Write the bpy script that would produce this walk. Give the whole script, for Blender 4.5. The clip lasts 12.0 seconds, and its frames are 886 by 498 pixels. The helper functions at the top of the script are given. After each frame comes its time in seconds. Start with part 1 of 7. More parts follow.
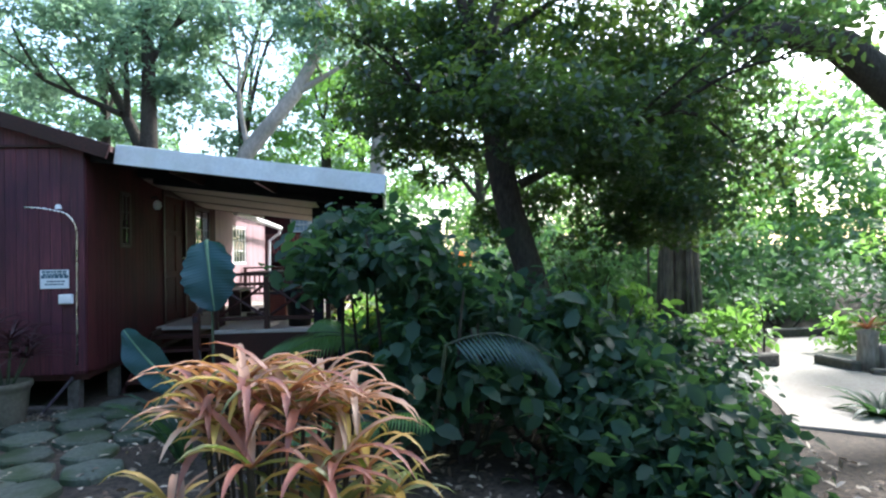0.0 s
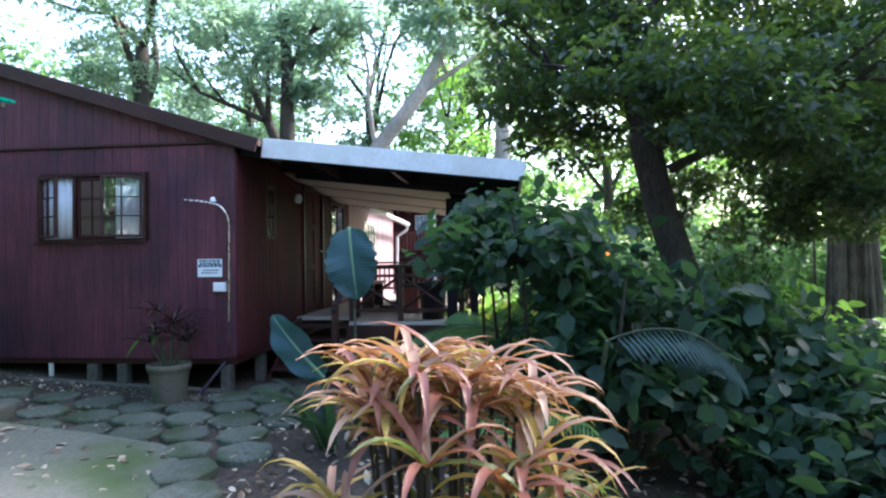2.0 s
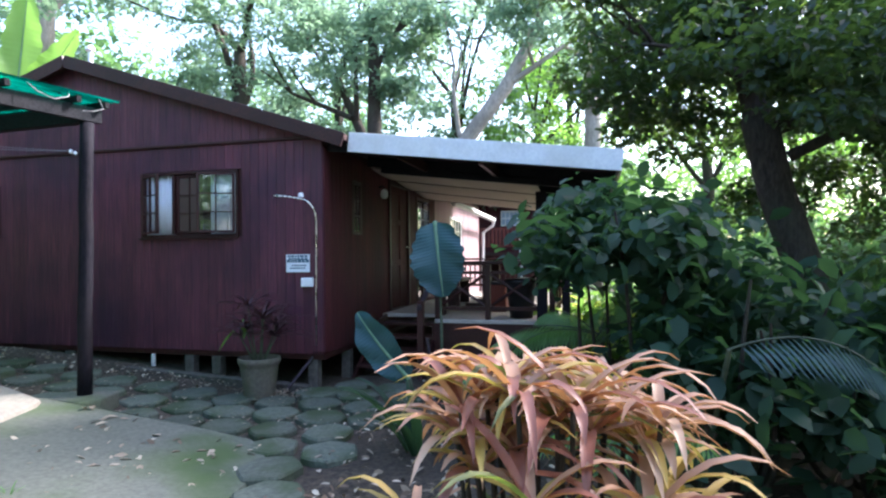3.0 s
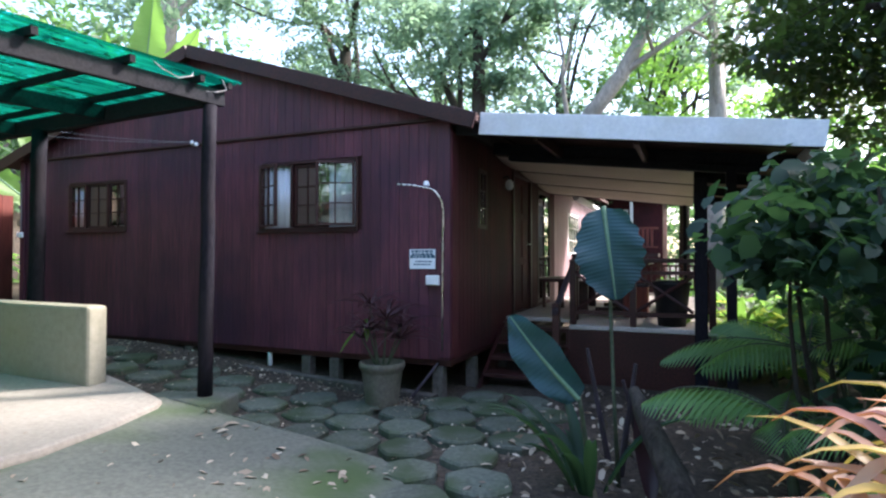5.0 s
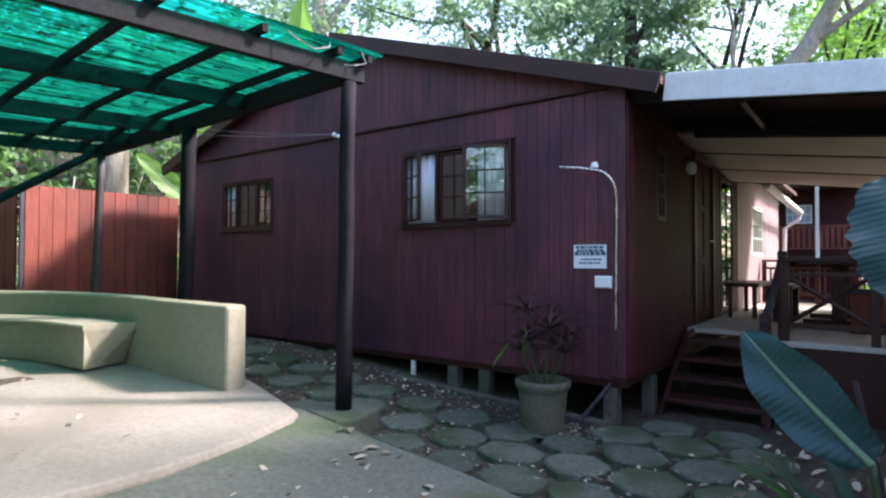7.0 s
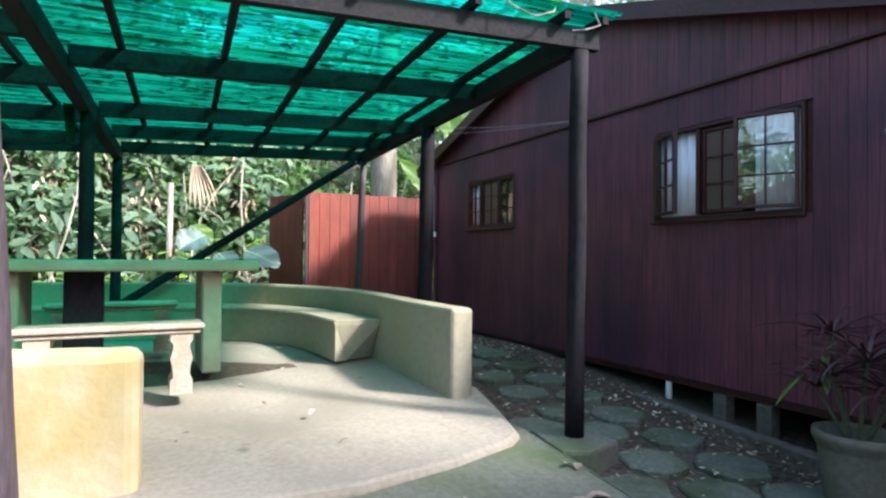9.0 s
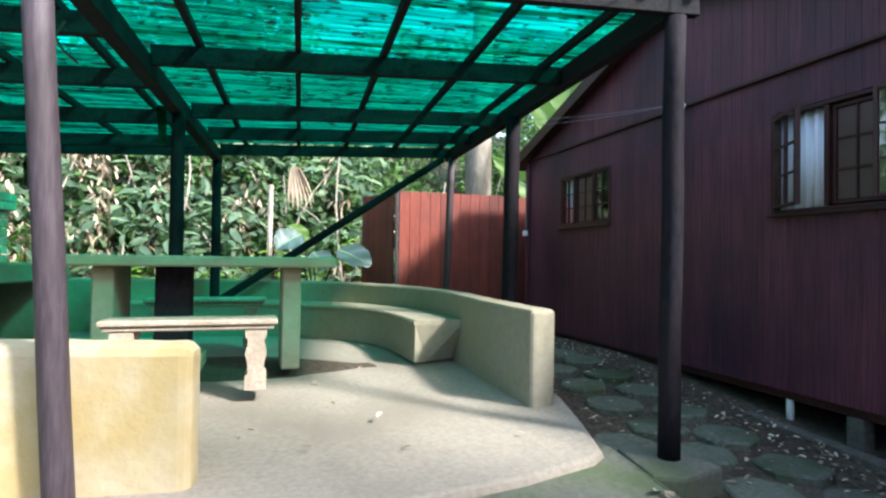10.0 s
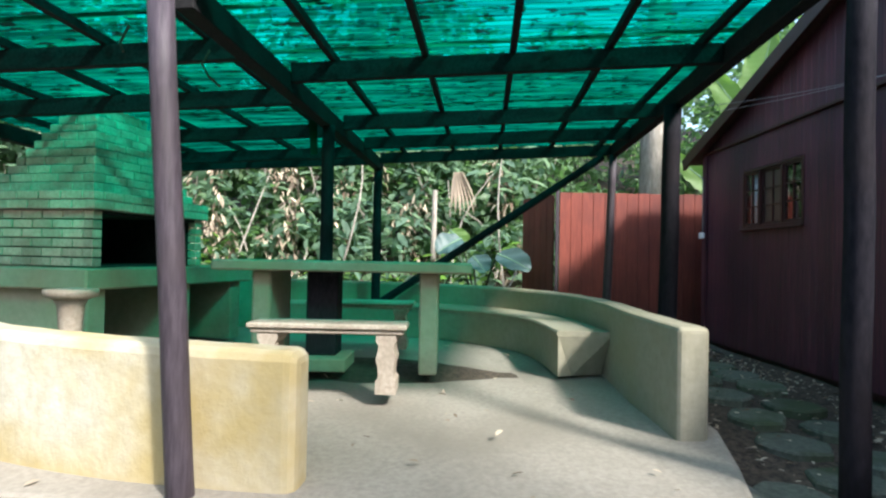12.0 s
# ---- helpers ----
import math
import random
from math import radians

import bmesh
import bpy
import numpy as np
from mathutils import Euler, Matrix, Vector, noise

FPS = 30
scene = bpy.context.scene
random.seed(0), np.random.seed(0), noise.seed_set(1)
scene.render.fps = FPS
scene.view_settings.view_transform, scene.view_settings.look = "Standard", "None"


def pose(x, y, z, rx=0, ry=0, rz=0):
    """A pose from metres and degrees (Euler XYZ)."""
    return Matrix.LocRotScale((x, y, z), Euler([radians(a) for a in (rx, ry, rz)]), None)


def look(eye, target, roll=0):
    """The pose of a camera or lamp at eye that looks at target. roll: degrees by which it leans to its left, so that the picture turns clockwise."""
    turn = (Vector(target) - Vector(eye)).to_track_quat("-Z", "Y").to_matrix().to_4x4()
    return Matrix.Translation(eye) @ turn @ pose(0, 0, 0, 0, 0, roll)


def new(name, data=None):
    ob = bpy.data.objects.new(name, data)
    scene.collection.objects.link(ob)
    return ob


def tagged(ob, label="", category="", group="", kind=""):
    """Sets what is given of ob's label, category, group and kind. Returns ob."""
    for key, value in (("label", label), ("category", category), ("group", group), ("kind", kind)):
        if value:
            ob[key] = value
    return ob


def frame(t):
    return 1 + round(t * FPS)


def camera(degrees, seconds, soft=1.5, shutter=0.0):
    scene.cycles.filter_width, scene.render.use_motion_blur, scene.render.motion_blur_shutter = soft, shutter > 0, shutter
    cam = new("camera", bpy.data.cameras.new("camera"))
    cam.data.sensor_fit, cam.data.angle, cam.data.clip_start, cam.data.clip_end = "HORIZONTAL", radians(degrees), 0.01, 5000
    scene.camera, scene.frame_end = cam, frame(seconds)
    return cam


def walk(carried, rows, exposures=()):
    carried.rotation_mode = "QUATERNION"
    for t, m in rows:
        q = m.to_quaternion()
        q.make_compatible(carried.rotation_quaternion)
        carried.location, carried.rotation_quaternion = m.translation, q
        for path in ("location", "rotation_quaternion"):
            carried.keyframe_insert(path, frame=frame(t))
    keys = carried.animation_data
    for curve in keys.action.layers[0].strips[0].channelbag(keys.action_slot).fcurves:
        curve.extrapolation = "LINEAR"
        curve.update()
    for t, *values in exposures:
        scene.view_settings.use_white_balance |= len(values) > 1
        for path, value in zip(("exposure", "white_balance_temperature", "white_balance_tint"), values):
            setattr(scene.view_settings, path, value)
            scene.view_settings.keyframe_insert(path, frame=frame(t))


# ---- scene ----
cam = camera(74.8, 12.0, soft=2.3)
PATH = [
    (0, (3.302, -6.748, 1.625), (3.499, -4.758, 1.646), -1.0),
    (0.5, (3.201, -6.678, 1.598), (3.331, -4.682, 1.621), -0.9),
    (1, (3.128, -6.627, 1.563), (3.172, -4.627, 1.59), -0.8),
    (1.5, (3.091, -6.553, 1.535), (3.031, -4.554, 1.565), -0.8),
    (2, (3.072, -6.399, 1.527), (2.864, -4.41, 1.554), -0.8),
    (2.5, (3.062, -6.238, 1.502), (2.697, -4.272, 1.535), -0.6),
    (3, (2.987, -6.112, 1.52), (2.492, -4.174, 1.539), -0.6),
    (3.5, (2.838, -6.011, 1.492), (2.222, -4.108, 1.511), -0.4),
    (5.5, (2.133, -5.34, 1.439), (1.275, -3.533, 1.472), -0.0),
    (6, (2.006, -5.173, 1.406), (1.047, -3.419, 1.444), 0.0),
    (6.5, (1.886, -5.024, 1.381), (0.824, -3.329, 1.419), 0.0),
    (7, (1.69, -4.826, 1.393), (0.493, -3.224, 1.435), 0.1),
    (7.2, (1.635, -4.785, 1.393), (0.374, -3.233, 1.432), 0.1),
    (8.8, (1.363, -4.256, 1.418), (-0.357, -3.235, 1.451), 0.3),
    (9, (1.373, -4.217, 1.415), (-0.4, -3.292, 1.446), 0.5),
    (9.5, (1.33, -4.122, 1.374), (-0.524, -3.373, 1.408), 0.7),
    (10, (1.177, -3.911, 1.373), (-0.732, -3.315, 1.409), 0.8),
    (10.5, (1.054, -3.75, 1.385), (-0.901, -3.33, 1.419), 0.8),
    (11, (1.016, -3.656, 1.397), (-0.964, -3.378, 1.431), 1.0),
    (11.5, (1.01, -3.554, 1.413), (-0.986, -3.433, 1.446), 1.0),
    (12, (1.001, -3.478, 1.42), (-0.999, -3.504, 1.451), 1.1),
]
walk(cam, [(t, look(eye, target, roll)) for t, eye, target, roll in PATH],
     [(0, 2.36, 5900, 12), (1.5, 2.72, 5950, 16), (3.0, 2.66, 6000, 18), (6.5, 2.42, 6300, 20), (9, 2.4, 6300, 15), (12, 1.9, 6200, 10)])

# ---- light ----
SUN_WAY = Vector((1.0, 0.8, 1.1)).normalized()
world = bpy.data.worlds.new("world")
scene.world = world
world.use_nodes = True
wn = world.node_tree
sky = wn.nodes.new("ShaderNodeTexSky")
sky.sky_type, sky.sun_disc = "NISHITA", False
sky.sun_elevation = math.asin(SUN_WAY.z)
sky.sun_rotation = math.atan2(SUN_WAY.x, SUN_WAY.y)
sky.dust_density, sky.air_density = 2.5, 1.2
wn.links.new(sky.outputs[0], wn.nodes["Background"].inputs[0])
wn.nodes["Background"].inputs[1].default_value = 0.15
sun = bpy.data.lights.new("sun", "SUN")
sun.energy, sun.angle, sun.color = 2.6, radians(6.0), (1.0, 0.95, 0.88)
new("sun", sun).matrix_world = look(SUN_WAY * 60, (0, 0, 0))

# ---- materials ----
def node_mat(name):
    m = bpy.data.materials.new(name)
    m.use_nodes = True
    return m, m.node_tree.nodes, m.node_tree.links, m.node_tree.nodes["Principled BSDF"]


def stained(name, dark, light, grain=40.0, stain=1.5, stain_col=None, stain_amount=0.5, rough=0.8, bump=0.15,
            stretch=(1, 1, 1), per_piece=0.0, spec=0.35, ramp=(0.35, 0.65), metal=0.0, bump_dist=0.01, stain_ramp=(0.45, 0.65)):
    """A surface with fine grain, large stains and relief, in world coordinates."""
    m, n, l, b = node_mat(name)
    geo = n.new("ShaderNodeNewGeometry")
    mp = n.new("ShaderNodeMapping")
    mp.inputs["Scale"].default_value = stretch
    l.new(geo.outputs["Position"], mp.inputs["Vector"])
    fine = n.new("ShaderNodeTexNoise")
    fine.inputs["Scale"].default_value, fine.inputs["Detail"].default_value = grain, 6.0
    fine.inputs["Roughness"].default_value = 0.65
    l.new(mp.outputs[0], fine.inputs["Vector"])
    r1 = n.new("ShaderNodeValToRGB")
    r1.color_ramp.elements[0].position, r1.color_ramp.elements[1].position = ramp
    r1.color_ramp.elements[0].color, r1.color_ramp.elements[1].color = (*dark, 1), (*light, 1)
    l.new(fine.outputs["Fac"], r1.inputs[0])
    col = r1.outputs[0]
    big = n.new("ShaderNodeTexNoise")
    big.inputs["Scale"].default_value, big.inputs["Detail"].default_value = stain, 5.0
    l.new(geo.outputs["Position"], big.inputs["Vector"])
    r2 = n.new("ShaderNodeMapRange")
    r2.inputs[1].default_value, r2.inputs[2].default_value = stain_ramp
    r2.inputs[4].default_value = stain_amount
    l.new(big.outputs["Fac"], r2.inputs[0])
    mix = n.new("ShaderNodeMix")
    mix.data_type = "RGBA"
    l.new(r2.outputs[0], mix.inputs[0])
    l.new(col, mix.inputs[6])
    mix.inputs[7].default_value = (*(stain_col or tuple(c * 0.5 for c in dark)), 1)
    col = mix.outputs[2]
    if per_piece:
        info = n.new("ShaderNodeObjectInfo")
        mr = n.new("ShaderNodeMapRange")
        mr.inputs[3].default_value, mr.inputs[4].default_value = 1 - per_piece, 1 + per_piece
        l.new(info.outputs["Random"], mr.inputs[0])
        hsv = n.new("ShaderNodeHueSaturation")
        l.new(mr.outputs[0], hsv.inputs["Value"])
        l.new(col, hsv.inputs["Color"])
        col = hsv.outputs[0]
    l.new(col, b.inputs["Base Color"])
    rr = n.new("ShaderNodeMapRange")
    rr.inputs[3].default_value, rr.inputs[4].default_value = max(0.05, rough - 0.12), min(1, rough + 0.12)
    l.new(fine.outputs["Fac"], rr.inputs[0])
    l.new(rr.outputs[0], b.inputs["Roughness"])
    b.inputs["Specular IOR Level"].default_value = spec
    b.inputs["Metallic"].default_value = metal
    if bump:
        bp = n.new("ShaderNodeBump")
        bp.inputs["Strength"].default_value, bp.inputs["Distance"].default_value = bump, bump_dist
        l.new(fine.outputs["Fac"], bp.inputs["Height"])
        l.new(bp.outputs[0], b.inputs["Normal"])
    return m


def leafy(name, dark, light, through_col, rough=0.45, thin=0.35, spec=0.4):
    """Leaves: each one its own tint, and light comes through them."""
    m, n, l, b = node_mat(name)
    geo = n.new("ShaderNodeNewGeometry")
    r = n.new("ShaderNodeValToRGB")
    r.color_ramp.elements[0].color, r.color_ramp.elements[1].color = (*dark, 1), (*light, 1)
    l.new(geo.outputs["Random Per Island"], r.inputs[0])
    ns = n.new("ShaderNodeTexNoise")
    ns.inputs["Scale"].default_value, ns.inputs["Detail"].default_value = 2.2, 4.0
    l.new(geo.outputs["Position"], ns.inputs["Vector"])
    mr = n.new("ShaderNodeMapRange")
    mr.inputs[1].default_value, mr.inputs[2].default_value, mr.inputs[3].default_value, mr.inputs[4].default_value = 0.3, 0.7, 0.72, 1.25
    l.new(ns.outputs["Fac"], mr.inputs[0])
    hsv = n.new("ShaderNodeHueSaturation")
    l.new(mr.outputs[0], hsv.inputs["Value"])
    l.new(r.outputs[0], hsv.inputs["Color"])
    l.new(hsv.outputs[0], b.inputs["Base Color"])
    b.inputs["Roughness"].default_value = rough
    b.inputs["Specular IOR Level"].default_value = spec
    tr = n.new("ShaderNodeBsdfTranslucent")
    tr.inputs[0].default_value = (*through_col, 1)
    mx = n.new("ShaderNodeMixShader")
    mx.inputs[0].default_value = thin
    l.new(b.outputs[0], mx.inputs[1])
    l.new(tr.outputs[0], mx.inputs[2])
    l.new(mx.outputs[0], n["Material Output"].inputs[0])
    return m


M = {}
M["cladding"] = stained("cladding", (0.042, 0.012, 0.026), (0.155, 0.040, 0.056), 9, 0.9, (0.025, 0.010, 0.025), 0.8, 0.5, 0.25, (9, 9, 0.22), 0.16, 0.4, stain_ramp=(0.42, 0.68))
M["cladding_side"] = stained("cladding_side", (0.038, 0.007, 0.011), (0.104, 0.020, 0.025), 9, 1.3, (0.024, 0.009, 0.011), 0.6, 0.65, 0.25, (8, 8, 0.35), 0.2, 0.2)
M["pink_boards"] = stained("pink_boards", (0.27, 0.17, 0.18), (0.38, 0.25, 0.26), 9, 1.3, (0.24, 0.15, 0.16), 0.5, 0.6, 0.2, (7, 7, 0.35), 0.12)
M["trim_wood"] = stained("trim_wood", (0.022, 0.007, 0.007), (0.065, 0.019, 0.016), 12, 2.0, (0.02, 0.008, 0.008), 0.5, 0.45, 0.2, (4, 4, 4), 0.15)
M["red_fence"] = stained("red_fence", (0.12, 0.025, 0.017), (0.21, 0.05, 0.033), 8, 1.4, (0.07, 0.018, 0.015), 0.6, 0.6, 0.2, (6, 6, 0.4), 0.2)
M["dark_wood"] = stained("dark_wood", (0.006, 0.006, 0.009), (0.017, 0.015, 0.020), 14, 2.0, (0.02, 0.015, 0.016), 0.4, 0.78, 0.25, (3, 3, 1), 0.15, spec=0.1)
M["roof_timber"] = stained("roof_timber", (0.008, 0.009, 0.011), (0.021, 0.021, 0.025), 14, 2.0, (0.022, 0.02, 0.018), 0.4, 0.8, 0.25, (3, 3, 3), 0.15, spec=0.08)
M["pole_wood"] = stained("pole_wood", (0.028, 0.021, 0.028), (0.062, 0.048, 0.06), 10, 3.0, (0.04, 0.03, 0.034), 0.55, 0.6, 0.35, (5, 5, 0.6), 0.0)
M["white_metal"] = stained("white_metal", (0.62, 0.66, 0.70), (0.74, 0.77, 0.80), 30, 2.0, (0.5, 0.5, 0.47), 0.5, 0.4, 0.03, (1, 1, 1))
M["white_paint"] = stained("white_paint", (0.68, 0.68, 0.66), (0.8, 0.8, 0.78), 30, 3.0, (0.55, 0.53, 0.5), 0.4, 0.5, 0.05)
# deck tone lightened: the sun on it is put into the colour
M["deck_sunlit"] = stained("deck_sunlit", (0.40, 0.36, 0.32), (0.54, 0.49, 0.44), 24, 1.4, (0.3, 0.26, 0.22), 0.5, 0.7, 0.1)
M["canvas"] = stained("canvas", (0.58, 0.50, 0.40), (0.70, 0.62, 0.52), 120, 1.6, (0.5, 0.42, 0.33), 0.4, 0.9, 0.1)
M["roof_sheet"] = stained("roof_sheet", (0.05, 0.025, 0.022), (0.10, 0.05, 0.04), 20, 1.5, (0.04, 0.035, 0.03), 0.5, 0.6, 0.05)
M["concrete"] = stained("concrete", (0.212, 0.190, 0.155), (0.282, 0.255, 0.212), 26, 0.9, (0.155, 0.136, 0.106), 0.6, 0.85, 0.06)
M["mossy_concrete"] = stained("mossy_concrete", (0.084, 0.091, 0.072), (0.136, 0.141, 0.115), 26, 0.8, (0.045, 0.078, 0.022), 0.9, 0.85, 0.2, stain_ramp=(0.44, 0.60))
M["plaster"] = stained("plaster", (0.225, 0.212, 0.155), (0.275, 0.26, 0.198), 14, 1.2, (0.24, 0.21, 0.12), 0.5, 0.85, 0.2, bump_dist=0.02)
M["yellow_plaster"] = stained("yellow_plaster", (0.42, 0.385, 0.30), (0.52, 0.485, 0.40), 9, 1.3, (0.38, 0.29, 0.11), 0.85, 0.8, 0.3, bump_dist=0.03, stain_ramp=(0.4, 0.62))
M["paver"] = stained("paver", (0.055, 0.066, 0.050), (0.115, 0.128, 0.100), 30, 2.4, (0.034, 0.054, 0.02), 0.9, 0.85, 0.2, per_piece=0.25)
M["soil"] = stained("soil", (0.022, 0.016, 0.012), (0.11, 0.085, 0.06), 22, 1.2, (0.03, 0.024, 0.018), 0.6, 0.95, 0.6, bump_dist=0.04)
M["path"] = stained("path", (0.27, 0.245, 0.21), (0.38, 0.35, 0.31), 18, 0.7, (0.2, 0.175, 0.14), 0.5, 0.95, 0.2)
M["kerb"] = stained("kerb", (0.05, 0.045, 0.04), (0.14, 0.125, 0.11), 16, 2.0, (0.04, 0.05, 0.03), 0.5, 0.9, 0.4)
M["brick"] = stained("brick", (0.42, 0.36, 0.28), (0.57, 0.50, 0.40), 30, 3.0, (0.28, 0.2, 0.15), 0.5, 0.85, 0.25, per_piece=0.2)
M["mortar"] = stained("mortar", (0.22, 0.2, 0.17), (0.32, 0.3, 0.26), 50, 3.0, None, 0.3, 0.95, 0.2)
M["soot"] = stained("soot", (0.008, 0.008, 0.008), (0.03, 0.028, 0.026), 20, 3.0, None, 0.5, 0.95, 0.3)
M["cast_stone"] = stained("cast_stone", (0.29, 0.24, 0.19), (0.42, 0.36, 0.29), 34, 4.0, (0.22, 0.175, 0.13), 0.5, 0.85, 0.25)
M["clay_pot"] = stained("clay_pot", (0.088, 0.08, 0.062), (0.14, 0.128, 0.1), 26, 4.0, (0.08, 0.09, 0.05), 0.7, 0.8, 0.15)
M["black_pot"] = stained("black_pot", (0.012, 0.012, 0.013), (0.025, 0.025, 0.026), 30, 4.0, None, 0.3, 0.5, 0.05)
M["bark"] = stained("bark", (0.02, 0.016, 0.013), (0.07, 0.055, 0.045), 12, 2.0, (0.05, 0.055, 0.035), 0.5, 0.95, 0.8, (2.5, 2.5, 0.7), bump_dist=0.04)
M["pale_bark"] = stained("pale_bark", (0.24, 0.21, 0.18), (0.42, 0.38, 0.33), 8, 1.5, (0.16, 0.15, 0.12), 0.5, 0.9, 0.5, (2.5, 2.5, 0.6), bump_dist=0.03)
M["fig_bark"] = stained("fig_bark", (0.085, 0.07, 0.06), (0.24, 0.20, 0.17), 9, 1.6, (0.04, 0.034, 0.028), 0.6, 0.9, 0.7, (3, 3, 0.35), bump_dist=0.04)
M["stalk"] = stained("stalk", (0.035, 0.055, 0.032), (0.08, 0.095, 0.055), 20, 4.0, None, 0.3, 0.6, 0.1)
M["dead_leaf"] = leafy("dead_leaf", (0.10, 0.065, 0.04), (0.58, 0.50, 0.38), (0.2, 0.13, 0.07), 0.8, 0.1)
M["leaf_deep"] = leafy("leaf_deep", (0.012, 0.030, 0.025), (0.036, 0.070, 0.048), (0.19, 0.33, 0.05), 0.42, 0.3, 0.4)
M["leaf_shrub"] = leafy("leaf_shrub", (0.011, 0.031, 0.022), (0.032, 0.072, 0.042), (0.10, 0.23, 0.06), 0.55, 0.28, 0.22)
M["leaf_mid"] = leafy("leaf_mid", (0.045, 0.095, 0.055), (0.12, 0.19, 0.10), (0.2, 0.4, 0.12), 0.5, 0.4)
# lightened green: sunshine on the leaves is part of this colour
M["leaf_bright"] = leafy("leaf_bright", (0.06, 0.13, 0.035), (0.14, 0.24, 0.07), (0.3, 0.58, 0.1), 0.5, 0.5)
M["leaf_yellow"] = leafy("leaf_yellow", (0.13, 0.20, 0.03), (0.27, 0.33, 0.06), (0.55, 0.7, 0.1), 0.5, 0.5)
# pale bluish green: the haze of distance is mixed into the leaf colour
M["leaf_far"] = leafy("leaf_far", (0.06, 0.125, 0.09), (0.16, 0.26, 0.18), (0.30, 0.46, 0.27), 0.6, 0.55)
M["leaf_blue"] = leafy("leaf_blue", (0.013, 0.046, 0.055), (0.022, 0.066, 0.075), (0.03, 0.12, 0.08), 0.42, 0.12, 0.3)
M["leaf_rib"] = stained("leaf_rib", (0.10, 0.2, 0.12), (0.16, 0.27, 0.16), 30, 4.0, None, 0.2, 0.5, 0.05)
M["leaf_palm"] = leafy("leaf_palm", (0.028, 0.066, 0.066), (0.055, 0.105, 0.10), (0.06, 0.16, 0.08), 0.45, 0.2, 0.5)
# albedo raised for sun that roof and crown keep off the ferns
M["leaf_fern"] = leafy("leaf_fern", (0.06, 0.155, 0.055), (0.13, 0.26, 0.09), (0.26, 0.5, 0.1), 0.5, 0.4)
M["leaf_salmon"] = leafy("leaf_salmon", (0.38, 0.19, 0.11), (0.66, 0.46, 0.31), (0.58, 0.28, 0.09), 0.45, 0.25)
M["leaf_rust"] = leafy("leaf_rust", (0.17, 0.055, 0.042), (0.40, 0.18, 0.12), (0.5, 0.2, 0.06), 0.45, 0.25)
M["leaf_straw"] = leafy("leaf_straw", (0.34, 0.22, 0.05), (0.66, 0.47, 0.13), (0.5, 0.45, 0.08), 0.45, 0.25)
M["leaf_lime"] = leafy("leaf_lime", (0.12, 0.15, 0.055), (0.26, 0.25, 0.11), (0.3, 0.42, 0.06), 0.45, 0.3)
M["leaf_purple"] = leafy("leaf_purple", (0.03, 0.016, 0.018), (0.075, 0.03, 0.032), (0.1, 0.03, 0.03), 0.4, 0.15)
M["leaf_orange"] = leafy("leaf_orange", (0.7, 0.22, 0.06), (0.9, 0.4, 0.1), (0.8, 0.3, 0.08), 0.5, 0.4)


def plain(name, col, rough=0.5, metal=0.0, spec=0.5):
    m, n, l, b = node_mat(name)
    ns = n.new("ShaderNodeTexNoise")
    ns.inputs["Scale"].default_value = 18.0
    mr = n.new("ShaderNodeMapRange")
    mr.inputs[3].default_value, mr.inputs[4].default_value = max(0.02, rough - 0.1), min(1.0, rough + 0.15)
    l.new(ns.outputs["Fac"], mr.inputs[0])
    l.new(mr.outputs[0], b.inputs["Roughness"])
    b.inputs["Base Color"].default_value = (*col, 1)
    b.inputs["Metallic"].default_value = metal
    b.inputs["Specular IOR Level"].default_value = spec
    return m


M["chrome"] = plain("chrome", (0.75, 0.72, 0.66), 0.25, 1.0)
M["white_plastic"] = plain("white_plastic", (0.78, 0.79, 0.80), 0.45)
M["sign_white"] = plain("sign_white", (0.72, 0.76, 0.80), 0.4)
M["ink"] = plain("ink", (0.03, 0.09, 0.14), 0.5)
M["pane_blue"] = plain("pane_blue", (0.30, 0.38, 0.48), 0.15)
M["wire"] = plain("wire", (0.18, 0.175, 0.18), 0.55, 0.0)
M["curtain"] = plain("curtain", (0.78, 0.80, 0.84), 0.9)
M["inside"] = plain("inside", (0.16, 0.09, 0.06), 0.8)
# opaque panes: the dim brown seen behind the glass is put into their colour
M["brown_pane"] = plain("brown_pane", (0.085, 0.052, 0.042), 0.4)
M["iron"] = plain("iron", (0.02, 0.02, 0.022), 0.55, 0.6)


def glass_mat():
    m, n, l, b = node_mat("pane_glass")
    gl = n.new("ShaderNodeBsdfGlossy")
    gl.inputs["Roughness"].default_value = 0.02
    tp = n.new("ShaderNodeBsdfTransparent")
    tp.inputs[0].default_value = (0.86, 0.9, 0.9, 1)
    fr = n.new("ShaderNodeFresnel")
    fr.inputs[0].default_value = 1.6
    ad = n.new("ShaderNodeMath")
    ad.operation, ad.inputs[1].default_value = "MULTIPLY_ADD", 1.3
    ad.inputs[2].default_value = 0.04
    l.new(fr.outputs[0], ad.inputs[0])
    mx = n.new("ShaderNodeMixShader")
    l.new(ad.outputs[0], mx.inputs[0])
    l.new(tp.outputs[0], mx.inputs[1])
    l.new(gl.outputs[0], mx.inputs[2])
    l.new(mx.outputs[0], n["Material Output"].inputs[0])
    return m


M["glass"] = glass_mat()


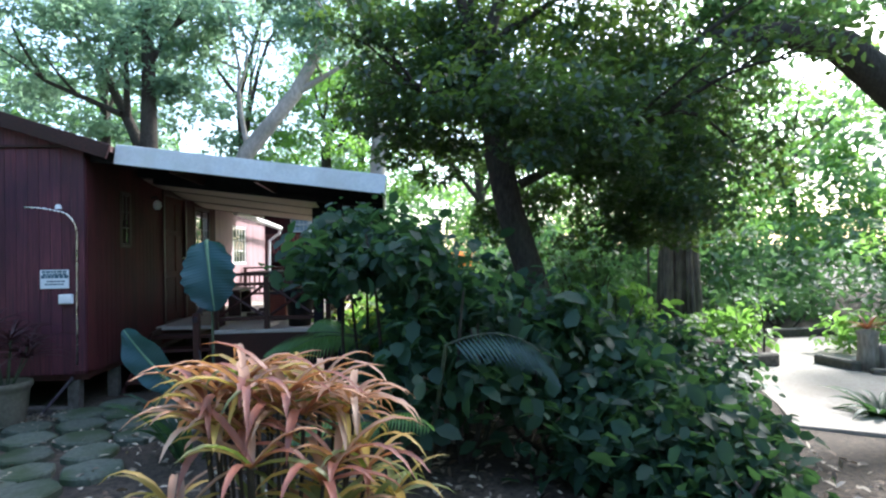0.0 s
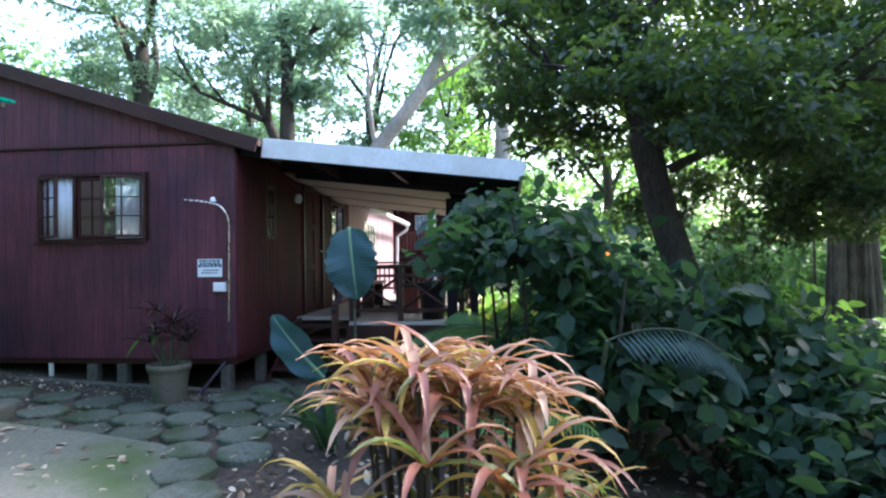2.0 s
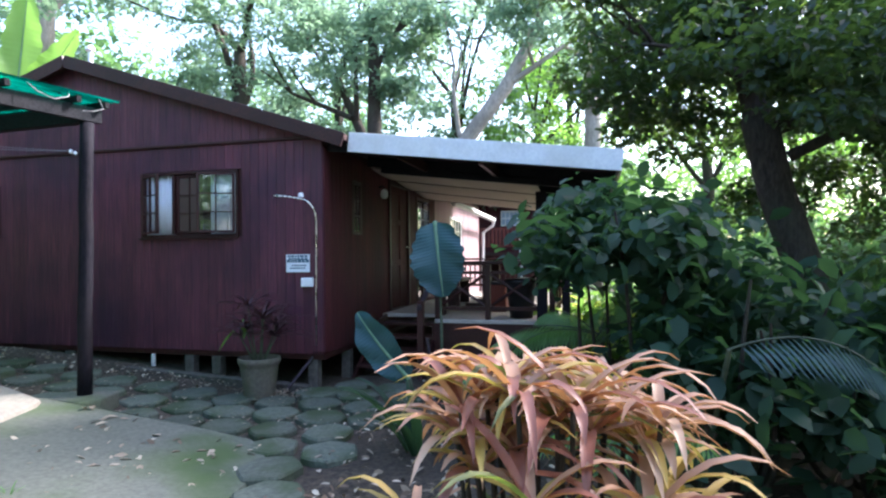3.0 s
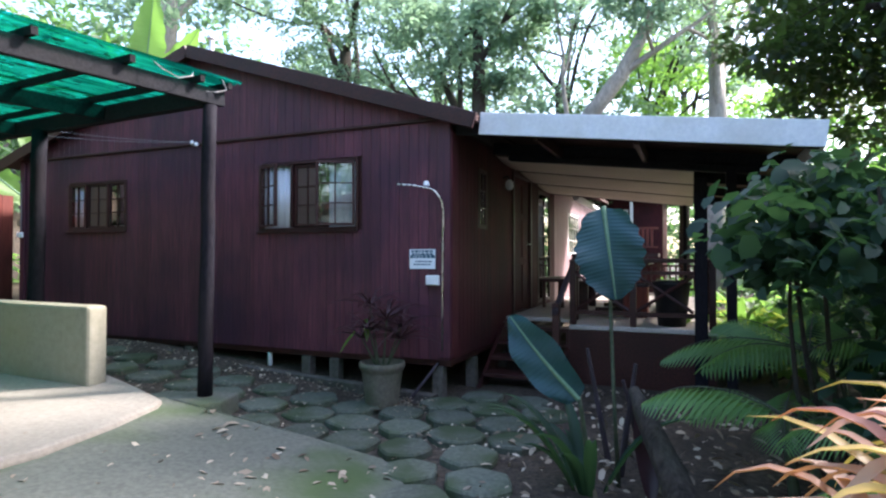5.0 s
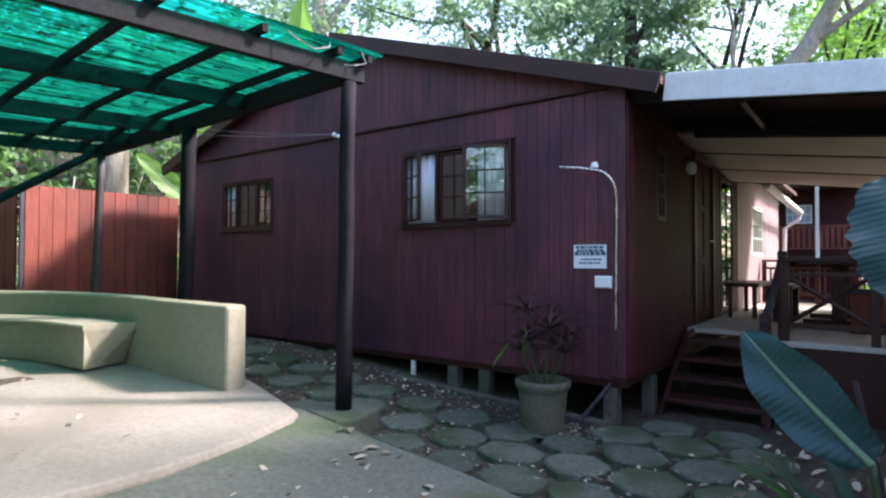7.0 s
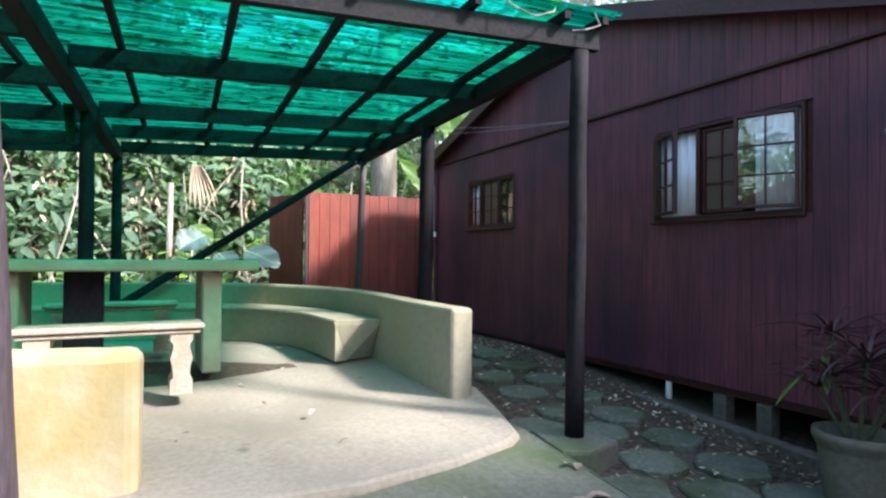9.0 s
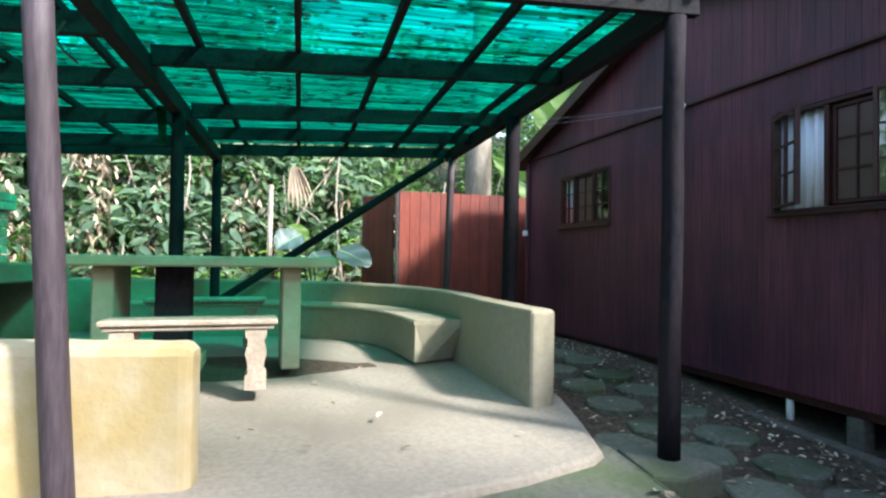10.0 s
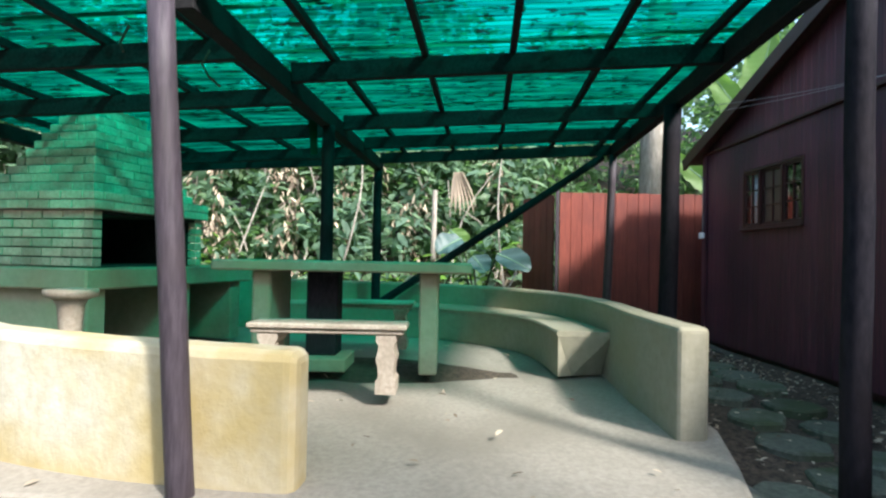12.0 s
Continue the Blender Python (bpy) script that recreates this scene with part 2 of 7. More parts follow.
def clear_glass_mat():
    """Thin clean glass: mostly see-through, a faint sheen at a slant."""
    m, n, l, b = node_mat("clear_glass")
    gl = n.new("ShaderNodeBsdfGlossy")
    gl.inputs["Roughness"].default_value = 0.03
    tp = n.new("ShaderNodeBsdfTransparent")
    tp.inputs[0].default_value = (0.92, 0.94, 0.95, 1)
    lw = n.new("ShaderNodeLayerWeight")
    pw = n.new("ShaderNodeMath")
    pw.operation, pw.inputs[1].default_value = "POWER", 5.0
    l.new(lw.outputs["Facing"], pw.inputs[0])
    ad = n.new("ShaderNodeMath")
    ad.operation, ad.inputs[1].default_value, ad.inputs[2].default_value = "MULTIPLY_ADD", 0.6, 0.04
    l.new(pw.outputs[0], ad.inputs[0])
    mx = n.new("ShaderNodeMixShader")
    l.new(ad.outputs[0], mx.inputs[0])
    l.new(tp.outputs[0], mx.inputs[1])
    l.new(gl.outputs[0], mx.inputs[2])
    l.new(mx.outputs[0], n["Material Output"].inputs[0])
    return m


M["clear_glass"] = clear_glass_mat()


def green_sheet_mat():
    m, n, l, b = node_mat("green_sheet")
    geo = n.new("ShaderNodeNewGeometry")
    mp = n.new("ShaderNodeMapping")
    mp.inputs["Scale"].default_value = (20, 0.5, 1)
    l.new(geo.outputs["Position"], mp.inputs["Vector"])
    ns = n.new("ShaderNodeTexNoise")
    ns.inputs["Scale"].default_value, ns.inputs["Detail"].default_value = 1.5, 6.0
    l.new(mp.outputs[0], ns.inputs["Vector"])
    r = n.new("ShaderNodeValToRGB")
    r.color_ramp.elements[0].position, r.color_ramp.elements[1].position = 0.40, 0.60
    r.color_ramp.elements[0].color, r.color_ramp.elements[1].color = (0.0, 0.22, 0.145, 1), (0.005, 0.72, 0.48, 1)
    l.new(ns.outputs["Fac"], r.inputs[0])
    # leaves and dirt lying in the corrugations
    mp2 = n.new("ShaderNodeMapping")
    mp2.inputs["Scale"].default_value = (24, 5.0, 1)
    l.new(geo.outputs["Position"], mp2.inputs["Vector"])
    dirt = n.new("ShaderNodeTexNoise")
    dirt.inputs["Scale"].default_value, dirt.inputs["Detail"].default_value = 1.0, 4.0
    l.new(mp2.outputs[0], dirt.inputs["Vector"])
    dr = n.new("ShaderNodeMapRange")
    dr.inputs[1].default_value, dr.inputs[2].default_value, dr.inputs[4].default_value = 0.59, 0.63, 0.88
    l.new(dirt.outputs["Fac"], dr.inputs[0])
    dm = n.new("ShaderNodeMix")
    dm.data_type = "RGBA"
    l.new(dr.outputs[0], dm.inputs[0])
    l.new(r.outputs[0], dm.inputs[6])
    dm.inputs[7].default_value = (0.012, 0.03, 0.02, 1)
    tint = dm.outputs[2]
    tr = n.new("ShaderNodeBsdfTranslucent")
    dim = n.new("ShaderNodeHueSaturation")
    dim.inputs["Value"].default_value = 0.45
    l.new(tint, dim.inputs["Color"])
    l.new(dim.outputs[0], tr.inputs[0])
    l.new(tint, b.inputs["Base Color"])
    b.inputs["Roughness"].default_value = 0.35
    mx = n.new("ShaderNodeMixShader")
    mx.inputs[0].default_value = 0.92
    l.new(b.outputs[0], mx.inputs[1])
    l.new(tr.outputs[0], mx.inputs[2])
    clear = n.new("ShaderNodeBsdfTransparent")
    l.new(tint, clear.inputs[0])
    both = n.new("ShaderNodeMixShader")
    both.inputs[0].default_value = 0.58
    l.new(mx.outputs[0], both.inputs[1])
    l.new(clear.outputs[0], both.inputs[2])
    l.new(both.outputs[0], n["Material Output"].inputs[0])
    return m


M["green_sheet"] = green_sheet_mat()


# ---- builders ----
def part(name, bm, material, parent=None, label="", smooth=False):
    """Links a bmesh as one mesh object, under a thing or a part when a parent is given."""
    me = bpy.data.meshes.new(name)
    bm.to_mesh(me)
    bm.free()
    me.materials.append(material)
    if smooth:
        me.shade_smooth()
    ob = new(name, me)
    if parent is not None:
        ob.parent = parent
        ob.matrix_parent_inverse = Matrix.Translation(-parent_base(parent))
    if label:
        ob["label"] = label
    return ob


def parent_base(ob):
    return Vector(ob.location)


def thing(name, at, label, category, group="", kind=""):
    ob = new(name)
    ob.location = at
    ob.empty_display_size = 0.1
    return tagged(ob, label, category, group, kind)


def box(bm, lo, hi, bevel=0.0, turn=None):
    """A box between two corners; turn: a matrix laid over it."""
    m = Matrix.Translation([(a + b) / 2 for a, b in zip(lo, hi)]) @ Matrix.Diagonal([abs(b - a) for a, b in zip(lo, hi)] + [1])
    got = bmesh.ops.create_cube(bm, size=1.0, matrix=(turn @ m) if turn else m)
    if bevel:
        edges = list({e for v in got["verts"] for e in v.link_edges})
        bmesh.ops.bevel(bm, geom=edges, offset=bevel, segments=1, profile=0.7, affect="EDGES")
    return bm


def boxes(*pairs, bevel=0.0, turn=None):
    bm = bmesh.new()
    for lo, hi in pairs:
        box(bm, lo, hi, bevel, turn)
    return bm


def tube(bm, points, radii, sides=10, wobble=0.0, cap=True):
    """A tapered tube along points."""
    pts = [Vector(p) for p in points]
    rings = []
    ref = Vector((0.13, 0.97, 0.21))
    for i, p in enumerate(pts):
        way = (pts[min(i + 1, len(pts) - 1)] - pts[max(i - 1, 0)]).normalized()
        u = way.cross(ref)
        if u.length < 0.1:
            u = way.cross(Vector((1, 0, 0)))
        u.normalize()
        v = way.cross(u)
        ring = []
        for k in range(sides):
            a = 2 * math.pi * k / sides
            r = radii[i] * (1 + wobble * (random.random() - 0.5))
            ring.append(bm.verts.new(p + (u * math.cos(a) + v * math.sin(a)) * r))
        rings.append(ring)
    for a, b in zip(rings, rings[1:]):
        for k in range(sides):
            bm.faces.new((a[k], a[(k + 1) % sides], b[(k + 1) % sides], b[k]))
    if cap:
        bm.faces.new(list(reversed(rings[0])))
        bm.faces.new(rings[-1])
    return bm


def lathe(profile, sides=28, at=(0, 0, 0)):
    """A turned body from (radius, height) pairs."""
    bm = bmesh.new()
    rings = []
    for r, z in profile:
        rings.append([bm.verts.new((at[0] + r * math.cos(2 * math.pi * k / sides), at[1] + r * math.sin(2 * math.pi * k / sides), at[2] + z)) for k in range(sides)])
    for a, b in zip(rings, rings[1:]):
        for k in range(sides):
            bm.faces.new((a[k], a[(k + 1) % sides], b[(k + 1) % sides], b[k]))
    bm.faces.new(list(reversed(rings[0])))
    bm.faces.new(rings[-1])
    return bm


def prism(outline, z0, z1, bevel=0.0):
    """A slab from an outline; z0 and z1 are numbers or functions of x and y."""
    f0 = z0 if callable(z0) else (lambda x, y: z0)
    f1 = z1 if callable(z1) else (lambda x, y: z1)
    bm = bmesh.new()
    low = [bm.verts.new((x, y, f0(x, y))) for x, y in outline]
    top = [bm.verts.new((x, y, f1(x, y))) for x, y in outline]
    n = len(outline)
    face = bm.faces.new(top)
    bm.faces.new(list(reversed(low)))
    for i in range(n):
        bm.faces.new((low[i], low[(i + 1) % n], top[(i + 1) % n], top[i]))
    bmesh.ops.recalc_face_normals(bm, faces=bm.faces)
    if bevel:
        bmesh.ops.bevel(bm, geom=list(face.edges), offset=bevel, segments=2, profile=0.6, affect="EDGES")
    return bm


def arrays(name, verts, faces, material, parent=None, label="", smooth=False):
    """One mesh from numpy arrays of vertices and quads."""
    me = bpy.data.meshes.new(name)
    me.vertices.add(len(verts))
    me.vertices.foreach_set("co", np.asarray(verts, dtype=np.float32).ravel())
    k = faces.shape[1]
    me.loops.add(faces.size)
    me.loops.foreach_set("vertex_index", faces.astype(np.int32).ravel())
    me.polygons.add(len(faces))
    me.polygons.foreach_set("loop_start", np.arange(0, faces.size, k, dtype=np.int32))
    me.update(calc_edges=True)
    me.materials.append(material)
    if smooth:
        me.shade_smooth()
    ob = new(name, me)
    if parent is not None:
        ob.parent = parent
        ob.matrix_parent_inverse = Matrix.Translation(-parent_base(parent))
    if label:
        ob["label"] = label
    return ob


LEAF = np.array([(0, 0, 0), (0.5, 0.35, 0.10), (0.42, 0.75, 0.02), (0, 1.0, -0.12), (-0.42, 0.75, 0.02), (-0.5, 0.35, 0.10), (0, 0.5, -0.02)])
LEAF_FACES = np.array([(0, 1, 2, 6), (6, 2, 3, 4), (0, 6, 4, 5)])


FAR_LEAF = np.array([(0, 0, 0), (0.5, 0.45, 0.06), (0, 1.0, -0.08), (-0.5, 0.45, 0.06)])


def leaves(rng, centres, size, aspect=0.5, droop=0.35, spread=1.0, size_var=0.35, far=False):
    """Vertices and quads of folded leaves at the given places, pointing anywhere but mostly outward and down a little."""
    n = len(centres)
    way = rng.normal(size=(n, 3))
    way[:, 2] = way[:, 2] * 0.5 * spread - droop
    way /= np.linalg.norm(way, axis=1)[:, None]
    up = rng.normal(size=(n, 3)) * 0.45 + np.array((0, 0, 1.0))
    side = np.cross(way, up)
    side /= np.linalg.norm(side, axis=1)[:, None] + 1e-9
    nor = np.cross(side, way)
    s = size * (1 + size_var * (rng.random(n) * 2 - 1))
    form, faces = (FAR_LEAF, np.array([(0, 1, 2, 3)])) if far else (LEAF, LEAF_FACES)
    v = (centres[:, None, :] + s[:, None, None] * (form[None, :, 0:1] * aspect * side[:, None, :] + form[None, :, 1:2] * way[:, None, :] + form[None, :, 2:3] * nor[:, None, :]))
    f = faces[None] + (np.arange(n) * len(form))[:, None, None]
    return v.reshape(-1, 3), f.reshape(-1, 4)


def blob(rng, clumps, per, fill=0.6):
    """Points in soft ellipsoid clumps (x, y, z, rx, ry, rz), thicker towards the skin."""
    out = []
    for x, y, z, rx, ry, rz in clumps:
        d = rng.normal(size=(per, 3))
        d /= np.linalg.norm(d, axis=1)[:, None]
        r = fill + (1 - fill) * rng.random(per) ** 0.7
        out.append(d * r[:, None] * np.array((rx, ry, rz)) + np.array((x, y, z)))
    return np.concatenate(out)


def g(x, y):
    """Height of the ground."""
    z = 0.0
    if x < -0.8:
        z += min(0.1 * (-x - 0.8), 0.33)
    if x > 3:
        z -= min(0.075 * (x - 3), 0.56)
    if x < -8.3:
        z += min((-8.3 - x) * 0.5, 6.0)
    return z

# ---- setting: ground, slabs, house ----
def sheet_ground():
    xs = np.concatenate([[-400, -150, -60, -30, -20], np.arange(-15, 20.01, 0.5), [25, 35, 60, 150, 400]])
    ys = np.concatenate([[-400, -150, -60, -30, -18], np.arange(-12, 22.01, 0.5), [28, 40, 60, 150, 400]])
    v = np.array([(x, y, g(x, y) + 0.03 * noise.noise((x * 0.7, y * 0.7, 0)) - (0.02 if -1 < x < 1.2 else 0)) for y in ys for x in xs])
    nx = len(xs)
    f = np.array([(j * nx + i, j * nx + i + 1, (j + 1) * nx + i + 1, (j + 1) * nx + i) for j in range(len(ys) - 1) for i in range(nx - 1)])
    return tagged(arrays("ground", v, f, M["soil"], smooth=True), "dark bare garden soil with leaf litter, sloping gently", "ground", kind="structure")


sheet_ground()


def slab_z(x, y=0):
    return max(0.02, min(0.03 + (0.5 - x) * 0.1, 0.25))


def patio_z(x, y=0):
    return max(0.27, min(0.27 + (-1.7 - x) * 0.085, 0.42))


lower = [(-2.75, -1.9), (-1.9, -1.86), (-0.93, -1.89), (-0.29, -1.91), (0.3, -1.95), (0.53, -2.08), (0.7, -2.4), (0.76, -2.75), (0.82, -3.2), (1.1, -4.0), (1.5, -5.0), (1.9, -6.5), (2.2, -9.0), (-3.0, -9.0), (-3.0, -4.0)]
slab = part("concrete_apron", prism(lower, -0.25, slab_z, 0.02), M["mossy_concrete"])
tagged(slab, "grey concrete apron with green moss patches, sloping down", "pavement", kind="structure")


patio_edge = [(-2.75, -1.74), (-2.2, -1.87), (-1.76, -2.0), (-1.67, -2.12), (-1.52, -2.6), (-1.42, -3.2), (-1.46, -3.8), (-1.62, -4.4), (-1.9, -9.0)]
patio_back = [(-9.5, -9.0), (-9.0, -4.0), (-8.0, -2.6), (-6.6, -1.75)]
patio = part("patio", prism(patio_edge + patio_back, -0.2, patio_z, 0.04), M["concrete"])
tagged(patio, "worn pale concrete patio floor with a rounded edge", "patio", kind="structure")

# plinth kerb along the house
kerb_strip = part("kerb", prism([(-6.9, -0.2), (-0.1, -0.2), (-0.1, -0.08), (-6.9, -0.08)], -0.2, lambda x, y: g(x, y) + 0.06, 0.01), M["kerb"])
tagged(kerb_strip, "low dark concrete kerb under the timber house wall", "kerb", kind="structure")

FLOOR, EAVE, WEST = 0.42, 2.9, -6.95
RIDGE_X = -3.5


def roof_z(x):
    """Underside line of the house roof at the gable."""
    return 2.80 + (3.81 - abs(x - RIDGE_X)) * (1.22 / 3.81)


WIN_A = (-2.45, -1.115, 1.79, 2.545)
WIN_B = (-5.89, -4.745, 1.85, 2.485)

south = part("wall_south", boxes(
    ((WEST, 0.012, FLOOR), (WIN_B[0], 0.11, EAVE)), ((WIN_B[1], 0.012, FLOOR), (WIN_A[0], 0.11, EAVE)), ((WIN_A[1], 0.012, FLOOR), (0.0, 0.11, EAVE)),
    ((WIN_B[0], 0.012, FLOOR), (WIN_B[1], 0.11, WIN_B[2])), ((WIN_B[0], 0.012, WIN_B[3]), (WIN_B[1], 0.11, EAVE)),
    ((WIN_A[0], 0.012, FLOOR), (WIN_A[1], 0.11, WIN_A[2])), ((WIN_A[0], 0.012, WIN_A[3]), (WIN_A[1], 0.11, EAVE))), M["trim_wood"])
tagged(south, "dark red-brown stained vertical board gable wall on short piers", "wall", kind="structure")


def plank_mesh(w, z0, z1a, z1b, depth=0.022, proud=0.0):
    """A board w wide with chamfered front edges, its top cut along the slope."""
    c = 0.003
    xs = (0, 0, c, w - c, w, w)
    ys = (0, -depth + c, -depth, -depth, -depth + c, 0)
    bm = bmesh.new()
    lo = [bm.verts.new((x, y, z0)) for x, y in zip(xs, ys)]
    hi = [bm.verts.new((x, y, z1a + (z1b - z1a) * x / w)) for x, y in zip(xs, ys)]
    for i in range(5):
        bm.faces.new((lo[i], lo[i + 1], hi[i + 1], hi[i]))
    bm.faces.new(list(reversed(lo)))
    bm.faces.new(hi)
    me = bpy.data.meshes.new("plank")
    bm.to_mesh(me)
    bm.free()
    return me


def lay_plank(me, material, parent, at, turn=0.0):
    if not me.materials:
        me.materials.append(material)
    ob = new("plank", me)
    ob.parent = parent
    ob.matrix_parent_inverse = Matrix.Translation(-parent_base(parent))
    ob.matrix_basis = Matrix.Translation(at) @ Matrix.Rotation(turn, 4, "Z")
    return ob


def clad(parent, material, length, z0, z1, holes, origin, turn, pitch=0.1158, z_top=None, gap=0.002):
    """Vertical boards over a wall; holes are (a0, a1, z0, z1) along it."""
    made = {}
    n = round(length / pitch)
    w = length / n
    for i in range(n):
        a, b = i * w, (i + 1) * w
        spans = [(z0, z1)]
        for h0, h1, hz0, hz1 in holes:
            if b > h0 + 0.02 and a < h1 - 0.02:
                spans = [s for lo, hi in spans for s in ((lo, min(hi, hz0)), (max(lo, hz1), hi)) if s[1] - s[0] > 0.02]
        for lo, hi in spans:
            if z_top:
                me = plank_mesh(w - gap, lo, z_top(a), z_top(b))
            else:
                key = (round(lo, 3), round(hi, 3))
                if key not in made:
                    made[key] = plank_mesh(w - gap, lo, hi, hi)
                me = made[key]
            lay_plank(me, material, parent, Vector(origin) + Vector((math.cos(turn), math.sin(turn), 0)) * a, turn)


# gable above the ledge
gable = bmesh.new()
gv = [gable.verts.new(p) for p in ((WEST, 0.012, EAVE), (0, 0.012, EAVE), (0, 0.012, roof_z(0)), (RIDGE_X, 0.012, roof_z(RIDGE_X)), (WEST, 0.012, roof_z(WEST)))]
gable.faces.new(gv)
gw = [gable.verts.new(v.co + Vector((0, 0.09, 0))) for v in gv]
gable.faces.new(list(reversed(gw)))
for i in range(5):
    gable.faces.new((gv[i], gw[i], gw[(i + 1) % 5], gv[(i + 1) % 5]))
gable_wall = tagged(part("wall_gable", gable, M["trim_wood"]), "dark red-brown board gable triangle under the roof edge", "wall", kind="structure")

tagged(part("trim", boxes(((WEST - 0.01, -0.05, EAVE - 0.025), (0.01, 0.012, EAVE + 0.005)), bevel=0.004), M["trim_wood"]), "thin dark timber ledge across the gable", "trim", kind="structure")
tagged(part("trim", boxes(((-0.115, -0.045, FLOOR), (0.022, -0.0225, EAVE - 0.03)), bevel=0.004), M["cladding"]), "dark red-brown corner board of the house", "trim", kind="structure")
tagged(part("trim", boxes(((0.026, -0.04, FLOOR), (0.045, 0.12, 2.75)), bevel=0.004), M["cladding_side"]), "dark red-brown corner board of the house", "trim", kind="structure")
tagged(part("trim", boxes(((WEST - 0.02, -0.045, FLOOR), (WEST + 0.09, -0.0225, EAVE - 0.03)), bevel=0.004), M["cladding"]), "dark red-brown corner board of the house", "trim", kind="structure")
tagged(part("sill_beam", boxes(((WEST, 0.03, FLOOR - 0.10), (0.0, 0.11, FLOOR - 0.002)), ((-0.1, 0.11, FLOOR - 0.10), (-0.015, 9.5, FLOOR - 0.002))), M["trim_wood"]), "dark timber sill beam under the wall", "beam", kind="structure")

# roof of the house: two planes with thickness, and barge boards
for side, sx in (("east", 1), ("west", -1)):
    bm = bmesh.new()
    edge = 3.83
    o = Vector((RIDGE_X, 0, 0))
    pts = [(RIDGE_X, -0.12, roof_z(RIDGE_X) + 0.02), (RIDGE_X + sx * edge, -0.12, roof_z(RIDGE_X + sx * edge) + 0.02), (RIDGE_X + sx * edge, 9.8, roof_z(RIDGE_X + sx * edge) + 0.02), (RIDGE_X, 9.8, roof_z(RIDGE_X) + 0.02)]
    a = [bm.verts.new(p) for p in pts]
    b = [bm.verts.new(Vector(p) + Vector((0, 0, 0.07))) for p in pts]
    bm.faces.new(a), bm.faces.new(list(reversed(b)))
    for i in range(4):
        bm.faces.new((a[i], b[i], b[(i + 1) % 4], a[(i + 1) % 4]))
    bmesh.ops.recalc_face_normals(bm, faces=bm.faces)
    tagged(part("roof_" + side, bm, M["roof_sheet"]), "dark brown sheet roof slope of the timber house", "roof", kind="structure")
    slope = math.atan2(1.22, 3.81)
    ln = edge / math.cos(slope)
    turn = Matrix.Translation((RIDGE_X, -0.16, roof_z(RIDGE_X) + 0.02)) @ Matrix.Rotation(sx * slope, 4, "Y")
    bm = boxes(((0, -0.02, -0.085), (sx * ln, 0.022, 0.075)), bevel=0.004, turn=turn)
    tagged(part("barge_board", bm, M["trim_wood"]), "dark stained timber barge board on the gable edge", "trim", kind="structure")

# east wall with a slim window, a door and further openings
SIDE_HOLES = [(0.86, 1.16, 1.79, 2.5), (2.25, 3.15, 0.67, 2.62), (3.7, 4.55, 0.72, 2.55), (6.2, 7.35, 1.5, 2.35)]
side_spans = []
ends = [0.11] + [v for h in SIDE_HOLES for v in h[:2]] + [9.5]
for i in range(0, len(ends), 2):
    side_spans.append(((-0.1, ends[i], FLOOR), (-0.012, ends[i + 1], 2.85)))
for h in SIDE_HOLES:
    side_spans += [((-0.1, h[0], FLOOR), (-0.012, h[1], h[2])), ((-0.1, h[0], h[3]), (-0.012, h[1], 2.85))]
east = tagged(part("wall_east", boxes(*side_spans), M["trim_wood"]), "red-brown stained board side wall along the veranda", "wall", kind="structure")
tagged(part("wall_west", boxes(((WEST, 0.11, FLOOR), (WEST + 0.1, 9.5, 2.85))), M["cladding"]), "dark red-brown side wall of the house", "wall", kind="structure")
tagged(part("wall_north", boxes(((WEST, 9.5, FLOOR), (0, 9.6, 2.85))), M["cladding"]), "dark red-brown rear wall of the house", "wall", kind="structure")
tagged(part("floor", boxes(((WEST + 0.1, 0.12, FLOOR), (-0.11, 9.5, FLOOR + 0.05))), M["inside"]), "dark timber floor inside the house", "floor", kind="structure")
tagged(part("ceiling", boxes(((WEST + 0.1, 0.12, 2.78), (-0.11, 9.5, 2.82))), M["inside"]), "brown board ceiling inside the house", "ceiling", kind="structure")
tagged(part("wall_inner", boxes(((WEST + 0.1, 3.2, FLOOR + 0.05), (-0.11, 3.28, 2.78)), ((-3.6, 0.12, FLOOR + 0.05), (-3.52, 3.2, 2.78))), M["inside"]), "dark brown inner partition wall", "wall", kind="structure")


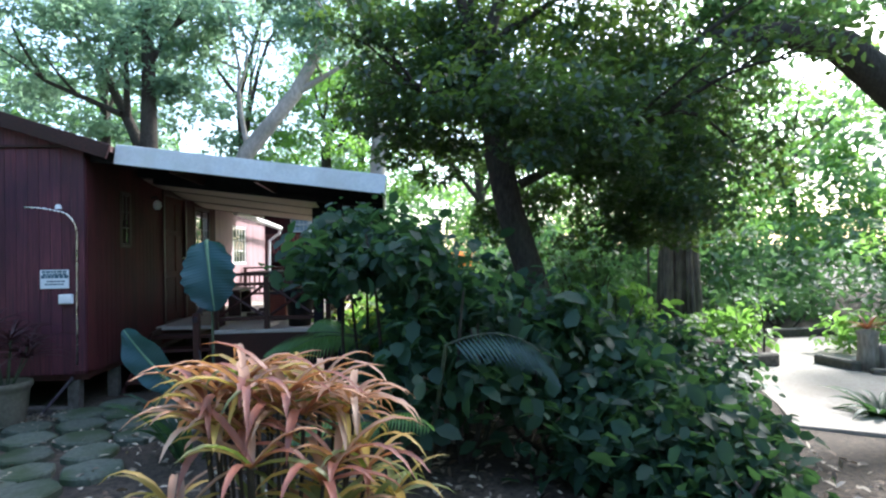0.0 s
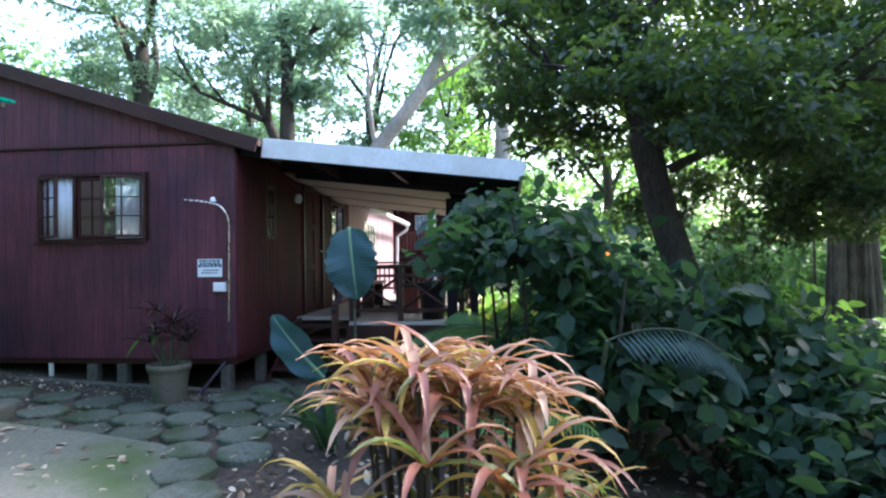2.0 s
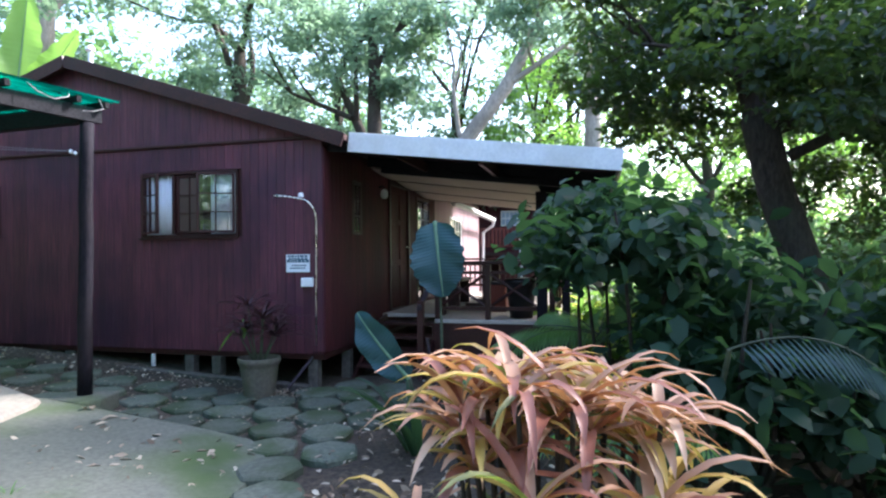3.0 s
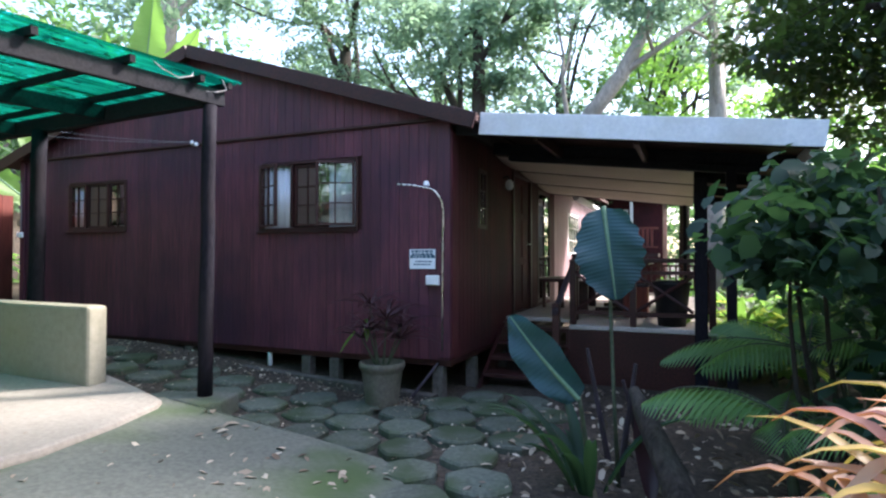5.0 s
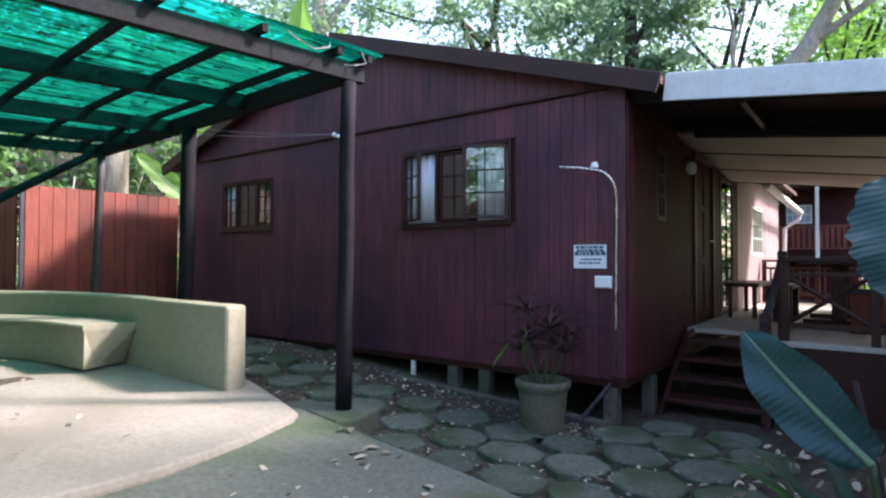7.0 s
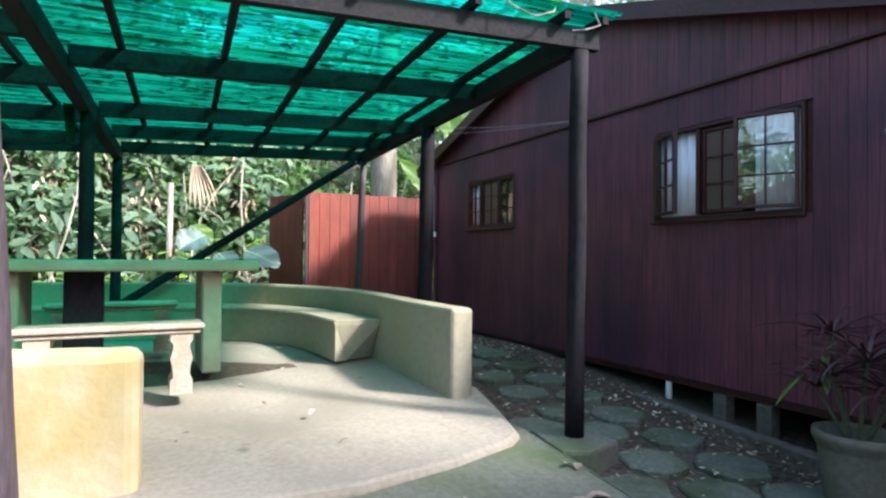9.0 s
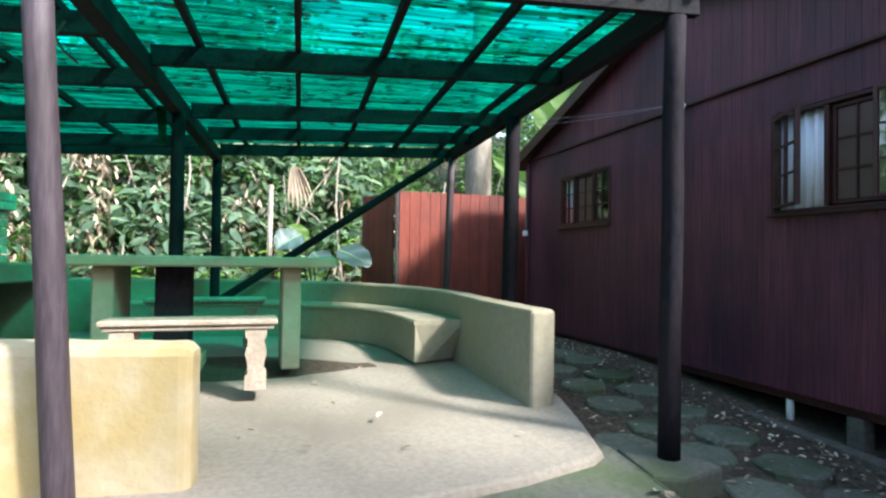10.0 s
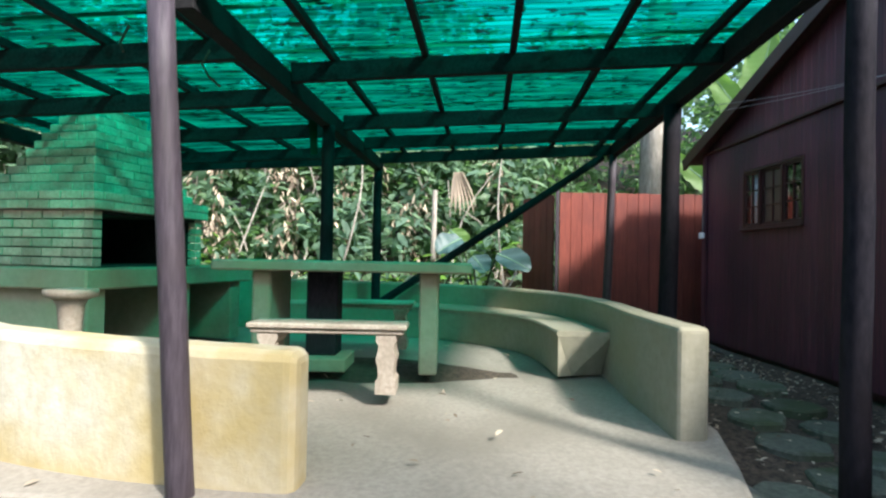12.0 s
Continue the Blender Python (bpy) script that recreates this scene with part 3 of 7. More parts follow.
def sash(parent, x0, x1, z0, z1, cols, rows, y=0.0, turn=None, wood="trim_wood", glass="glass"):
    """A casement with its bars and panes."""
    st = 0.026
    bm = boxes(((x0, y - 0.02, z0), (x0 + st, y + 0.02, z1)), ((x1 - st, y - 0.02, z0), (x1, y + 0.02, z1)),
               ((x0 + st, y - 0.02, z0), (x1 - st, y + 0.02, z0 + st)), ((x0 + st, y - 0.02, z1 - st), (x1 - st, y + 0.02, z1)), bevel=0.003, turn=turn)
    fr = part("sash", bm, M[wood], parent)
    w, h = (x1 - x0 - 2 * st) / cols, (z1 - z0 - 2 * st) / rows
    for c in range(1, cols):
        part("glazing_bar", boxes(((x0 + st + c * w - 0.0065, y - 0.016, z0 + st), (x0 + st + c * w + 0.0065, y + 0.012, z1 - st)), turn=turn), M[wood], fr)
    for r in range(1, rows):
        part("glazing_bar", boxes(((x0 + st, y - 0.014, z0 + st + r * h - 0.0065), (x1 - st, y + 0.01, z0 + st + r * h + 0.0065)), turn=turn), M[wood], fr)
    for c in range(cols):
        for r in range(rows):
            ob = part("pane", boxes(((x0 + st + c * w + 0.006, y - 0.003, z0 + st + r * h + 0.006), (x0 + st + (c + 1) * w - 0.006, y + 0.002, z0 + st + (r + 1) * h - 0.006)), turn=turn), M[glass], fr)
            ob.visible_shadow = False
    return fr


def window_frame(win, x0, x1, z0, z1, mullions):
    f, o = 0.03, 0.022
    part("window_frame", boxes(((x0 - o, -0.026, z0 - o), (x0 + f - o, 0.09, z1 + o)), ((x1 - f + o, -0.026, z0 - o), (x1 + o, 0.09, z1 + o)),
                               ((x0 + f - o, -0.026, z1 - f + o), (x1 - f + o, 0.09, z1 + o)), ((x0 + f - o, -0.026, z0 - o), (x1 - f + o, 0.09, z0 + f - o)), bevel=0.004), M["trim_wood"], win)
    for m in mullions:
        part("mullion", boxes(((m - 0.018, -0.03, z0 + 0.015), (m + 0.018, 0.07, z1 - 0.015)), bevel=0.003), M["trim_wood"], win)
    part("window_sill", boxes(((x0 - 0.035, -0.055, z0 - 0.05), (x1 + 0.035, -0.018, z0 - 0.024)), bevel=0.005), M["trim_wood"], win)


win1 = thing("window_1", (-1.78, 0, 1.79), "timber casement window with one sash open and white curtains", "window", kind="structure")
x0, x1, z0, z1 = WIN_A
window_frame(win1, x0, x1, z0, z1, (-1.99, -1.585))
turn = Matrix.Translation((x0 + 0.02, -0.02, 0)) @ Matrix.Rotation(radians(-28), 4, "Z") @ Matrix.Translation((-x0 - 0.02, 0, 0))
sash(win1, x0 + 0.02, -2.005, z0 + 0.02, z1 - 0.02, 2, 3, 0.0, turn, glass="clear_glass")
sash(win1, -1.965, -1.605, z0 + 0.02, z1 - 0.02, 2, 3, 0.02, glass="brown_pane")
turn = Matrix.Translation((x1 - 0.02, -0.02, 0)) @ Matrix.Rotation(radians(24), 4, "Z") @ Matrix.Translation((-x1 + 0.02, 0, 0))
sash(win1, -1.565, x1 - 0.02, z0 + 0.02, z1 - 0.02, 2, 3, 0.0, turn)
win2 = thing("window_2", (-5.3, 0, 1.85), "timber window with three lights and drawn curtains", "window", kind="structure")
x0, x1, z0, z1 = WIN_B
window_frame(win2, x0, x1, z0, z1, (-5.55, -5.1))
sash(win2, x0 + 0.01, -5.57, z0 + 0.01, z1 - 0.01, 2, 3, 0.005, glass="clear_glass")
sash(win2, -5.53, -5.12, z0 + 0.01, z1 - 0.01, 2, 3, 0.02, glass="brown_pane")
sash(win2, -5.08, x1 - 0.01, z0 + 0.01, z1 - 0.01, 2, 3, 0.005)


def curtain(x0, x1, y, z0, z1, label, material, waves=5):
    n = waves * 8
    v = np.array([(x0 + (x1 - x0) * i / n, y + 0.025 * math.sin(2 * math.pi * waves * i / n), z) for z in (z0, z1) for i in range(n + 1)])
    f = np.array([(i, i + 1, n + 2 + i, n + 1 + i) for i in range(n)])
    ob = arrays("curtain", v, f, material, smooth=True)
    ob.modifiers.new("thick", "SOLIDIFY").thickness = 0.004
    return tagged(ob, label, "curtain")


curtain(-2.438, -2.012, 0.048, 1.797, 2.54, "white net curtain hanging behind the open sash", M["curtain"], 5)
curtain(-1.54, -1.16, 0.09, 1.74, 2.6, "white net curtain gathered at the window side", M["curtain"], 4)
curtain(-5.875, -5.58, 0.058, 1.856, 2.478, "white curtain at the side of a window", M["curtain"], 3)
curtain(-5.07, -4.79, 0.06, 1.8, 2.55, "white curtain at the side of a window", M["curtain"], 4)

ob = curtain(0.86, 1.16, 0.0, 1.78, 2.5, "white curtain behind the slim side window", M["curtain"], 3)
ob.matrix_basis = Matrix.Translation((-0.055, 0, 0)) @ Matrix.Rotation(radians(90), 4, "Z")

# things set in the east wall: built along y, turned onto the wall
def east_turn(y):
    return Matrix.Translation((0, y, 0)) @ Matrix.Rotation(radians(90), 4, "Z")


def east_window(name, y0, y1, z0, z1, cols, rows, label, wood="trim_wood"):
    win = thing(name, (0, y0, z0), label, "window", kind="structure")
    t = east_turn(0)
    part("window_frame", boxes(((y0 - 0.02, -0.012, z0 - 0.02), (y0 + 0.02, 0.08, z1 + 0.02)), ((y1 - 0.02, -0.012, z0 - 0.02), (y1 + 0.02, 0.08, z1 + 0.02)),
                               ((y0 + 0.02, -0.012, z1 - 0.02), (y1 - 0.02, 0.08, z1 + 0.02)), ((y0 + 0.02, -0.012, z0 - 0.02), (y1 - 0.02, 0.08, z0 + 0.02)), bevel=0.004, turn=t), M[wood], win)
    sash(win, y0 + 0.022, y1 - 0.022, z0 + 0.022, z1 - 0.022, cols, rows, 0.005, t, wood)
    return win


east_window("window_3", 0.86, 1.16, 1.79, 2.5, 2, 3, "slim tall timber window in the side wall")
east_window("window_4", 6.2, 7.35, 1.5, 2.35, 4, 3, "small-paned window in the pink board wall", "white_paint")
east_window("window_5", 3.7, 4.55, 0.72, 2.55, 2, 5, "glazed timber veranda door with small panes")
door = thing("door_1", (0, 2.25, 0.67), "closed brown timber panel door to the veranda", "door", kind="structure")
t = east_turn(0)
part("door_frame", boxes(((2.2, -0.04, 0.67), (2.27, 0.08, 2.67)), ((3.13, -0.04, 0.67), (3.2, 0.08, 2.67)), ((2.27, -0.04, 2.6), (3.13, 0.08, 2.67)), bevel=0.004, turn=t), M["trim_wood"], door)
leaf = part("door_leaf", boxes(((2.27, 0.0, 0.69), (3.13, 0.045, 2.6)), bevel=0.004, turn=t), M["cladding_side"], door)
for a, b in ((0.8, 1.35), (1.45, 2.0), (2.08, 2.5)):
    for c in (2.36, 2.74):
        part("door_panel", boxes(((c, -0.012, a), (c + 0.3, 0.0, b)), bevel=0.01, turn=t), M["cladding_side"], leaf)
part("door_handle", tube(bmesh.new(), [(0.0, 3.05, 1.65), (0.05, 3.05, 1.65), (0.05, 2.95, 1.65)], [0.01, 0.01, 0.008], 8), M["chrome"], leaf)

# piers under the house
for i, x in enumerate((-6.4, -5.0, -3.62, -1.8, -1.42, -0.14)):
    bm = boxes(((x - 0.06, 0.0, g(x, 0) - 0.1), (x + 0.06, 0.12, FLOOR - 0.102)), bevel=0.008)
    ob = tagged(part("pier", bm, M["kerb"]), "short grey pier holding up the timber house", "pier", "piers under the house", kind="structure")
for y in (0.7, 1.9, 3.5, 5.5, 7.5):
    tagged(part("pier", boxes(((-0.1, y, -0.1), (0.02, y + 0.1, FLOOR - 0.102)), bevel=0.008), M["kerb"]), "short grey pier holding up the timber house", "pier", "piers under the house", kind="structure")

# ---- veranda ----
DECK = 0.67
deck = thing("veranda_floor", (1.4, 3.5, DECK), "worn veranda deck, coloured sunlit pale, on dark timber skirting", "deck", kind="structure")
part("deck_slab", boxes(((0.02, 1.9, DECK - 0.05), (0.98, 7.0, DECK)), ((0.98, 1.25, DECK - 0.05), (2.55, 7.0, DECK)), bevel=0.006), M["deck_sunlit"], deck, "worn deck surface with sunlight in its pale colour")
part("skirting", boxes(((0.98, 1.27, -0.02), (2.53, 1.31, DECK - 0.052)), ((0.94, 1.27, -0.02), (0.978, 1.95, DECK - 0.052)), ((2.5, 1.31, -0.05), (2.54, 7.0, DECK - 0.052))), M["trim_wood"], deck, "dark red-brown timber skirting")
steps = thing("veranda_steps", (0.5, 1.4, 0), "dark red-brown timber steps up to the veranda", "steps", kind="structure")
for i in range(4):
    y, z = 0.72 + 0.29 * i, 0.14 + 0.145 * i
    part("tread", boxes(((0.1, y, z - 0.04), (0.93, y + 0.3, z)), bevel=0.006), M["trim_wood"], steps)
for x in (0.06, 0.93):
    bm = bmesh.new()
    pr = [(0.62, -0.03), (0.9, -0.03), (1.9, 0.45), (1.9, 0.66), (1.6, 0.62)]
    lo = [bm.verts.new((x, y, z)) for y, z in pr]
    hi = [bm.verts.new((x + 0.04, y, z)) for y, z in pr]
    bm.faces.new(lo), bm.faces.new(list(reversed(hi)))
    for i in range(5):
        bm.faces.new((lo[i], hi[i], hi[(i + 1) % 5], lo[(i + 1) % 5]))
    bmesh.ops.recalc_face_normals(bm, faces=bm.faces)
    part("stringer", bm, M["trim_wood"], steps)

# veranda roof: sheet sloping away from the house, white fascia, rafters, beam
FX0, FX1 = 0.315, 3.30


def vz(x):
    """Underside of the veranda fascia."""
    return 2.70 + (2.345 - 2.70) * (x - FX0) / (FX1 - FX0)


vroof = thing("veranda_roof", (1.8, 3, 2.9), "veranda roof with a white metal fascia and dark rafters", "roof", kind="structure")
slope = math.atan2(2.345 - 2.70, FX1 - FX0)
ln = (FX1 - FX0) / math.cos(slope)
tv = Matrix.Translation((FX0, 0, 2.70)) @ Matrix.Rotation(-slope, 4, "Y")
part("fascia", boxes(((0, -0.012, 0.0), (ln, 0.012, 0.222)), bevel=0.004, turn=tv), M["white_metal"], vroof, "white painted metal fascia")
part("fascia", boxes(((ln - 0.024, 0.014, 0.0), (ln, 6.8, 0.222)), bevel=0.004, turn=tv), M["white_metal"], vroof, "white painted metal fascia")
part("roof_sheet", boxes(((-0.28, 0.014, 0.14), (ln - 0.026, 6.8, 0.165)), turn=tv), M["roof_sheet"], vroof, "dark roof sheeting")
for y in (0.05, 1.28, 2.9, 4.5, 6.3):
    part("rafter", boxes(((-0.28, y, 0.0), (ln - 0.03, y + 0.05, 0.138)), bevel=0.004, turn=tv), M["roof_timber"], vroof)
for x in (0.55, 1.5):
    part("bracket", boxes(((x, 0.1, -0.02), (x + 0.05, 1.28, 0.09)), turn=tv), M["trim_wood"], vroof)
part("beam", boxes(((-0.05, 1.22, -0.075), (ln - 0.35, 1.34, -0.002)), bevel=0.005, turn=tv), M["roof_timber"], vroof)

def awning_z(u, w):
    """Height of the canvas: u across from the house, w along it; it sags between its wires."""
    return 2.75 - 0.31 * u - 0.17 * w - 0.03 * abs(math.sin(math.pi * 3 * w))


awning = thing("awning", (1.2, 3.0, 2.6), "cream canvas awning stretched on wires under the veranda roof", "awning")
for k in range(3):
    us, ws = np.linspace(0, 1, 15), np.linspace(k / 3, (k + 1) / 3, 9)
    v = np.array([(0.02 + 2.3 * u, 1.45 + 3.1 * w, awning_z(u, w)) for w in ws for u in us])
    f = np.array([(j * 15 + i, j * 15 + i + 1, (j + 1) * 15 + i + 1, (j + 1) * 15 + i) for j in range(8) for i in range(14)])
    arrays("canvas_panel", v, f, M["canvas"], awning, smooth=True).modifiers.new("thick", "SOLIDIFY").thickness = 0.006
for w in (0.0, 0.3333, 0.6667, 1.0):
    part("wire", tube(bmesh.new(), [(0.02, 1.45 + 3.1 * w, awning_z(0, w) - 0.012), (2.32, 1.45 + 3.1 * w, awning_z(1, w) - 0.012)], [0.006, 0.006], 6), M["iron"], awning, "thin dark wire")


def post(name, x, y, z0, z1, r, label, material, group, lean=(0, 0), square=False):
    if square:
        bm = boxes(((x - r, y - r, z0), (x + r, y + r, z1)), bevel=0.008)
    else:
        n = 7
        bm = tube(bmesh.new(), [(x + lean[0] * i / n + 0.003 * math.sin(i * 2.1), y + lean[1] * i / n + 0.003 * math.cos(i * 1.7), z0 + (z1 - z0) * i / n) for i in range(n + 1)], [r * (1.05 - 0.1 * i / n) for i in range(n + 1)], 14)
    return tagged(part(name, bm, M[material], smooth=not square), label, "post", group)


post("veranda_post", 2.385, 1.28, 0.05, vz(2.385) - 0.155, 0.065, "thick dark timber veranda post", "dark_wood", "veranda posts", square=True)
post("veranda_post", 2.68, 1.28, 0.0, vz(2.68) + 0.01, 0.05, "slim dark timber veranda post", "dark_wood", "veranda posts", square=True)
post("veranda_post", 2.45, 5.0, DECK, vz(2.45) + 0.01, 0.05, "dark timber veranda post at the far side", "dark_wood", "veranda posts", square=True)
post("veranda_post", 2.45, 6.6, DECK, vz(2.45) + 0.01, 0.05, "dark timber veranda post at the far side", "dark_wood", "veranda posts", square=True)


def railing(a, b, label, z0=DECK, h=0.76, cross=True):
    a, b = Vector(a), Vector(b)
    ln = (b - a).length
    ob = thing("veranda_railing", (*a.xy, z0), label, "railing", "veranda railings")
    t = Matrix.Translation((a.x, a.y, z0)) @ Matrix.Rotation(math.atan2(b.y - a.y, b.x - a.x), 4, "Z")
    part("top_rail", boxes(((0, -0.05, h - 0.04), (ln, 0.05, h)), bevel=0.006, turn=t), M["trim_wood"], ob)
    part("bottom_rail", boxes(((0, -0.02, 0.12), (ln, 0.02, 0.17)), bevel=0.004, turn=t), M["trim_wood"], ob)
    part("middle_rail", boxes(((0, -0.02, h - 0.17), (ln, 0.02, h - 0.13)), bevel=0.004, turn=t), M["trim_wood"], ob)
    n = max(1, round(ln / 0.75))
    for i in range(n):
        x0, x1 = ln * i / n, ln * (i + 1) / n
        part("rail_post", boxes(((x0, -0.035, 0.0), (x0 + 0.07, 0.035, h - 0.042)), bevel=0.004, turn=t), M["trim_wood"], ob)
        if cross:
            for z_a, z_b in ((0.18, h - 0.18), (h - 0.18, 0.18)):
                p0, p1 = t @ Vector((x0 + 0.08, 0.0, z_a)), t @ Vector((x1 - 0.01, 0.0, z_b))
                part("cross_brace", tube(bmesh.new(), [p0, p1], [0.02, 0.02], 4), M["trim_wood"], ob)
        else:
            k = int((x1 - x0 - 0.1) / 0.11)
            for s in range(k):
                part("baluster", boxes(((x0 + 0.12 + s * 0.11, -0.015, 0.17), (x0 + 0.15 + s * 0.11, 0.015, h - 0.17)), turn=t), M["trim_wood"], ob)
    return ob


railing((0.98, 1.31, 0), (2.32, 1.31, 0), "dark red timber railing with crossed braces at the deck front")
railing((2.5, 1.36, 0), (2.5, 6.9, 0), "dark red timber railing with crossed braces along the deck")
railing((0.05, 6.95, 0), (2.45, 6.95, 0), "dark red timber railing at the far end of the deck", cross=False)
for x in (0.93,):
    ob = thing("stair_handrail", (x, 0.8, 0.1), "sloping dark timber handrail beside the steps", "handrail", "stair handrails")
    part("newel", boxes(((x - 0.04, 0.75, -0.02), (x + 0.04, 0.83, 0.95)), bevel=0.006), M["trim_wood"], ob)
    part("newel", boxes(((x - 0.04, 1.88 if x > 0.5 else 1.78, 0.1), (x + 0.04, 1.96 if x > 0.5 else 1.86, 1.5)), bevel=0.006), M["trim_wood"], ob)
    part("rail", tube(bmesh.new(), [(x, 0.72, 0.86), (x, 1.95, 1.45)], [0.035, 0.035], 8), M["pole_wood"], ob, "weathered pale rail")

# white gutter and down pipe of the rear eave
gut = thing("gutter", (0.42, 8, 2.45), "white half-round gutter with a down pipe", "gutter", kind="structure")
part("trough", tube(bmesh.new(), [(0.40, 4.9, 2.53), (0.40, 9.7, 2.45)], [0.06, 0.06], 12), M["white_paint"], gut)
part("down_pipe", tube(bmesh.new(), [(0.40, 9.65, 2.42), (0.38, 9.65, 2.3), (0.12, 9.6, 2.1), (0.08, 9.6, 0.2)], [0.04] * 4, 10), M["white_paint"], gut)

# ---- covered patio ----
# the roof stands a little askew to the house and falls to the south; its own axes start at the north-east corner
RX0, RX1, RY0, RY1 = -5.35, 0.13, -6.75, 0.2
SKEW, FALL = 0.06, 0.041
ROOF_TURN = Matrix.Translation((-1.6, -1.6, 2.955)) @ Matrix.Rotation(-SKEW, 4, "Z") @ Matrix.Rotation(FALL, 4, "X") @ Matrix.Translation((0, 0, -2.955))


def roof_point(u, v, z):
    return ROOF_TURN @ Vector((u, v, z))


def roof_sheets():
    ob = thing("shade_roof", (-4.5, -4.5, 3.02), "translucent green corrugated plastic roof littered with leaves", "roof", kind="structure")
    pitch, per, count = 0.076, 6, 7
    for k in range(count):
        x0 = RX0 + (RX1 - RX0) * k / count
        x1 = RX0 + (RX1 - RX0) * (k + 1) / count + (0.05 if k < count - 1 else 0)
        n = int((x1 - x0) / pitch * per)
        xs = np.linspace(x0, x1, n + 1)
        ys = np.linspace(RY0, RY1, 12)
        v = np.array([roof_point(x, y, 3.035 + 0.004 * (k % 2) + 0.011 * math.sin(2 * math.pi * (x - RX0) / pitch)) for y in ys for x in xs])
        nx = n + 1
        f = np.array([(j * nx + i, j * nx + i + 1, (j + 1) * nx + i + 1, (j + 1) * nx + i) for j in range(11) for i in range(n)])
        arrays("sheet", v, f, M["green_sheet"], ob, smooth=True)
    return ob


roof_sheets()
frame_ob = thing("shade_frame", (-4.5, -4.5, 2.7), "dark timber roof frame of girders, rafters and battens", "frame", kind="structure")
# rafters of the north bay, and those of the south bay lapped beside them
for u in (-0.02, -1.44, -3.0, -4.02, -5.05):
    part("rafter", boxes(((u - 0.03, -3.165, 2.815), (u + 0.03, 0.1 if u > -1 else -0.102, 2.955)), bevel=0.004, turn=ROOF_TURN), M["roof_timber"], frame_ob)
for u in (0.08, -0.93, -2.02, -3.3, -4.55, -5.12):
    part("rafter", boxes(((u - 0.03, RY0 + 0.05, 2.815), (u + 0.03, -3.275, 2.955)), bevel=0.004, turn=ROOF_TURN), M["roof_timber"], frame_ob)
for v, low in ((-0.05, 2.80), (-3.22, 2.745), (-6.15, 2.675)):
    part("girder", boxes(((RX0 + 0.05, v - 0.05, low), (-0.052 if v > -1 else RX1 - 0.13, v + 0.05, low + (0.137 if low < 2.7 else 0.155))), bevel=0.005, turn=ROOF_TURN), M["roof_timber"], frame_ob)
for v in (0.08, -0.22, -0.862, -1.546, -2.178, -2.853, -3.55, -4.25, -4.92, -5.6, -6.3):
    part("batten", boxes(((RX0 + 0.02, v - 0.022, 2.957), (RX1 - 0.03, v + 0.022, 3.012)), turn=ROOF_TURN), M["roof_timber"], frame_ob)
part("brace", tube(bmesh.new(), [(-6.62, -1.50, 2.79), (-6.90, -4.42, 0.80)], [0.05, 0.055], 8), M["dark_wood"], frame_ob)


def under_roof(x, y):
    """Underside of the girder above a point of the plan."""
    low = 2.80 if y > -3 else 2.745 if y > -6 else 2.675
    return low + FALL * (y + 1.6) + 0.004


post("patio_post", -1.697, -1.607, 0.2, under_roof(-1.63, -1.63), 0.062, "dark round timber post on a concrete pad", "dark_wood", "patio posts", lean=(0.07, -0.03))
post("patio_post", -4.124, -1.57, 0.2, under_roof(-4.1, -1.55), 0.078, "dark round timber post beside the low wall", "dark_wood", "patio posts", lean=(0.0, 0.03))
post("patio_post", -6.62, -1.44, 0.3, under_roof(-6.6, -1.4), 0.052, "slim timber post in front of the red fence", "pole_wood", "patio posts", lean=(0.02, 0.07))
post("patio_post", -1.75, -4.72, 0.0, under_roof(-1.64, -4.83), 0.062, "weathered grey-brown round pole leaning slightly", "pole_wood", "patio posts", lean=(0.11, -0.12))
table_post = post("patio_post", -4.35, -4.63, 0.5, under_roof(-4.35, -4.63), 0.06, "dark timber post rising through the table", "dark_wood", "patio posts")
post("patio_post", -6.92, -4.49, 0.3, under_roof(-6.9, -4.5), 0.06, "dark timber post at the back of the patio", "dark_wood", "patio posts")
post("patio_post", -7.1, -7.35, 0.3, under_roof(-7.1, -7.4), 0.065, "dark timber post at the back corner", "dark_wood", "patio posts")
part("sleeve", boxes(((-4.48, -4.77, 0.52), (-4.22, -4.49, 1.282)), bevel=0.012), M["dark_wood"], table_post, "dark timber sleeve")
part("footing", boxes(((-4.56, -4.88, 0.40), (-4.06, -4.38, 0.52)), bevel=0.012), M["plaster"], table_post, "square concrete block")
pad = part("post_pad", prism([(-1.97, -1.50), (-1.5, -1.40), (-1.40, -1.72), (-1.48, -1.88), (-1.94, -1.79)], 0.0, 0.225, 0.025), M["mossy_concrete"])
tagged(pad, "rough concrete pad under a timber post", "concrete pad")


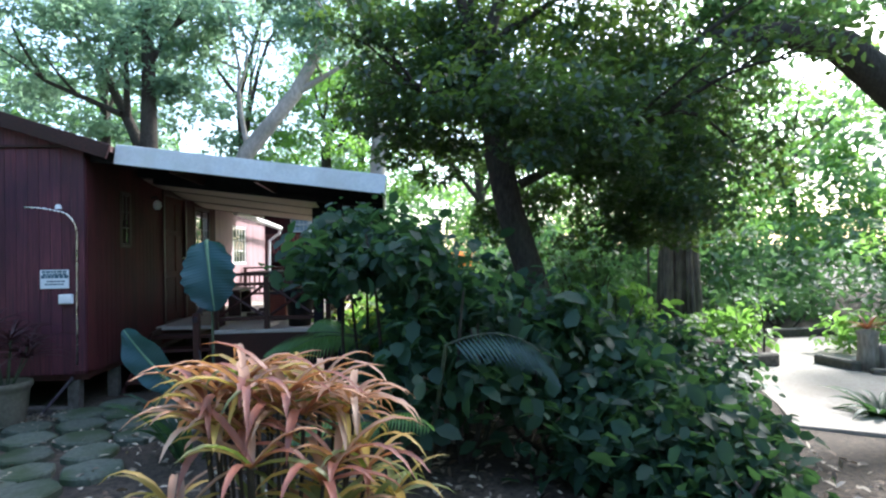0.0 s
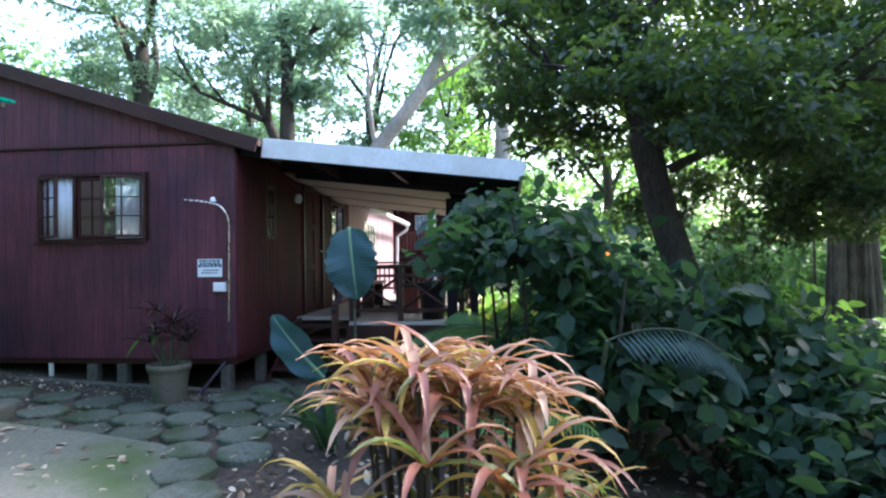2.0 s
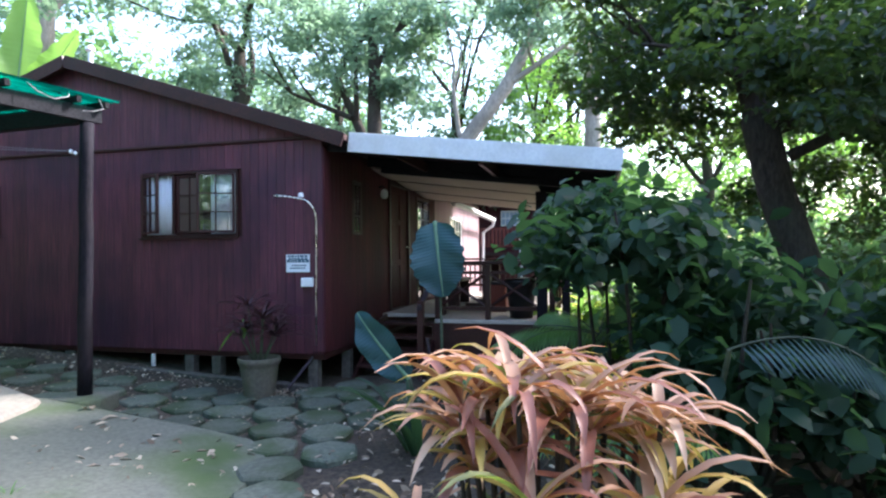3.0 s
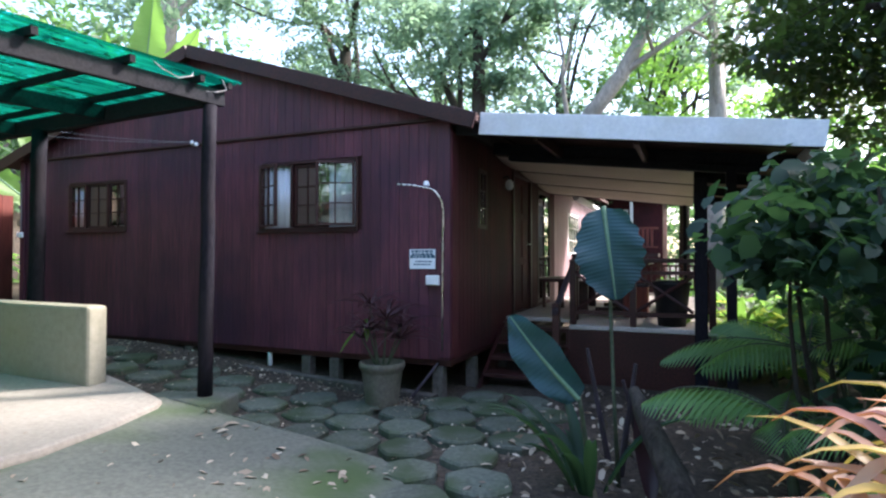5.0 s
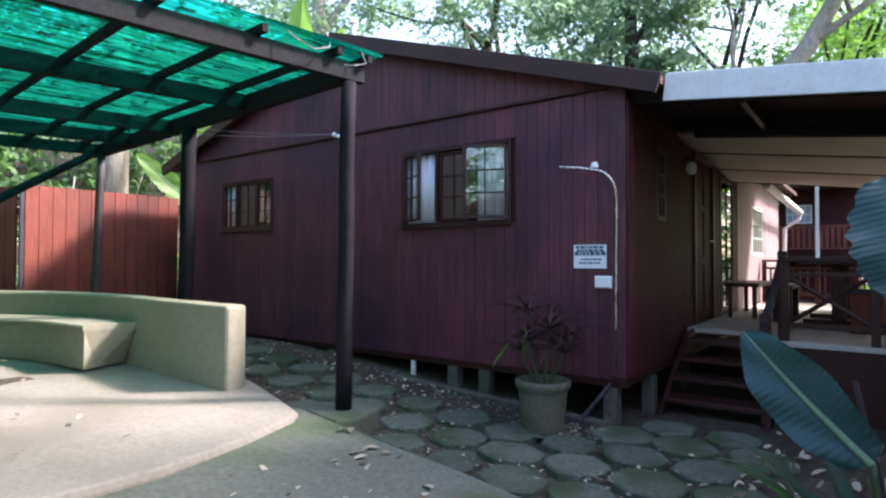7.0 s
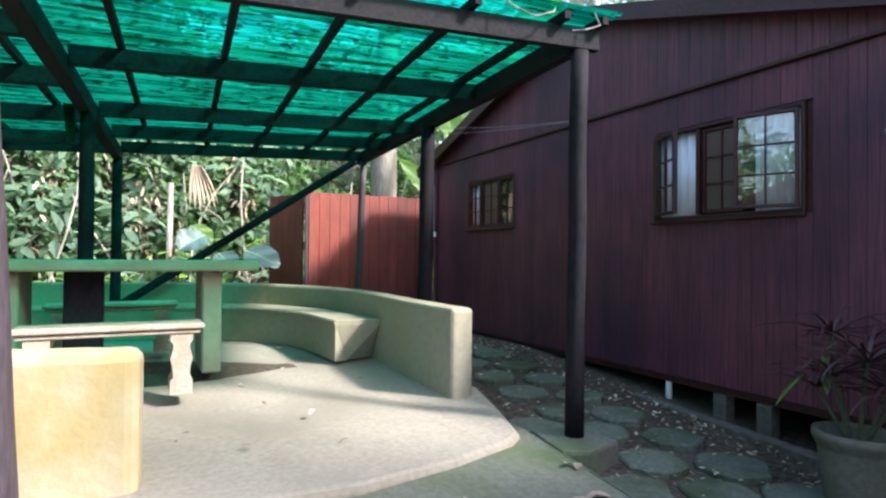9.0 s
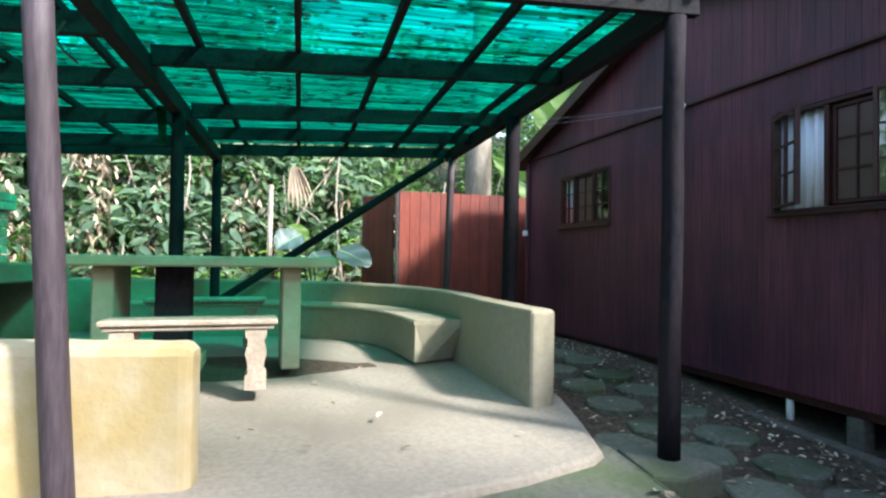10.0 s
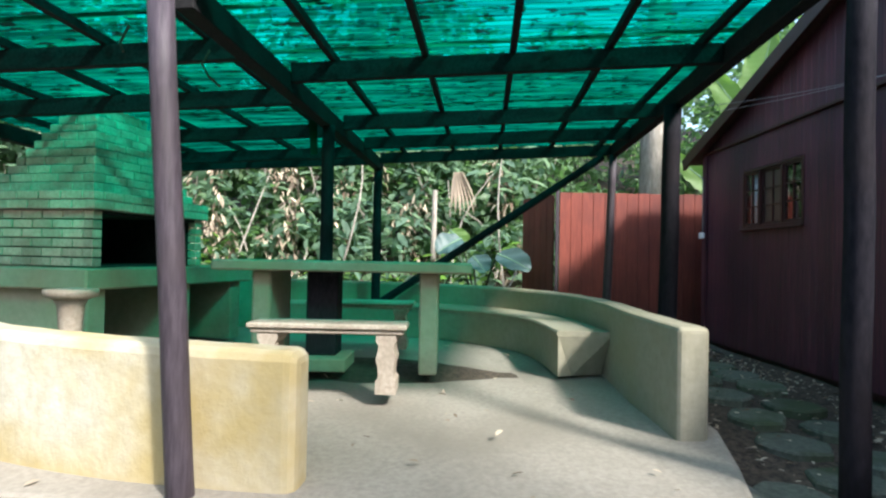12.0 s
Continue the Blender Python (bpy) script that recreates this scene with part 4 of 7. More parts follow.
def wall_run(name, line, width, z0, z1, material, label, parent=None, bevel=0.03):
    """A low wall along a line of points, rounded on top. width is laid to the line's right."""
    pts = [Vector((*p, 0)) for p in line]
    bm = bmesh.new()
    rows = []
    n = len(pts)
    fz = z1 if callable(z1) else (lambda i: z1)
    f0 = z0 if callable(z0) else (lambda i: z0)
    for i, p in enumerate(pts):
        way = (pts[min(i + 1, n - 1)] - pts[max(i - 1, 0)]).normalized()
        out = Vector((way.y, -way.x, 0))
        q = p + out * width
        a, t = f0(i / (n - 1)), fz(i / (n - 1)) + 0.002 * math.sin(i * 2.3)
        ring = [(p, a), (p, t - bevel), (p + out * bevel * 0.3, t - bevel * 0.3), (p + out * bevel, t), (q - out * bevel, t), (q - out * bevel * 0.3, t - bevel * 0.3), (q, t - bevel), (q, a)]
        rows.append([bm.verts.new((v.x, v.y, z)) for v, z in ring])
    for a, b in zip(rows, rows[1:]):
        for k in range(8):
            bm.faces.new((a[k], b[k], b[(k + 1) % 8], a[(k + 1) % 8]))
    bm.faces.new(list(reversed(rows[0])))
    bm.faces.new(rows[-1])
    bmesh.ops.recalc_face_normals(bm, faces=bm.faces)
    bmesh.ops.bevel(bm, geom=[e for e in bm.edges if len(e.link_faces) == 2 and (len(e.link_faces[0].verts) == 8) != (len(e.link_faces[1].verts) == 8)], offset=max(0.018, bevel * 1.4), segments=3, profile=0.55, affect="EDGES")
    ob = part(name, bm, M[material], parent, smooth=False)
    return tagged(ob, label, "wall") if label else ob


def curve(points, n):
    """A smooth line through points."""
    pts = [Vector((*p, 0)) for p in points]
    out = []
    m = len(pts) - 1
    for i in range(m):
        p0, p1, p2, p3 = pts[max(i - 1, 0)], pts[i], pts[i + 1], pts[min(i + 2, m)]
        for k in range(n):
            t = k / n
            out.append((0.5 * ((2 * p1) + (p2 - p0) * t + (2 * p0 - 5 * p1 + 4 * p2 - p3) * t * t + (3 * p1 - p0 - 3 * p2 + p3) * t ** 3)).xy)
    out.append(pts[-1].xy)
    return [tuple(v) for v in out]


inner = curve([(-2.6, -2.06), (-3.6, -2.08), (-4.6, -2.06), (-5.6, -2.25), (-6.4, -2.75), (-6.95, -3.5), (-7.2, -4.5), (-7.25, -6.0), (-7.2, -7.3)], 5)
wall_run("low_wall", inner, 0.2, lambda u: 0.1, lambda u: 1.02 + 0.06 * u, "plaster", "low curved plastered wall round the patio")
seat_line = curve([(-4.20, -2.5), (-5.3, -2.62), (-5.95, -3.0), (-6.45, -3.65), (-6.7, -4.6), (-6.75, -5.8)], 5)
seat_in = curve([(-4.14, -2.055), (-5.6, -2.245), (-6.4, -2.745), (-6.95, -3.495), (-7.2, -4.495), (-7.25, -5.8)], 5)


def strip(sections):
    """A body swept through cross sections of the same count."""
    bm = bmesh.new()
    rows = [[bm.verts.new(p) for p in sec] for sec in sections]
    n = len(rows[0])
    for a, b in zip(rows, rows[1:]):
        for k in range(n):
            bm.faces.new((a[k], b[k], b[(k + 1) % n], a[(k + 1) % n]))
    bm.faces.new(list(reversed(rows[0])))
    bm.faces.new(rows[-1])
    bmesh.ops.recalc_face_normals(bm, faces=bm.faces)
    return bm


bench_ob = thing("built_in_seat", (-5.5, -2.5, 0.42), "curved plastered built-in seat along the low wall", "seat")
both = list(zip(seat_line, seat_in))
part("seat_body", strip([[(ax, ay, 0.38), (ax, ay, 0.74), (bx, by, 0.74), (bx + (ax - bx) * k - 0.1 * k, by + (ay - by) * k, 0.38)] for ((ax, ay), (bx, by)), k in zip(both, [0.7] + [0.0] * 99)]), M["plaster"], bench_ob)
part("seat_top", strip([[(ax + (ax - bx) * 0.02, ay + (ay - by) * 0.02, 0.741), (ax + (ax - bx) * 0.03, ay + (ay - by) * 0.03, 0.772), (ax, ay, 0.788), (bx, by, 0.792), (bx, by, 0.741)] for (ax, ay), (bx, by) in both]), M["plaster"], bench_ob)

yellow = curve([(-1.78, -4.21), (-1.83, -4.7), (-1.93, -5.3), (-2.15, -6.0), (-2.5, -6.7), (-2.8, -7.6)], 5)
wall_run("yellow_wall", yellow, 0.24, 0.0, lambda u: 0.95 + 0.05 * u, "yellow_plaster", "low sunlit wall with stained yellow plaster", bevel=0.05)


def concrete_table():
    ob = thing("concrete_table", (-4.2, -4.38, 0.42), "heavy plastered concrete table with slab legs", "table")
    part("tabletop", boxes(((-4.80, -5.52, 1.285), (-3.90, -3.29, 1.375)), bevel=0.014), M["plaster"], ob)
    for y0 in (-5.20, -3.74):
        part("leg", boxes(((-4.7, y0, 0.40), (-4.03, y0 + 0.16, 1.284)), bevel=0.014), M["plaster"], ob)
    return ob


concrete_table()


def stone_bench(at, label):
    """A cast stone bench, long along y, its base at the origin of its frame."""
    x, y, z = at
    ob = thing("stone_bench", at, label, "bench", "benches at the table")
    part("seat", boxes(((x - 0.17, y - 0.59, z + 0.475), (x + 0.17, y + 0.59, z + 0.515)), bevel=0.01), M["cast_stone"], ob)
    part("seat_edge", boxes(((x - 0.145, y - 0.565, z + 0.44), (x + 0.145, y + 0.565, z + 0.4745)), bevel=0.008), M["cast_stone"], ob)
    for s in (-0.44, 0.44):
        prof = [(0.075, 0.0), (0.075, 0.10), (0.055, 0.12), (0.06, 0.2), (0.075, 0.26), (0.06, 0.32), (0.055, 0.36), (0.075, 0.39), (0.075, 0.44)]
        bm = bmesh.new()
        loop = [(a, h) for a, h in prof] + [(-a, h) for a, h in reversed(prof)]
        lo = [bm.verts.new((x - 0.13, y + s + a, z + h)) for a, h in loop]
        hi = [bm.verts.new((x + 0.13, y + s + a, z + h)) for a, h in loop]
        bm.faces.new(lo), bm.faces.new(list(reversed(hi)))
        n = len(loop)
        for i in range(n):
            bm.faces.new((lo[i], hi[i], hi[(i + 1) % n], lo[(i + 1) % n]))
        bmesh.ops.recalc_face_normals(bm, faces=bm.faces)
        part("leg", bm, M["cast_stone"], ob)
    return ob


stone_bench((-3.4, -4.38, 0.405), "cast stone bench with curved legs before the table")
stone_bench((-5.4, -4.45, 0.42), "cast stone bench with curved legs behind the table")

hs = thing("hanging_strip", (-4.28, -4.75, 2.5), "torn strip of green plastic hanging by a post", "plastic strip")
part("strip", strip([[(-4.27, -4.80 + 0.03 * u, 2.66 - 0.32 * u), (-4.27, -4.72 + 0.01 * u, 2.66 - 0.32 * u), (-4.265, -4.72 + 0.01 * u, 2.66 - 0.32 * u), (-4.265, -4.80 + 0.03 * u, 2.66 - 0.32 * u)] for u in np.linspace(0, 1, 6)]), M["green_sheet"], hs)
for p in ([(-2.57, -5.0, 2.69), (-2.58, -5.05, 2.6), (-2.56, -5.0, 2.52), (-2.57, -4.93, 2.46)], [(-2.2, -5.3, 2.69), (-2.22, -5.36, 2.6), (-2.2, -5.33, 2.54)]):
    tagged(part("creeper", tube(bmesh.new(), p, [0.008] * len(p), 5), M["bark"]), "thin dark creeper dangling from the roof beam", "creeper", "creepers on the beams")

# ---- brick barbecue ----
BT = Matrix.Translation((-3.98, -6.58, 0.42)) @ Matrix.Rotation(radians(-12), 4, "Z")
braai = thing("brick_barbecue", (-4.7, -7.3, 0.42), "brick barbecue with a tapering chimney hood on a plastered counter", "barbecue")
part("counter", boxes(((-2.35, -2.2, 0.67), (0.2, 0.14, 0.855)), bevel=0.016, turn=BT), M["plaster"], braai)
for x0, x1 in ((-2.2, -2.0), (-1.25, -1.05), (-0.1, 0.1)):
    part("counter_leg", boxes(((x0, -1.6, -0.02), (x1, 0.06, 0.669)), bevel=0.012, turn=BT), M["plaster"], braai)
part("firebox", boxes(((-1.45, -1.25, 0.86), (-0.11, -1.1, 1.38)), ((-1.45, -1.1, 0.86), (-1.36, -0.1, 1.38)), ((-0.2, -1.1, 0.86), (-0.11, -0.1, 1.38)), ((-1.36, -1.1, 0.857), (-0.2, -0.1, 0.875)), turn=BT), M["soot"], braai, "sooty black firebox")
part("lintel", boxes(((-1.45, -0.13, 1.335), (-0.11, -0.02, 1.38)), turn=BT), M["iron"], braai, "dark steel lintel")
BRICK_H, COURSE = 0.073, 0.084
brick_mesh = {}


def brick(ln, wd, at, turn):
    key = (round(ln, 2), round(wd, 2))
    if key not in brick_mesh:
        bm = boxes(((-ln / 2, -wd / 2, -BRICK_H / 2), (ln / 2, wd / 2, BRICK_H / 2)), bevel=0.005)
        me = bpy.data.meshes.new("brick")
        bm.to_mesh(me)
        bm.free()
        me.materials.append(M["brick"])
        brick_mesh[key] = me
    ob = new("brick", brick_mesh[key])
    ob.parent = braai
    ob.matrix_parent_inverse = Matrix.Translation(-parent_base(braai))
    ob.matrix_basis = BT @ Matrix.Translation(at) @ Matrix.Rotation(turn, 4, "Z")


def course(x0, x1, y0, y1, z, shift, sides):
    """One course of bricks round a rectangle; sides: which of e, n."""
    for s in sides:
        ln = (y1 - y0) if s == "e" else (x1 - x0)
        n = max(1, round(ln / 0.235))
        b = ln / n
        offs = [(i + 0.5) * b for i in range(n)] if not shift else [b * 0.25] + [(i + 1) * b for i in range(n - 1)] + [ln - b * 0.25]
        for i, o in enumerate(offs):
            bl = b / 2 if shift and i in (0, len(offs) - 1) else b
            j = random.uniform(-0.005, 0.005)
            if s == "e":
                brick(bl - 0.01, 0.1, (x1 - 0.05 + j, y0 + o, z), math.pi / 2)
            else:
                brick(bl - 0.01, 0.1, (x0 + o, y1 - 0.05 + j, z), 0)


def hood_inset(z):
    """How far the hood has drawn in at a height: east, north, west and south."""
    u = max(0.0, (z - 1.50) / 0.85)
    return (0.03 + 0.36 * u, 0.03 + 0.34 * u, 0.05 + 0.40 * u, 0.05 + 0.55 * u)


zc, k = 0.86 + COURSE / 2, 0
hood_levels = []
while zc < 2.62:
    if zc < 1.36:
        course(-1.5, 0.0, -1.3, 0.0, zc, k % 2, "e")
        for x in (-0.05, -1.45):
            brick(0.1, 0.1, (x, -0.05, zc), 0)
    else:
        e, n, w, so = hood_inset(zc) if zc > 1.53 else (-0.05, -0.05, -0.05, -0.05)
        if zc > 2.36:
            e, n, w, so = hood_inset(2.36)
        course(-1.5 + w, -e, -1.3 + so, -n, zc, k % 2, "en")
        hood_levels.append((zc, e, n, w, so))
    zc += COURSE
    k += 1
hood = bmesh.new()
for z, e, n, w, so in hood_levels:
    box(hood, (-1.5 + w + 0.012, -1.3 + so + 0.012, z - COURSE / 2), (-e - 0.012, -n - 0.012, z + COURSE / 2), turn=BT)
part("hood_core", hood, M["mortar"], braai)
# screen leaning beside the counter
scr = thing("folding_screen", (-6.9, -6.95, 0.42), "dark mesh fire screen leaning beside the barbecue", "screen")
ST = Matrix.Translation((-6.6, -6.7, 0.42)) @ Matrix.Rotation(radians(70), 4, "Z") @ Matrix.Rotation(radians(-12), 4, "X")
part("screen_frame", boxes(((-0.3, 0, 0), (-0.27, 0.03, 0.85)), ((0.27, 0, 0), (0.3, 0.03, 0.85)), ((-0.27, 0, 0.82), (0.27, 0.03, 0.85)), ((-0.27, 0, 0), (0.27, 0.03, 0.03)), turn=ST), M["iron"], scr)
part("mesh_panel", boxes(((-0.27, 0.01, 0.03), (0.27, 0.016, 0.82)), turn=ST), M["dark_wood"], scr)
# stone pedestal stool
stool = thing("stone_stool", (-3.32, -6.32, 0.40), "round cast stone stool on a turned foot", "stool")
part("foot", lathe([(0.14, 0), (0.14, 0.06), (0.085, 0.12), (0.075, 0.4), (0.09, 0.6), (0.115, 0.66)], 20, (-3.32, -6.32, 0.40)), M["cast_stone"], stool, smooth=True)
part("seat", lathe([(0.12, 0.661), (0.175, 0.68), (0.185, 0.71), (0.18, 0.735), (0.05, 0.74)], 24, (-3.32, -6.32, 0.40)), M["cast_stone"], stool, smooth=True)

# ---- red fence ----
fence = thing("fence_red", (-8.0, -0.9, 0.35), "tall red-brown board fence beside the house", "fence", kind="structure")
made = {}
n = 13
for i in range(n):
    y = -1.80 + 2.25 * i / n
    h = 2.47 + 0.012 * math.sin(i * 3.1)
    me = plank_mesh(2.25 / n - 0.004, g(-8, 0) - 0.05, h, h, 0.03)
    lay_plank(me, M["red_fence"], fence, Vector((-8.0, y, 0)), math.pi / 2)
for i in range(5):
    me = plank_mesh(0.17, g(-8, 0) - 0.05, 2.44, 2.44, 0.03)
    lay_plank(me, M["red_fence"], fence, Vector((-8.06, -1.86, 0)) + Vector((math.cos(radians(205)), math.sin(radians(205)), 0)) * 0.176 * (i + 1), radians(25))
part("fence_post", boxes(((-8.02, -1.86, 0.3), (-7.97, -1.81, 2.5)), bevel=0.004), M["pole_wood"], fence, "pale grey fence post")
part("rail", boxes(((-8.06, -1.78, 1.0), (-8.03, 0.43, 1.08)), ((-8.06, -1.78, 2.0), (-8.03, 0.43, 2.08))), M["red_fence"], fence)

# ---- things on the gable wall ----
sign = thing("sign", (-0.3, -0.03, 1.43), "white laminated notice with rows of blue lettering", "sign")
part("board", boxes(((-0.449, -0.034, 1.333), (-0.151, -0.028, 1.538)), bevel=0.001), M["sign_white"], sign)
for i, (a, b, z, h) in enumerate(((0.02, 0.28, 1.505, 0.018), (0.03, 0.26, 1.478, 0.016), (0.01, 0.29, 1.445, 0.026), (0.07, 0.24, 1.403, 0.012), (0.05, 0.25, 1.372, 0.012))):
    x = -0.449 + a
    random.seed(40 + i)
    while x < -0.449 + b:
        w = random.uniform(0.018, 0.05)
        part("lettering", boxes(((x, -0.0352, z), (min(x + w, -0.157), -0.0342, z + h * 1.25))), M["ink"], sign)
        x += w + 0.008
sock = thing("switch_box", (-0.2, -0.03, 1.22), "white plastic switch box on the board wall", "switch box")
part("casing", boxes(((-0.243, -0.075, 1.165), (-0.095, -0.024, 1.268)), bevel=0.006), M["white_plastic"], sock)
part("cover", boxes(((-0.235, -0.08, 1.173), (-0.103, -0.075, 1.26)), bevel=0.002), M["white_plastic"], sock)
shower = thing("outdoor_shower", (-0.06, -0.05, 1.3), "chrome pipe arching to an outdoor shower arm", "shower")
arm = [(-0.06, -0.06, 0.50)] + [(-0.06, -0.06, 0.9), (-0.055, -0.06, 1.4), (-0.05, -0.06, 1.9)] + [(-0.05 - 0.17 * (1 - math.cos(a)), -0.06 - 0.05 * math.sin(a), 1.95 + 0.22 * math.sin(a)) for a in np.linspace(0.2, 1.5, 7)] + [(-0.35, -0.14, 2.2), (-0.5, -0.22, 2.21)]
part("pipe", tube(bmesh.new(), arm, [0.009] * len(arm), 8), M["chrome"], shower, smooth=True)
part("flange", lathe([(0.035, 0), (0.03, 0.03), (0.02, 0.05)], 14, (-0.245, -0.05, 2.2)), M["white_plastic"], shower, "white round fitting")
lamp = thing("wall_lamp", (0.03, 1.8, 2.43), "small white glass wall lamp by the door", "lamp")
part("bracket", tube(bmesh.new(), [(0.01, 1.8, 2.5), (0.08, 1.8, 2.52), (0.1, 1.8, 2.47)], [0.012] * 3, 8), M["iron"], lamp)
part("shade", lathe([(0.02, 0.0), (0.05, -0.03), (0.055, -0.09), (0.03, -0.13)], 14, (0.1, 1.8, 2.47)), M["white_plastic"], lamp, smooth=True)
tapb = thing("switch_box", (-6.93, -0.05, 1.79), "small white socket box on the house corner", "switch box")
part("casing", boxes(((-6.97, -0.09, 1.75), (-6.87, -0.046, 1.83)), bevel=0.006), M["white_plastic"], tapb)
part("cable", tube(bmesh.new(), [(-6.92, -0.055, 1.83), (-6.92, -0.055, 2.55), (-6.99, -0.055, 2.6)], [0.008] * 3, 6), M["wire"], tapb, "pale thin cable")
ins = thing("cable_bracket", (-3.45, -0.06, 2.86), "metal bracket holding overhead wires at the ledge", "bracket")
part("arm", tube(bmesh.new(), [(-3.5, -0.05, 2.86), (-3.42, -0.14, 2.9), (-3.36, -0.16, 2.86)], [0.008] * 3, 6), M["chrome"], ins)
part("insulator", lathe([(0.015, 0), (0.025, 0.015), (0.025, 0.03), (0.01, 0.05)], 10, (-3.42, -0.14, 2.86)), M["white_plastic"], ins)
part("insulator", lathe([(0.015, 0), (0.025, 0.015), (0.025, 0.03), (0.01, 0.05)], 10, (-3.34, -0.15, 2.83)), M["white_plastic"], ins)
for dz in (0.0, 0.1):
    pts = [(-3.42 - 2.0 * u, -0.14 - 1.2 * u, 2.89 + dz * u - 0.2 * u * (1 - u) + 0.1 * u) for u in np.linspace(0, 1, 12)]
    tagged(part("overhead_wire", tube(bmesh.new(), pts, [0.003] * 12, 5), M["wire"]), "thin pale wire strung to the patio roof", "wire", "overhead wires")
for pts in ([(-1.56, -2.3, 3.0), (-1.5, -2.25, 2.93), (-1.49, -2.1, 2.9), (-1.5, -1.95, 2.96), (-1.55, -1.9, 3.02)], [(-1.5, -1.62, 3.02), (-1.47, -1.6, 2.93), (-1.47, -1.72, 2.88), (-1.5, -1.8, 2.87)]):
    tagged(part("loose_wire", tube(bmesh.new(), pts, [0.006] * len(pts), 6), M["wire"]), "loose pale wire looped over the roof edge", "wire", "loose wires")
pvc = thing("drain_pipe", (-2.36, 0.1, 0.1), "white plastic drain pipe with a flared foot", "pipe")
part("pipe", tube(bmesh.new(), [(-2.36, 0.06, 0.42), (-2.36, 0.06, 0.1)], [0.028, 0.028], 12), M["white_plastic"], pvc, smooth=True)
part("foot", lathe([(0.06, 0.0), (0.055, 0.03), (0.03, 0.06), (0.03, 0.1)], 14, (-2.36, 0.06, 0.06)), M["white_plastic"], pvc, smooth=True)
tagged(part("prop_stick", tube(bmesh.new(), [(-0.35, -0.25, 0.0), (-0.12, -0.03, 0.36)], [0.018, 0.015], 6), M["pole_wood"]), "grey stick propped under the house wall", "stick")
cowl = thing("roof_vent", (-3.2, -0.1, 4.15), "small white vent cap on the roof ridge", "vent")
part("cap", lathe([(0.03, -0.12), (0.03, 0.05), (0.06, 0.06), (0.05, 0.1), (0.01, 0.13)], 12, (-3.2, -0.05, 4.12)), M["white_plastic"], cowl)

# potted plant by the wall
pot = thing("plant_pot", (-0.5, -0.53, 0.0), "pale ribbed clay pot with mossy rim", "pot")
prof = [(0.15, 0.0)]
for i in range(9):
    z = 0.03 + i * 0.037
    prof += [(0.155 + 0.045 * z / 0.38, z), (0.163 + 0.045 * z / 0.38, z + 0.018)]
prof += [(0.215, 0.37), (0.225, 0.39), (0.225, 0.43), (0.2, 0.435), (0.19, 0.39), (0.02, 0.385)]
part("body", lathe(prof, 32, (-0.5, -0.53, 0.0)), M["clay_pot"], pot, smooth=True)
part("saucer", lathe([(0.2, 0.0), (0.25, 0.03), (0.24, 0.035), (0.18, 0.012)], 28, (-0.5, -0.53, 0.0)), M["clay_pot"], pot, smooth=True)

# things on the veranda
vb = thing("veranda_bench", (0.35, 4.0, DECK), "plain brown timber bench against the wall", "bench")
part("seat", boxes(((0.1, 3.4, DECK + 0.40), (0.5, 4.7, DECK + 0.45)), bevel=0.006), M["trim_wood"], vb)
for x in (0.14, 0.42):
    for y in (3.45, 4.6):
        part("leg", boxes(((x, y, DECK), (x + 0.05, y + 0.05, DECK + 0.399))), M["trim_wood"], vb)
vt = thing("veranda_table", (1.35, 3.6, DECK), "round-edged dark timber veranda table", "table")
part("tabletop", boxes(((0.95, 2.9, DECK + 0.68), (1.75, 4.3, DECK + 0.73)), bevel=0.012), M["trim_wood"], vt)
for y in (3.1, 4.0):
    part("trestle", boxes(((1.28, y, DECK + 0.06), (1.42, y + 0.08, DECK + 0.679)), ((1.0, y, DECK), (1.7, y + 0.08, DECK + 0.06)), bevel=0.005), M["trim_wood"], vt)
for x in (0.78, 1.92):
    vs = thing("bench", (x, 3.6, DECK), "dark timber bench at the veranda table", "bench", "benches at the veranda table")
    part("seat", boxes(((x - 0.13, 3.0, DECK + 0.40), (x + 0.13, 4.2, DECK + 0.44)), bevel=0.008), M["trim_wood"], vs)
    for y in (3.2, 3.95):
        part("leg", boxes(((x - 0.1, y, DECK), (x + 0.1, y + 0.06, DECK + 0.399))), M["trim_wood"], vs)
ws = thing("wooden_stool", (1.62, 2.5, DECK), "solid brown timber block stool on the deck", "stool")
part("block", boxes(((1.47, 2.35, DECK), (1.77, 2.65, DECK + 0.4)), bevel=0.012), M["red_fence"], ws)
part("seat", boxes(((1.45, 2.33, DECK + 0.4), (1.79, 2.67, DECK + 0.44)), bevel=0.01), M["pole_wood"], ws)
tub = thing("planter_tub", (2.08, 1.62, DECK), "tall black plastic planter tub on the deck", "planter")
part("body", lathe([(0.15, 0.0), (0.2, 0.46), (0.22, 0.47), (0.22, 0.51), (0.19, 0.51), (0.18, 0.46), (0.02, 0.45)], 26, (2.08, 1.62, DECK)), M["black_pot"], tub, smooth=True)
tagged(part("umbrella_pole", tube(bmesh.new(), [(2.2, 4.4, DECK), (2.2, 4.4, 2.5)], [0.03, 0.03], 10), M["dark_wood"]), "slim dark pole standing on the veranda", "pole")

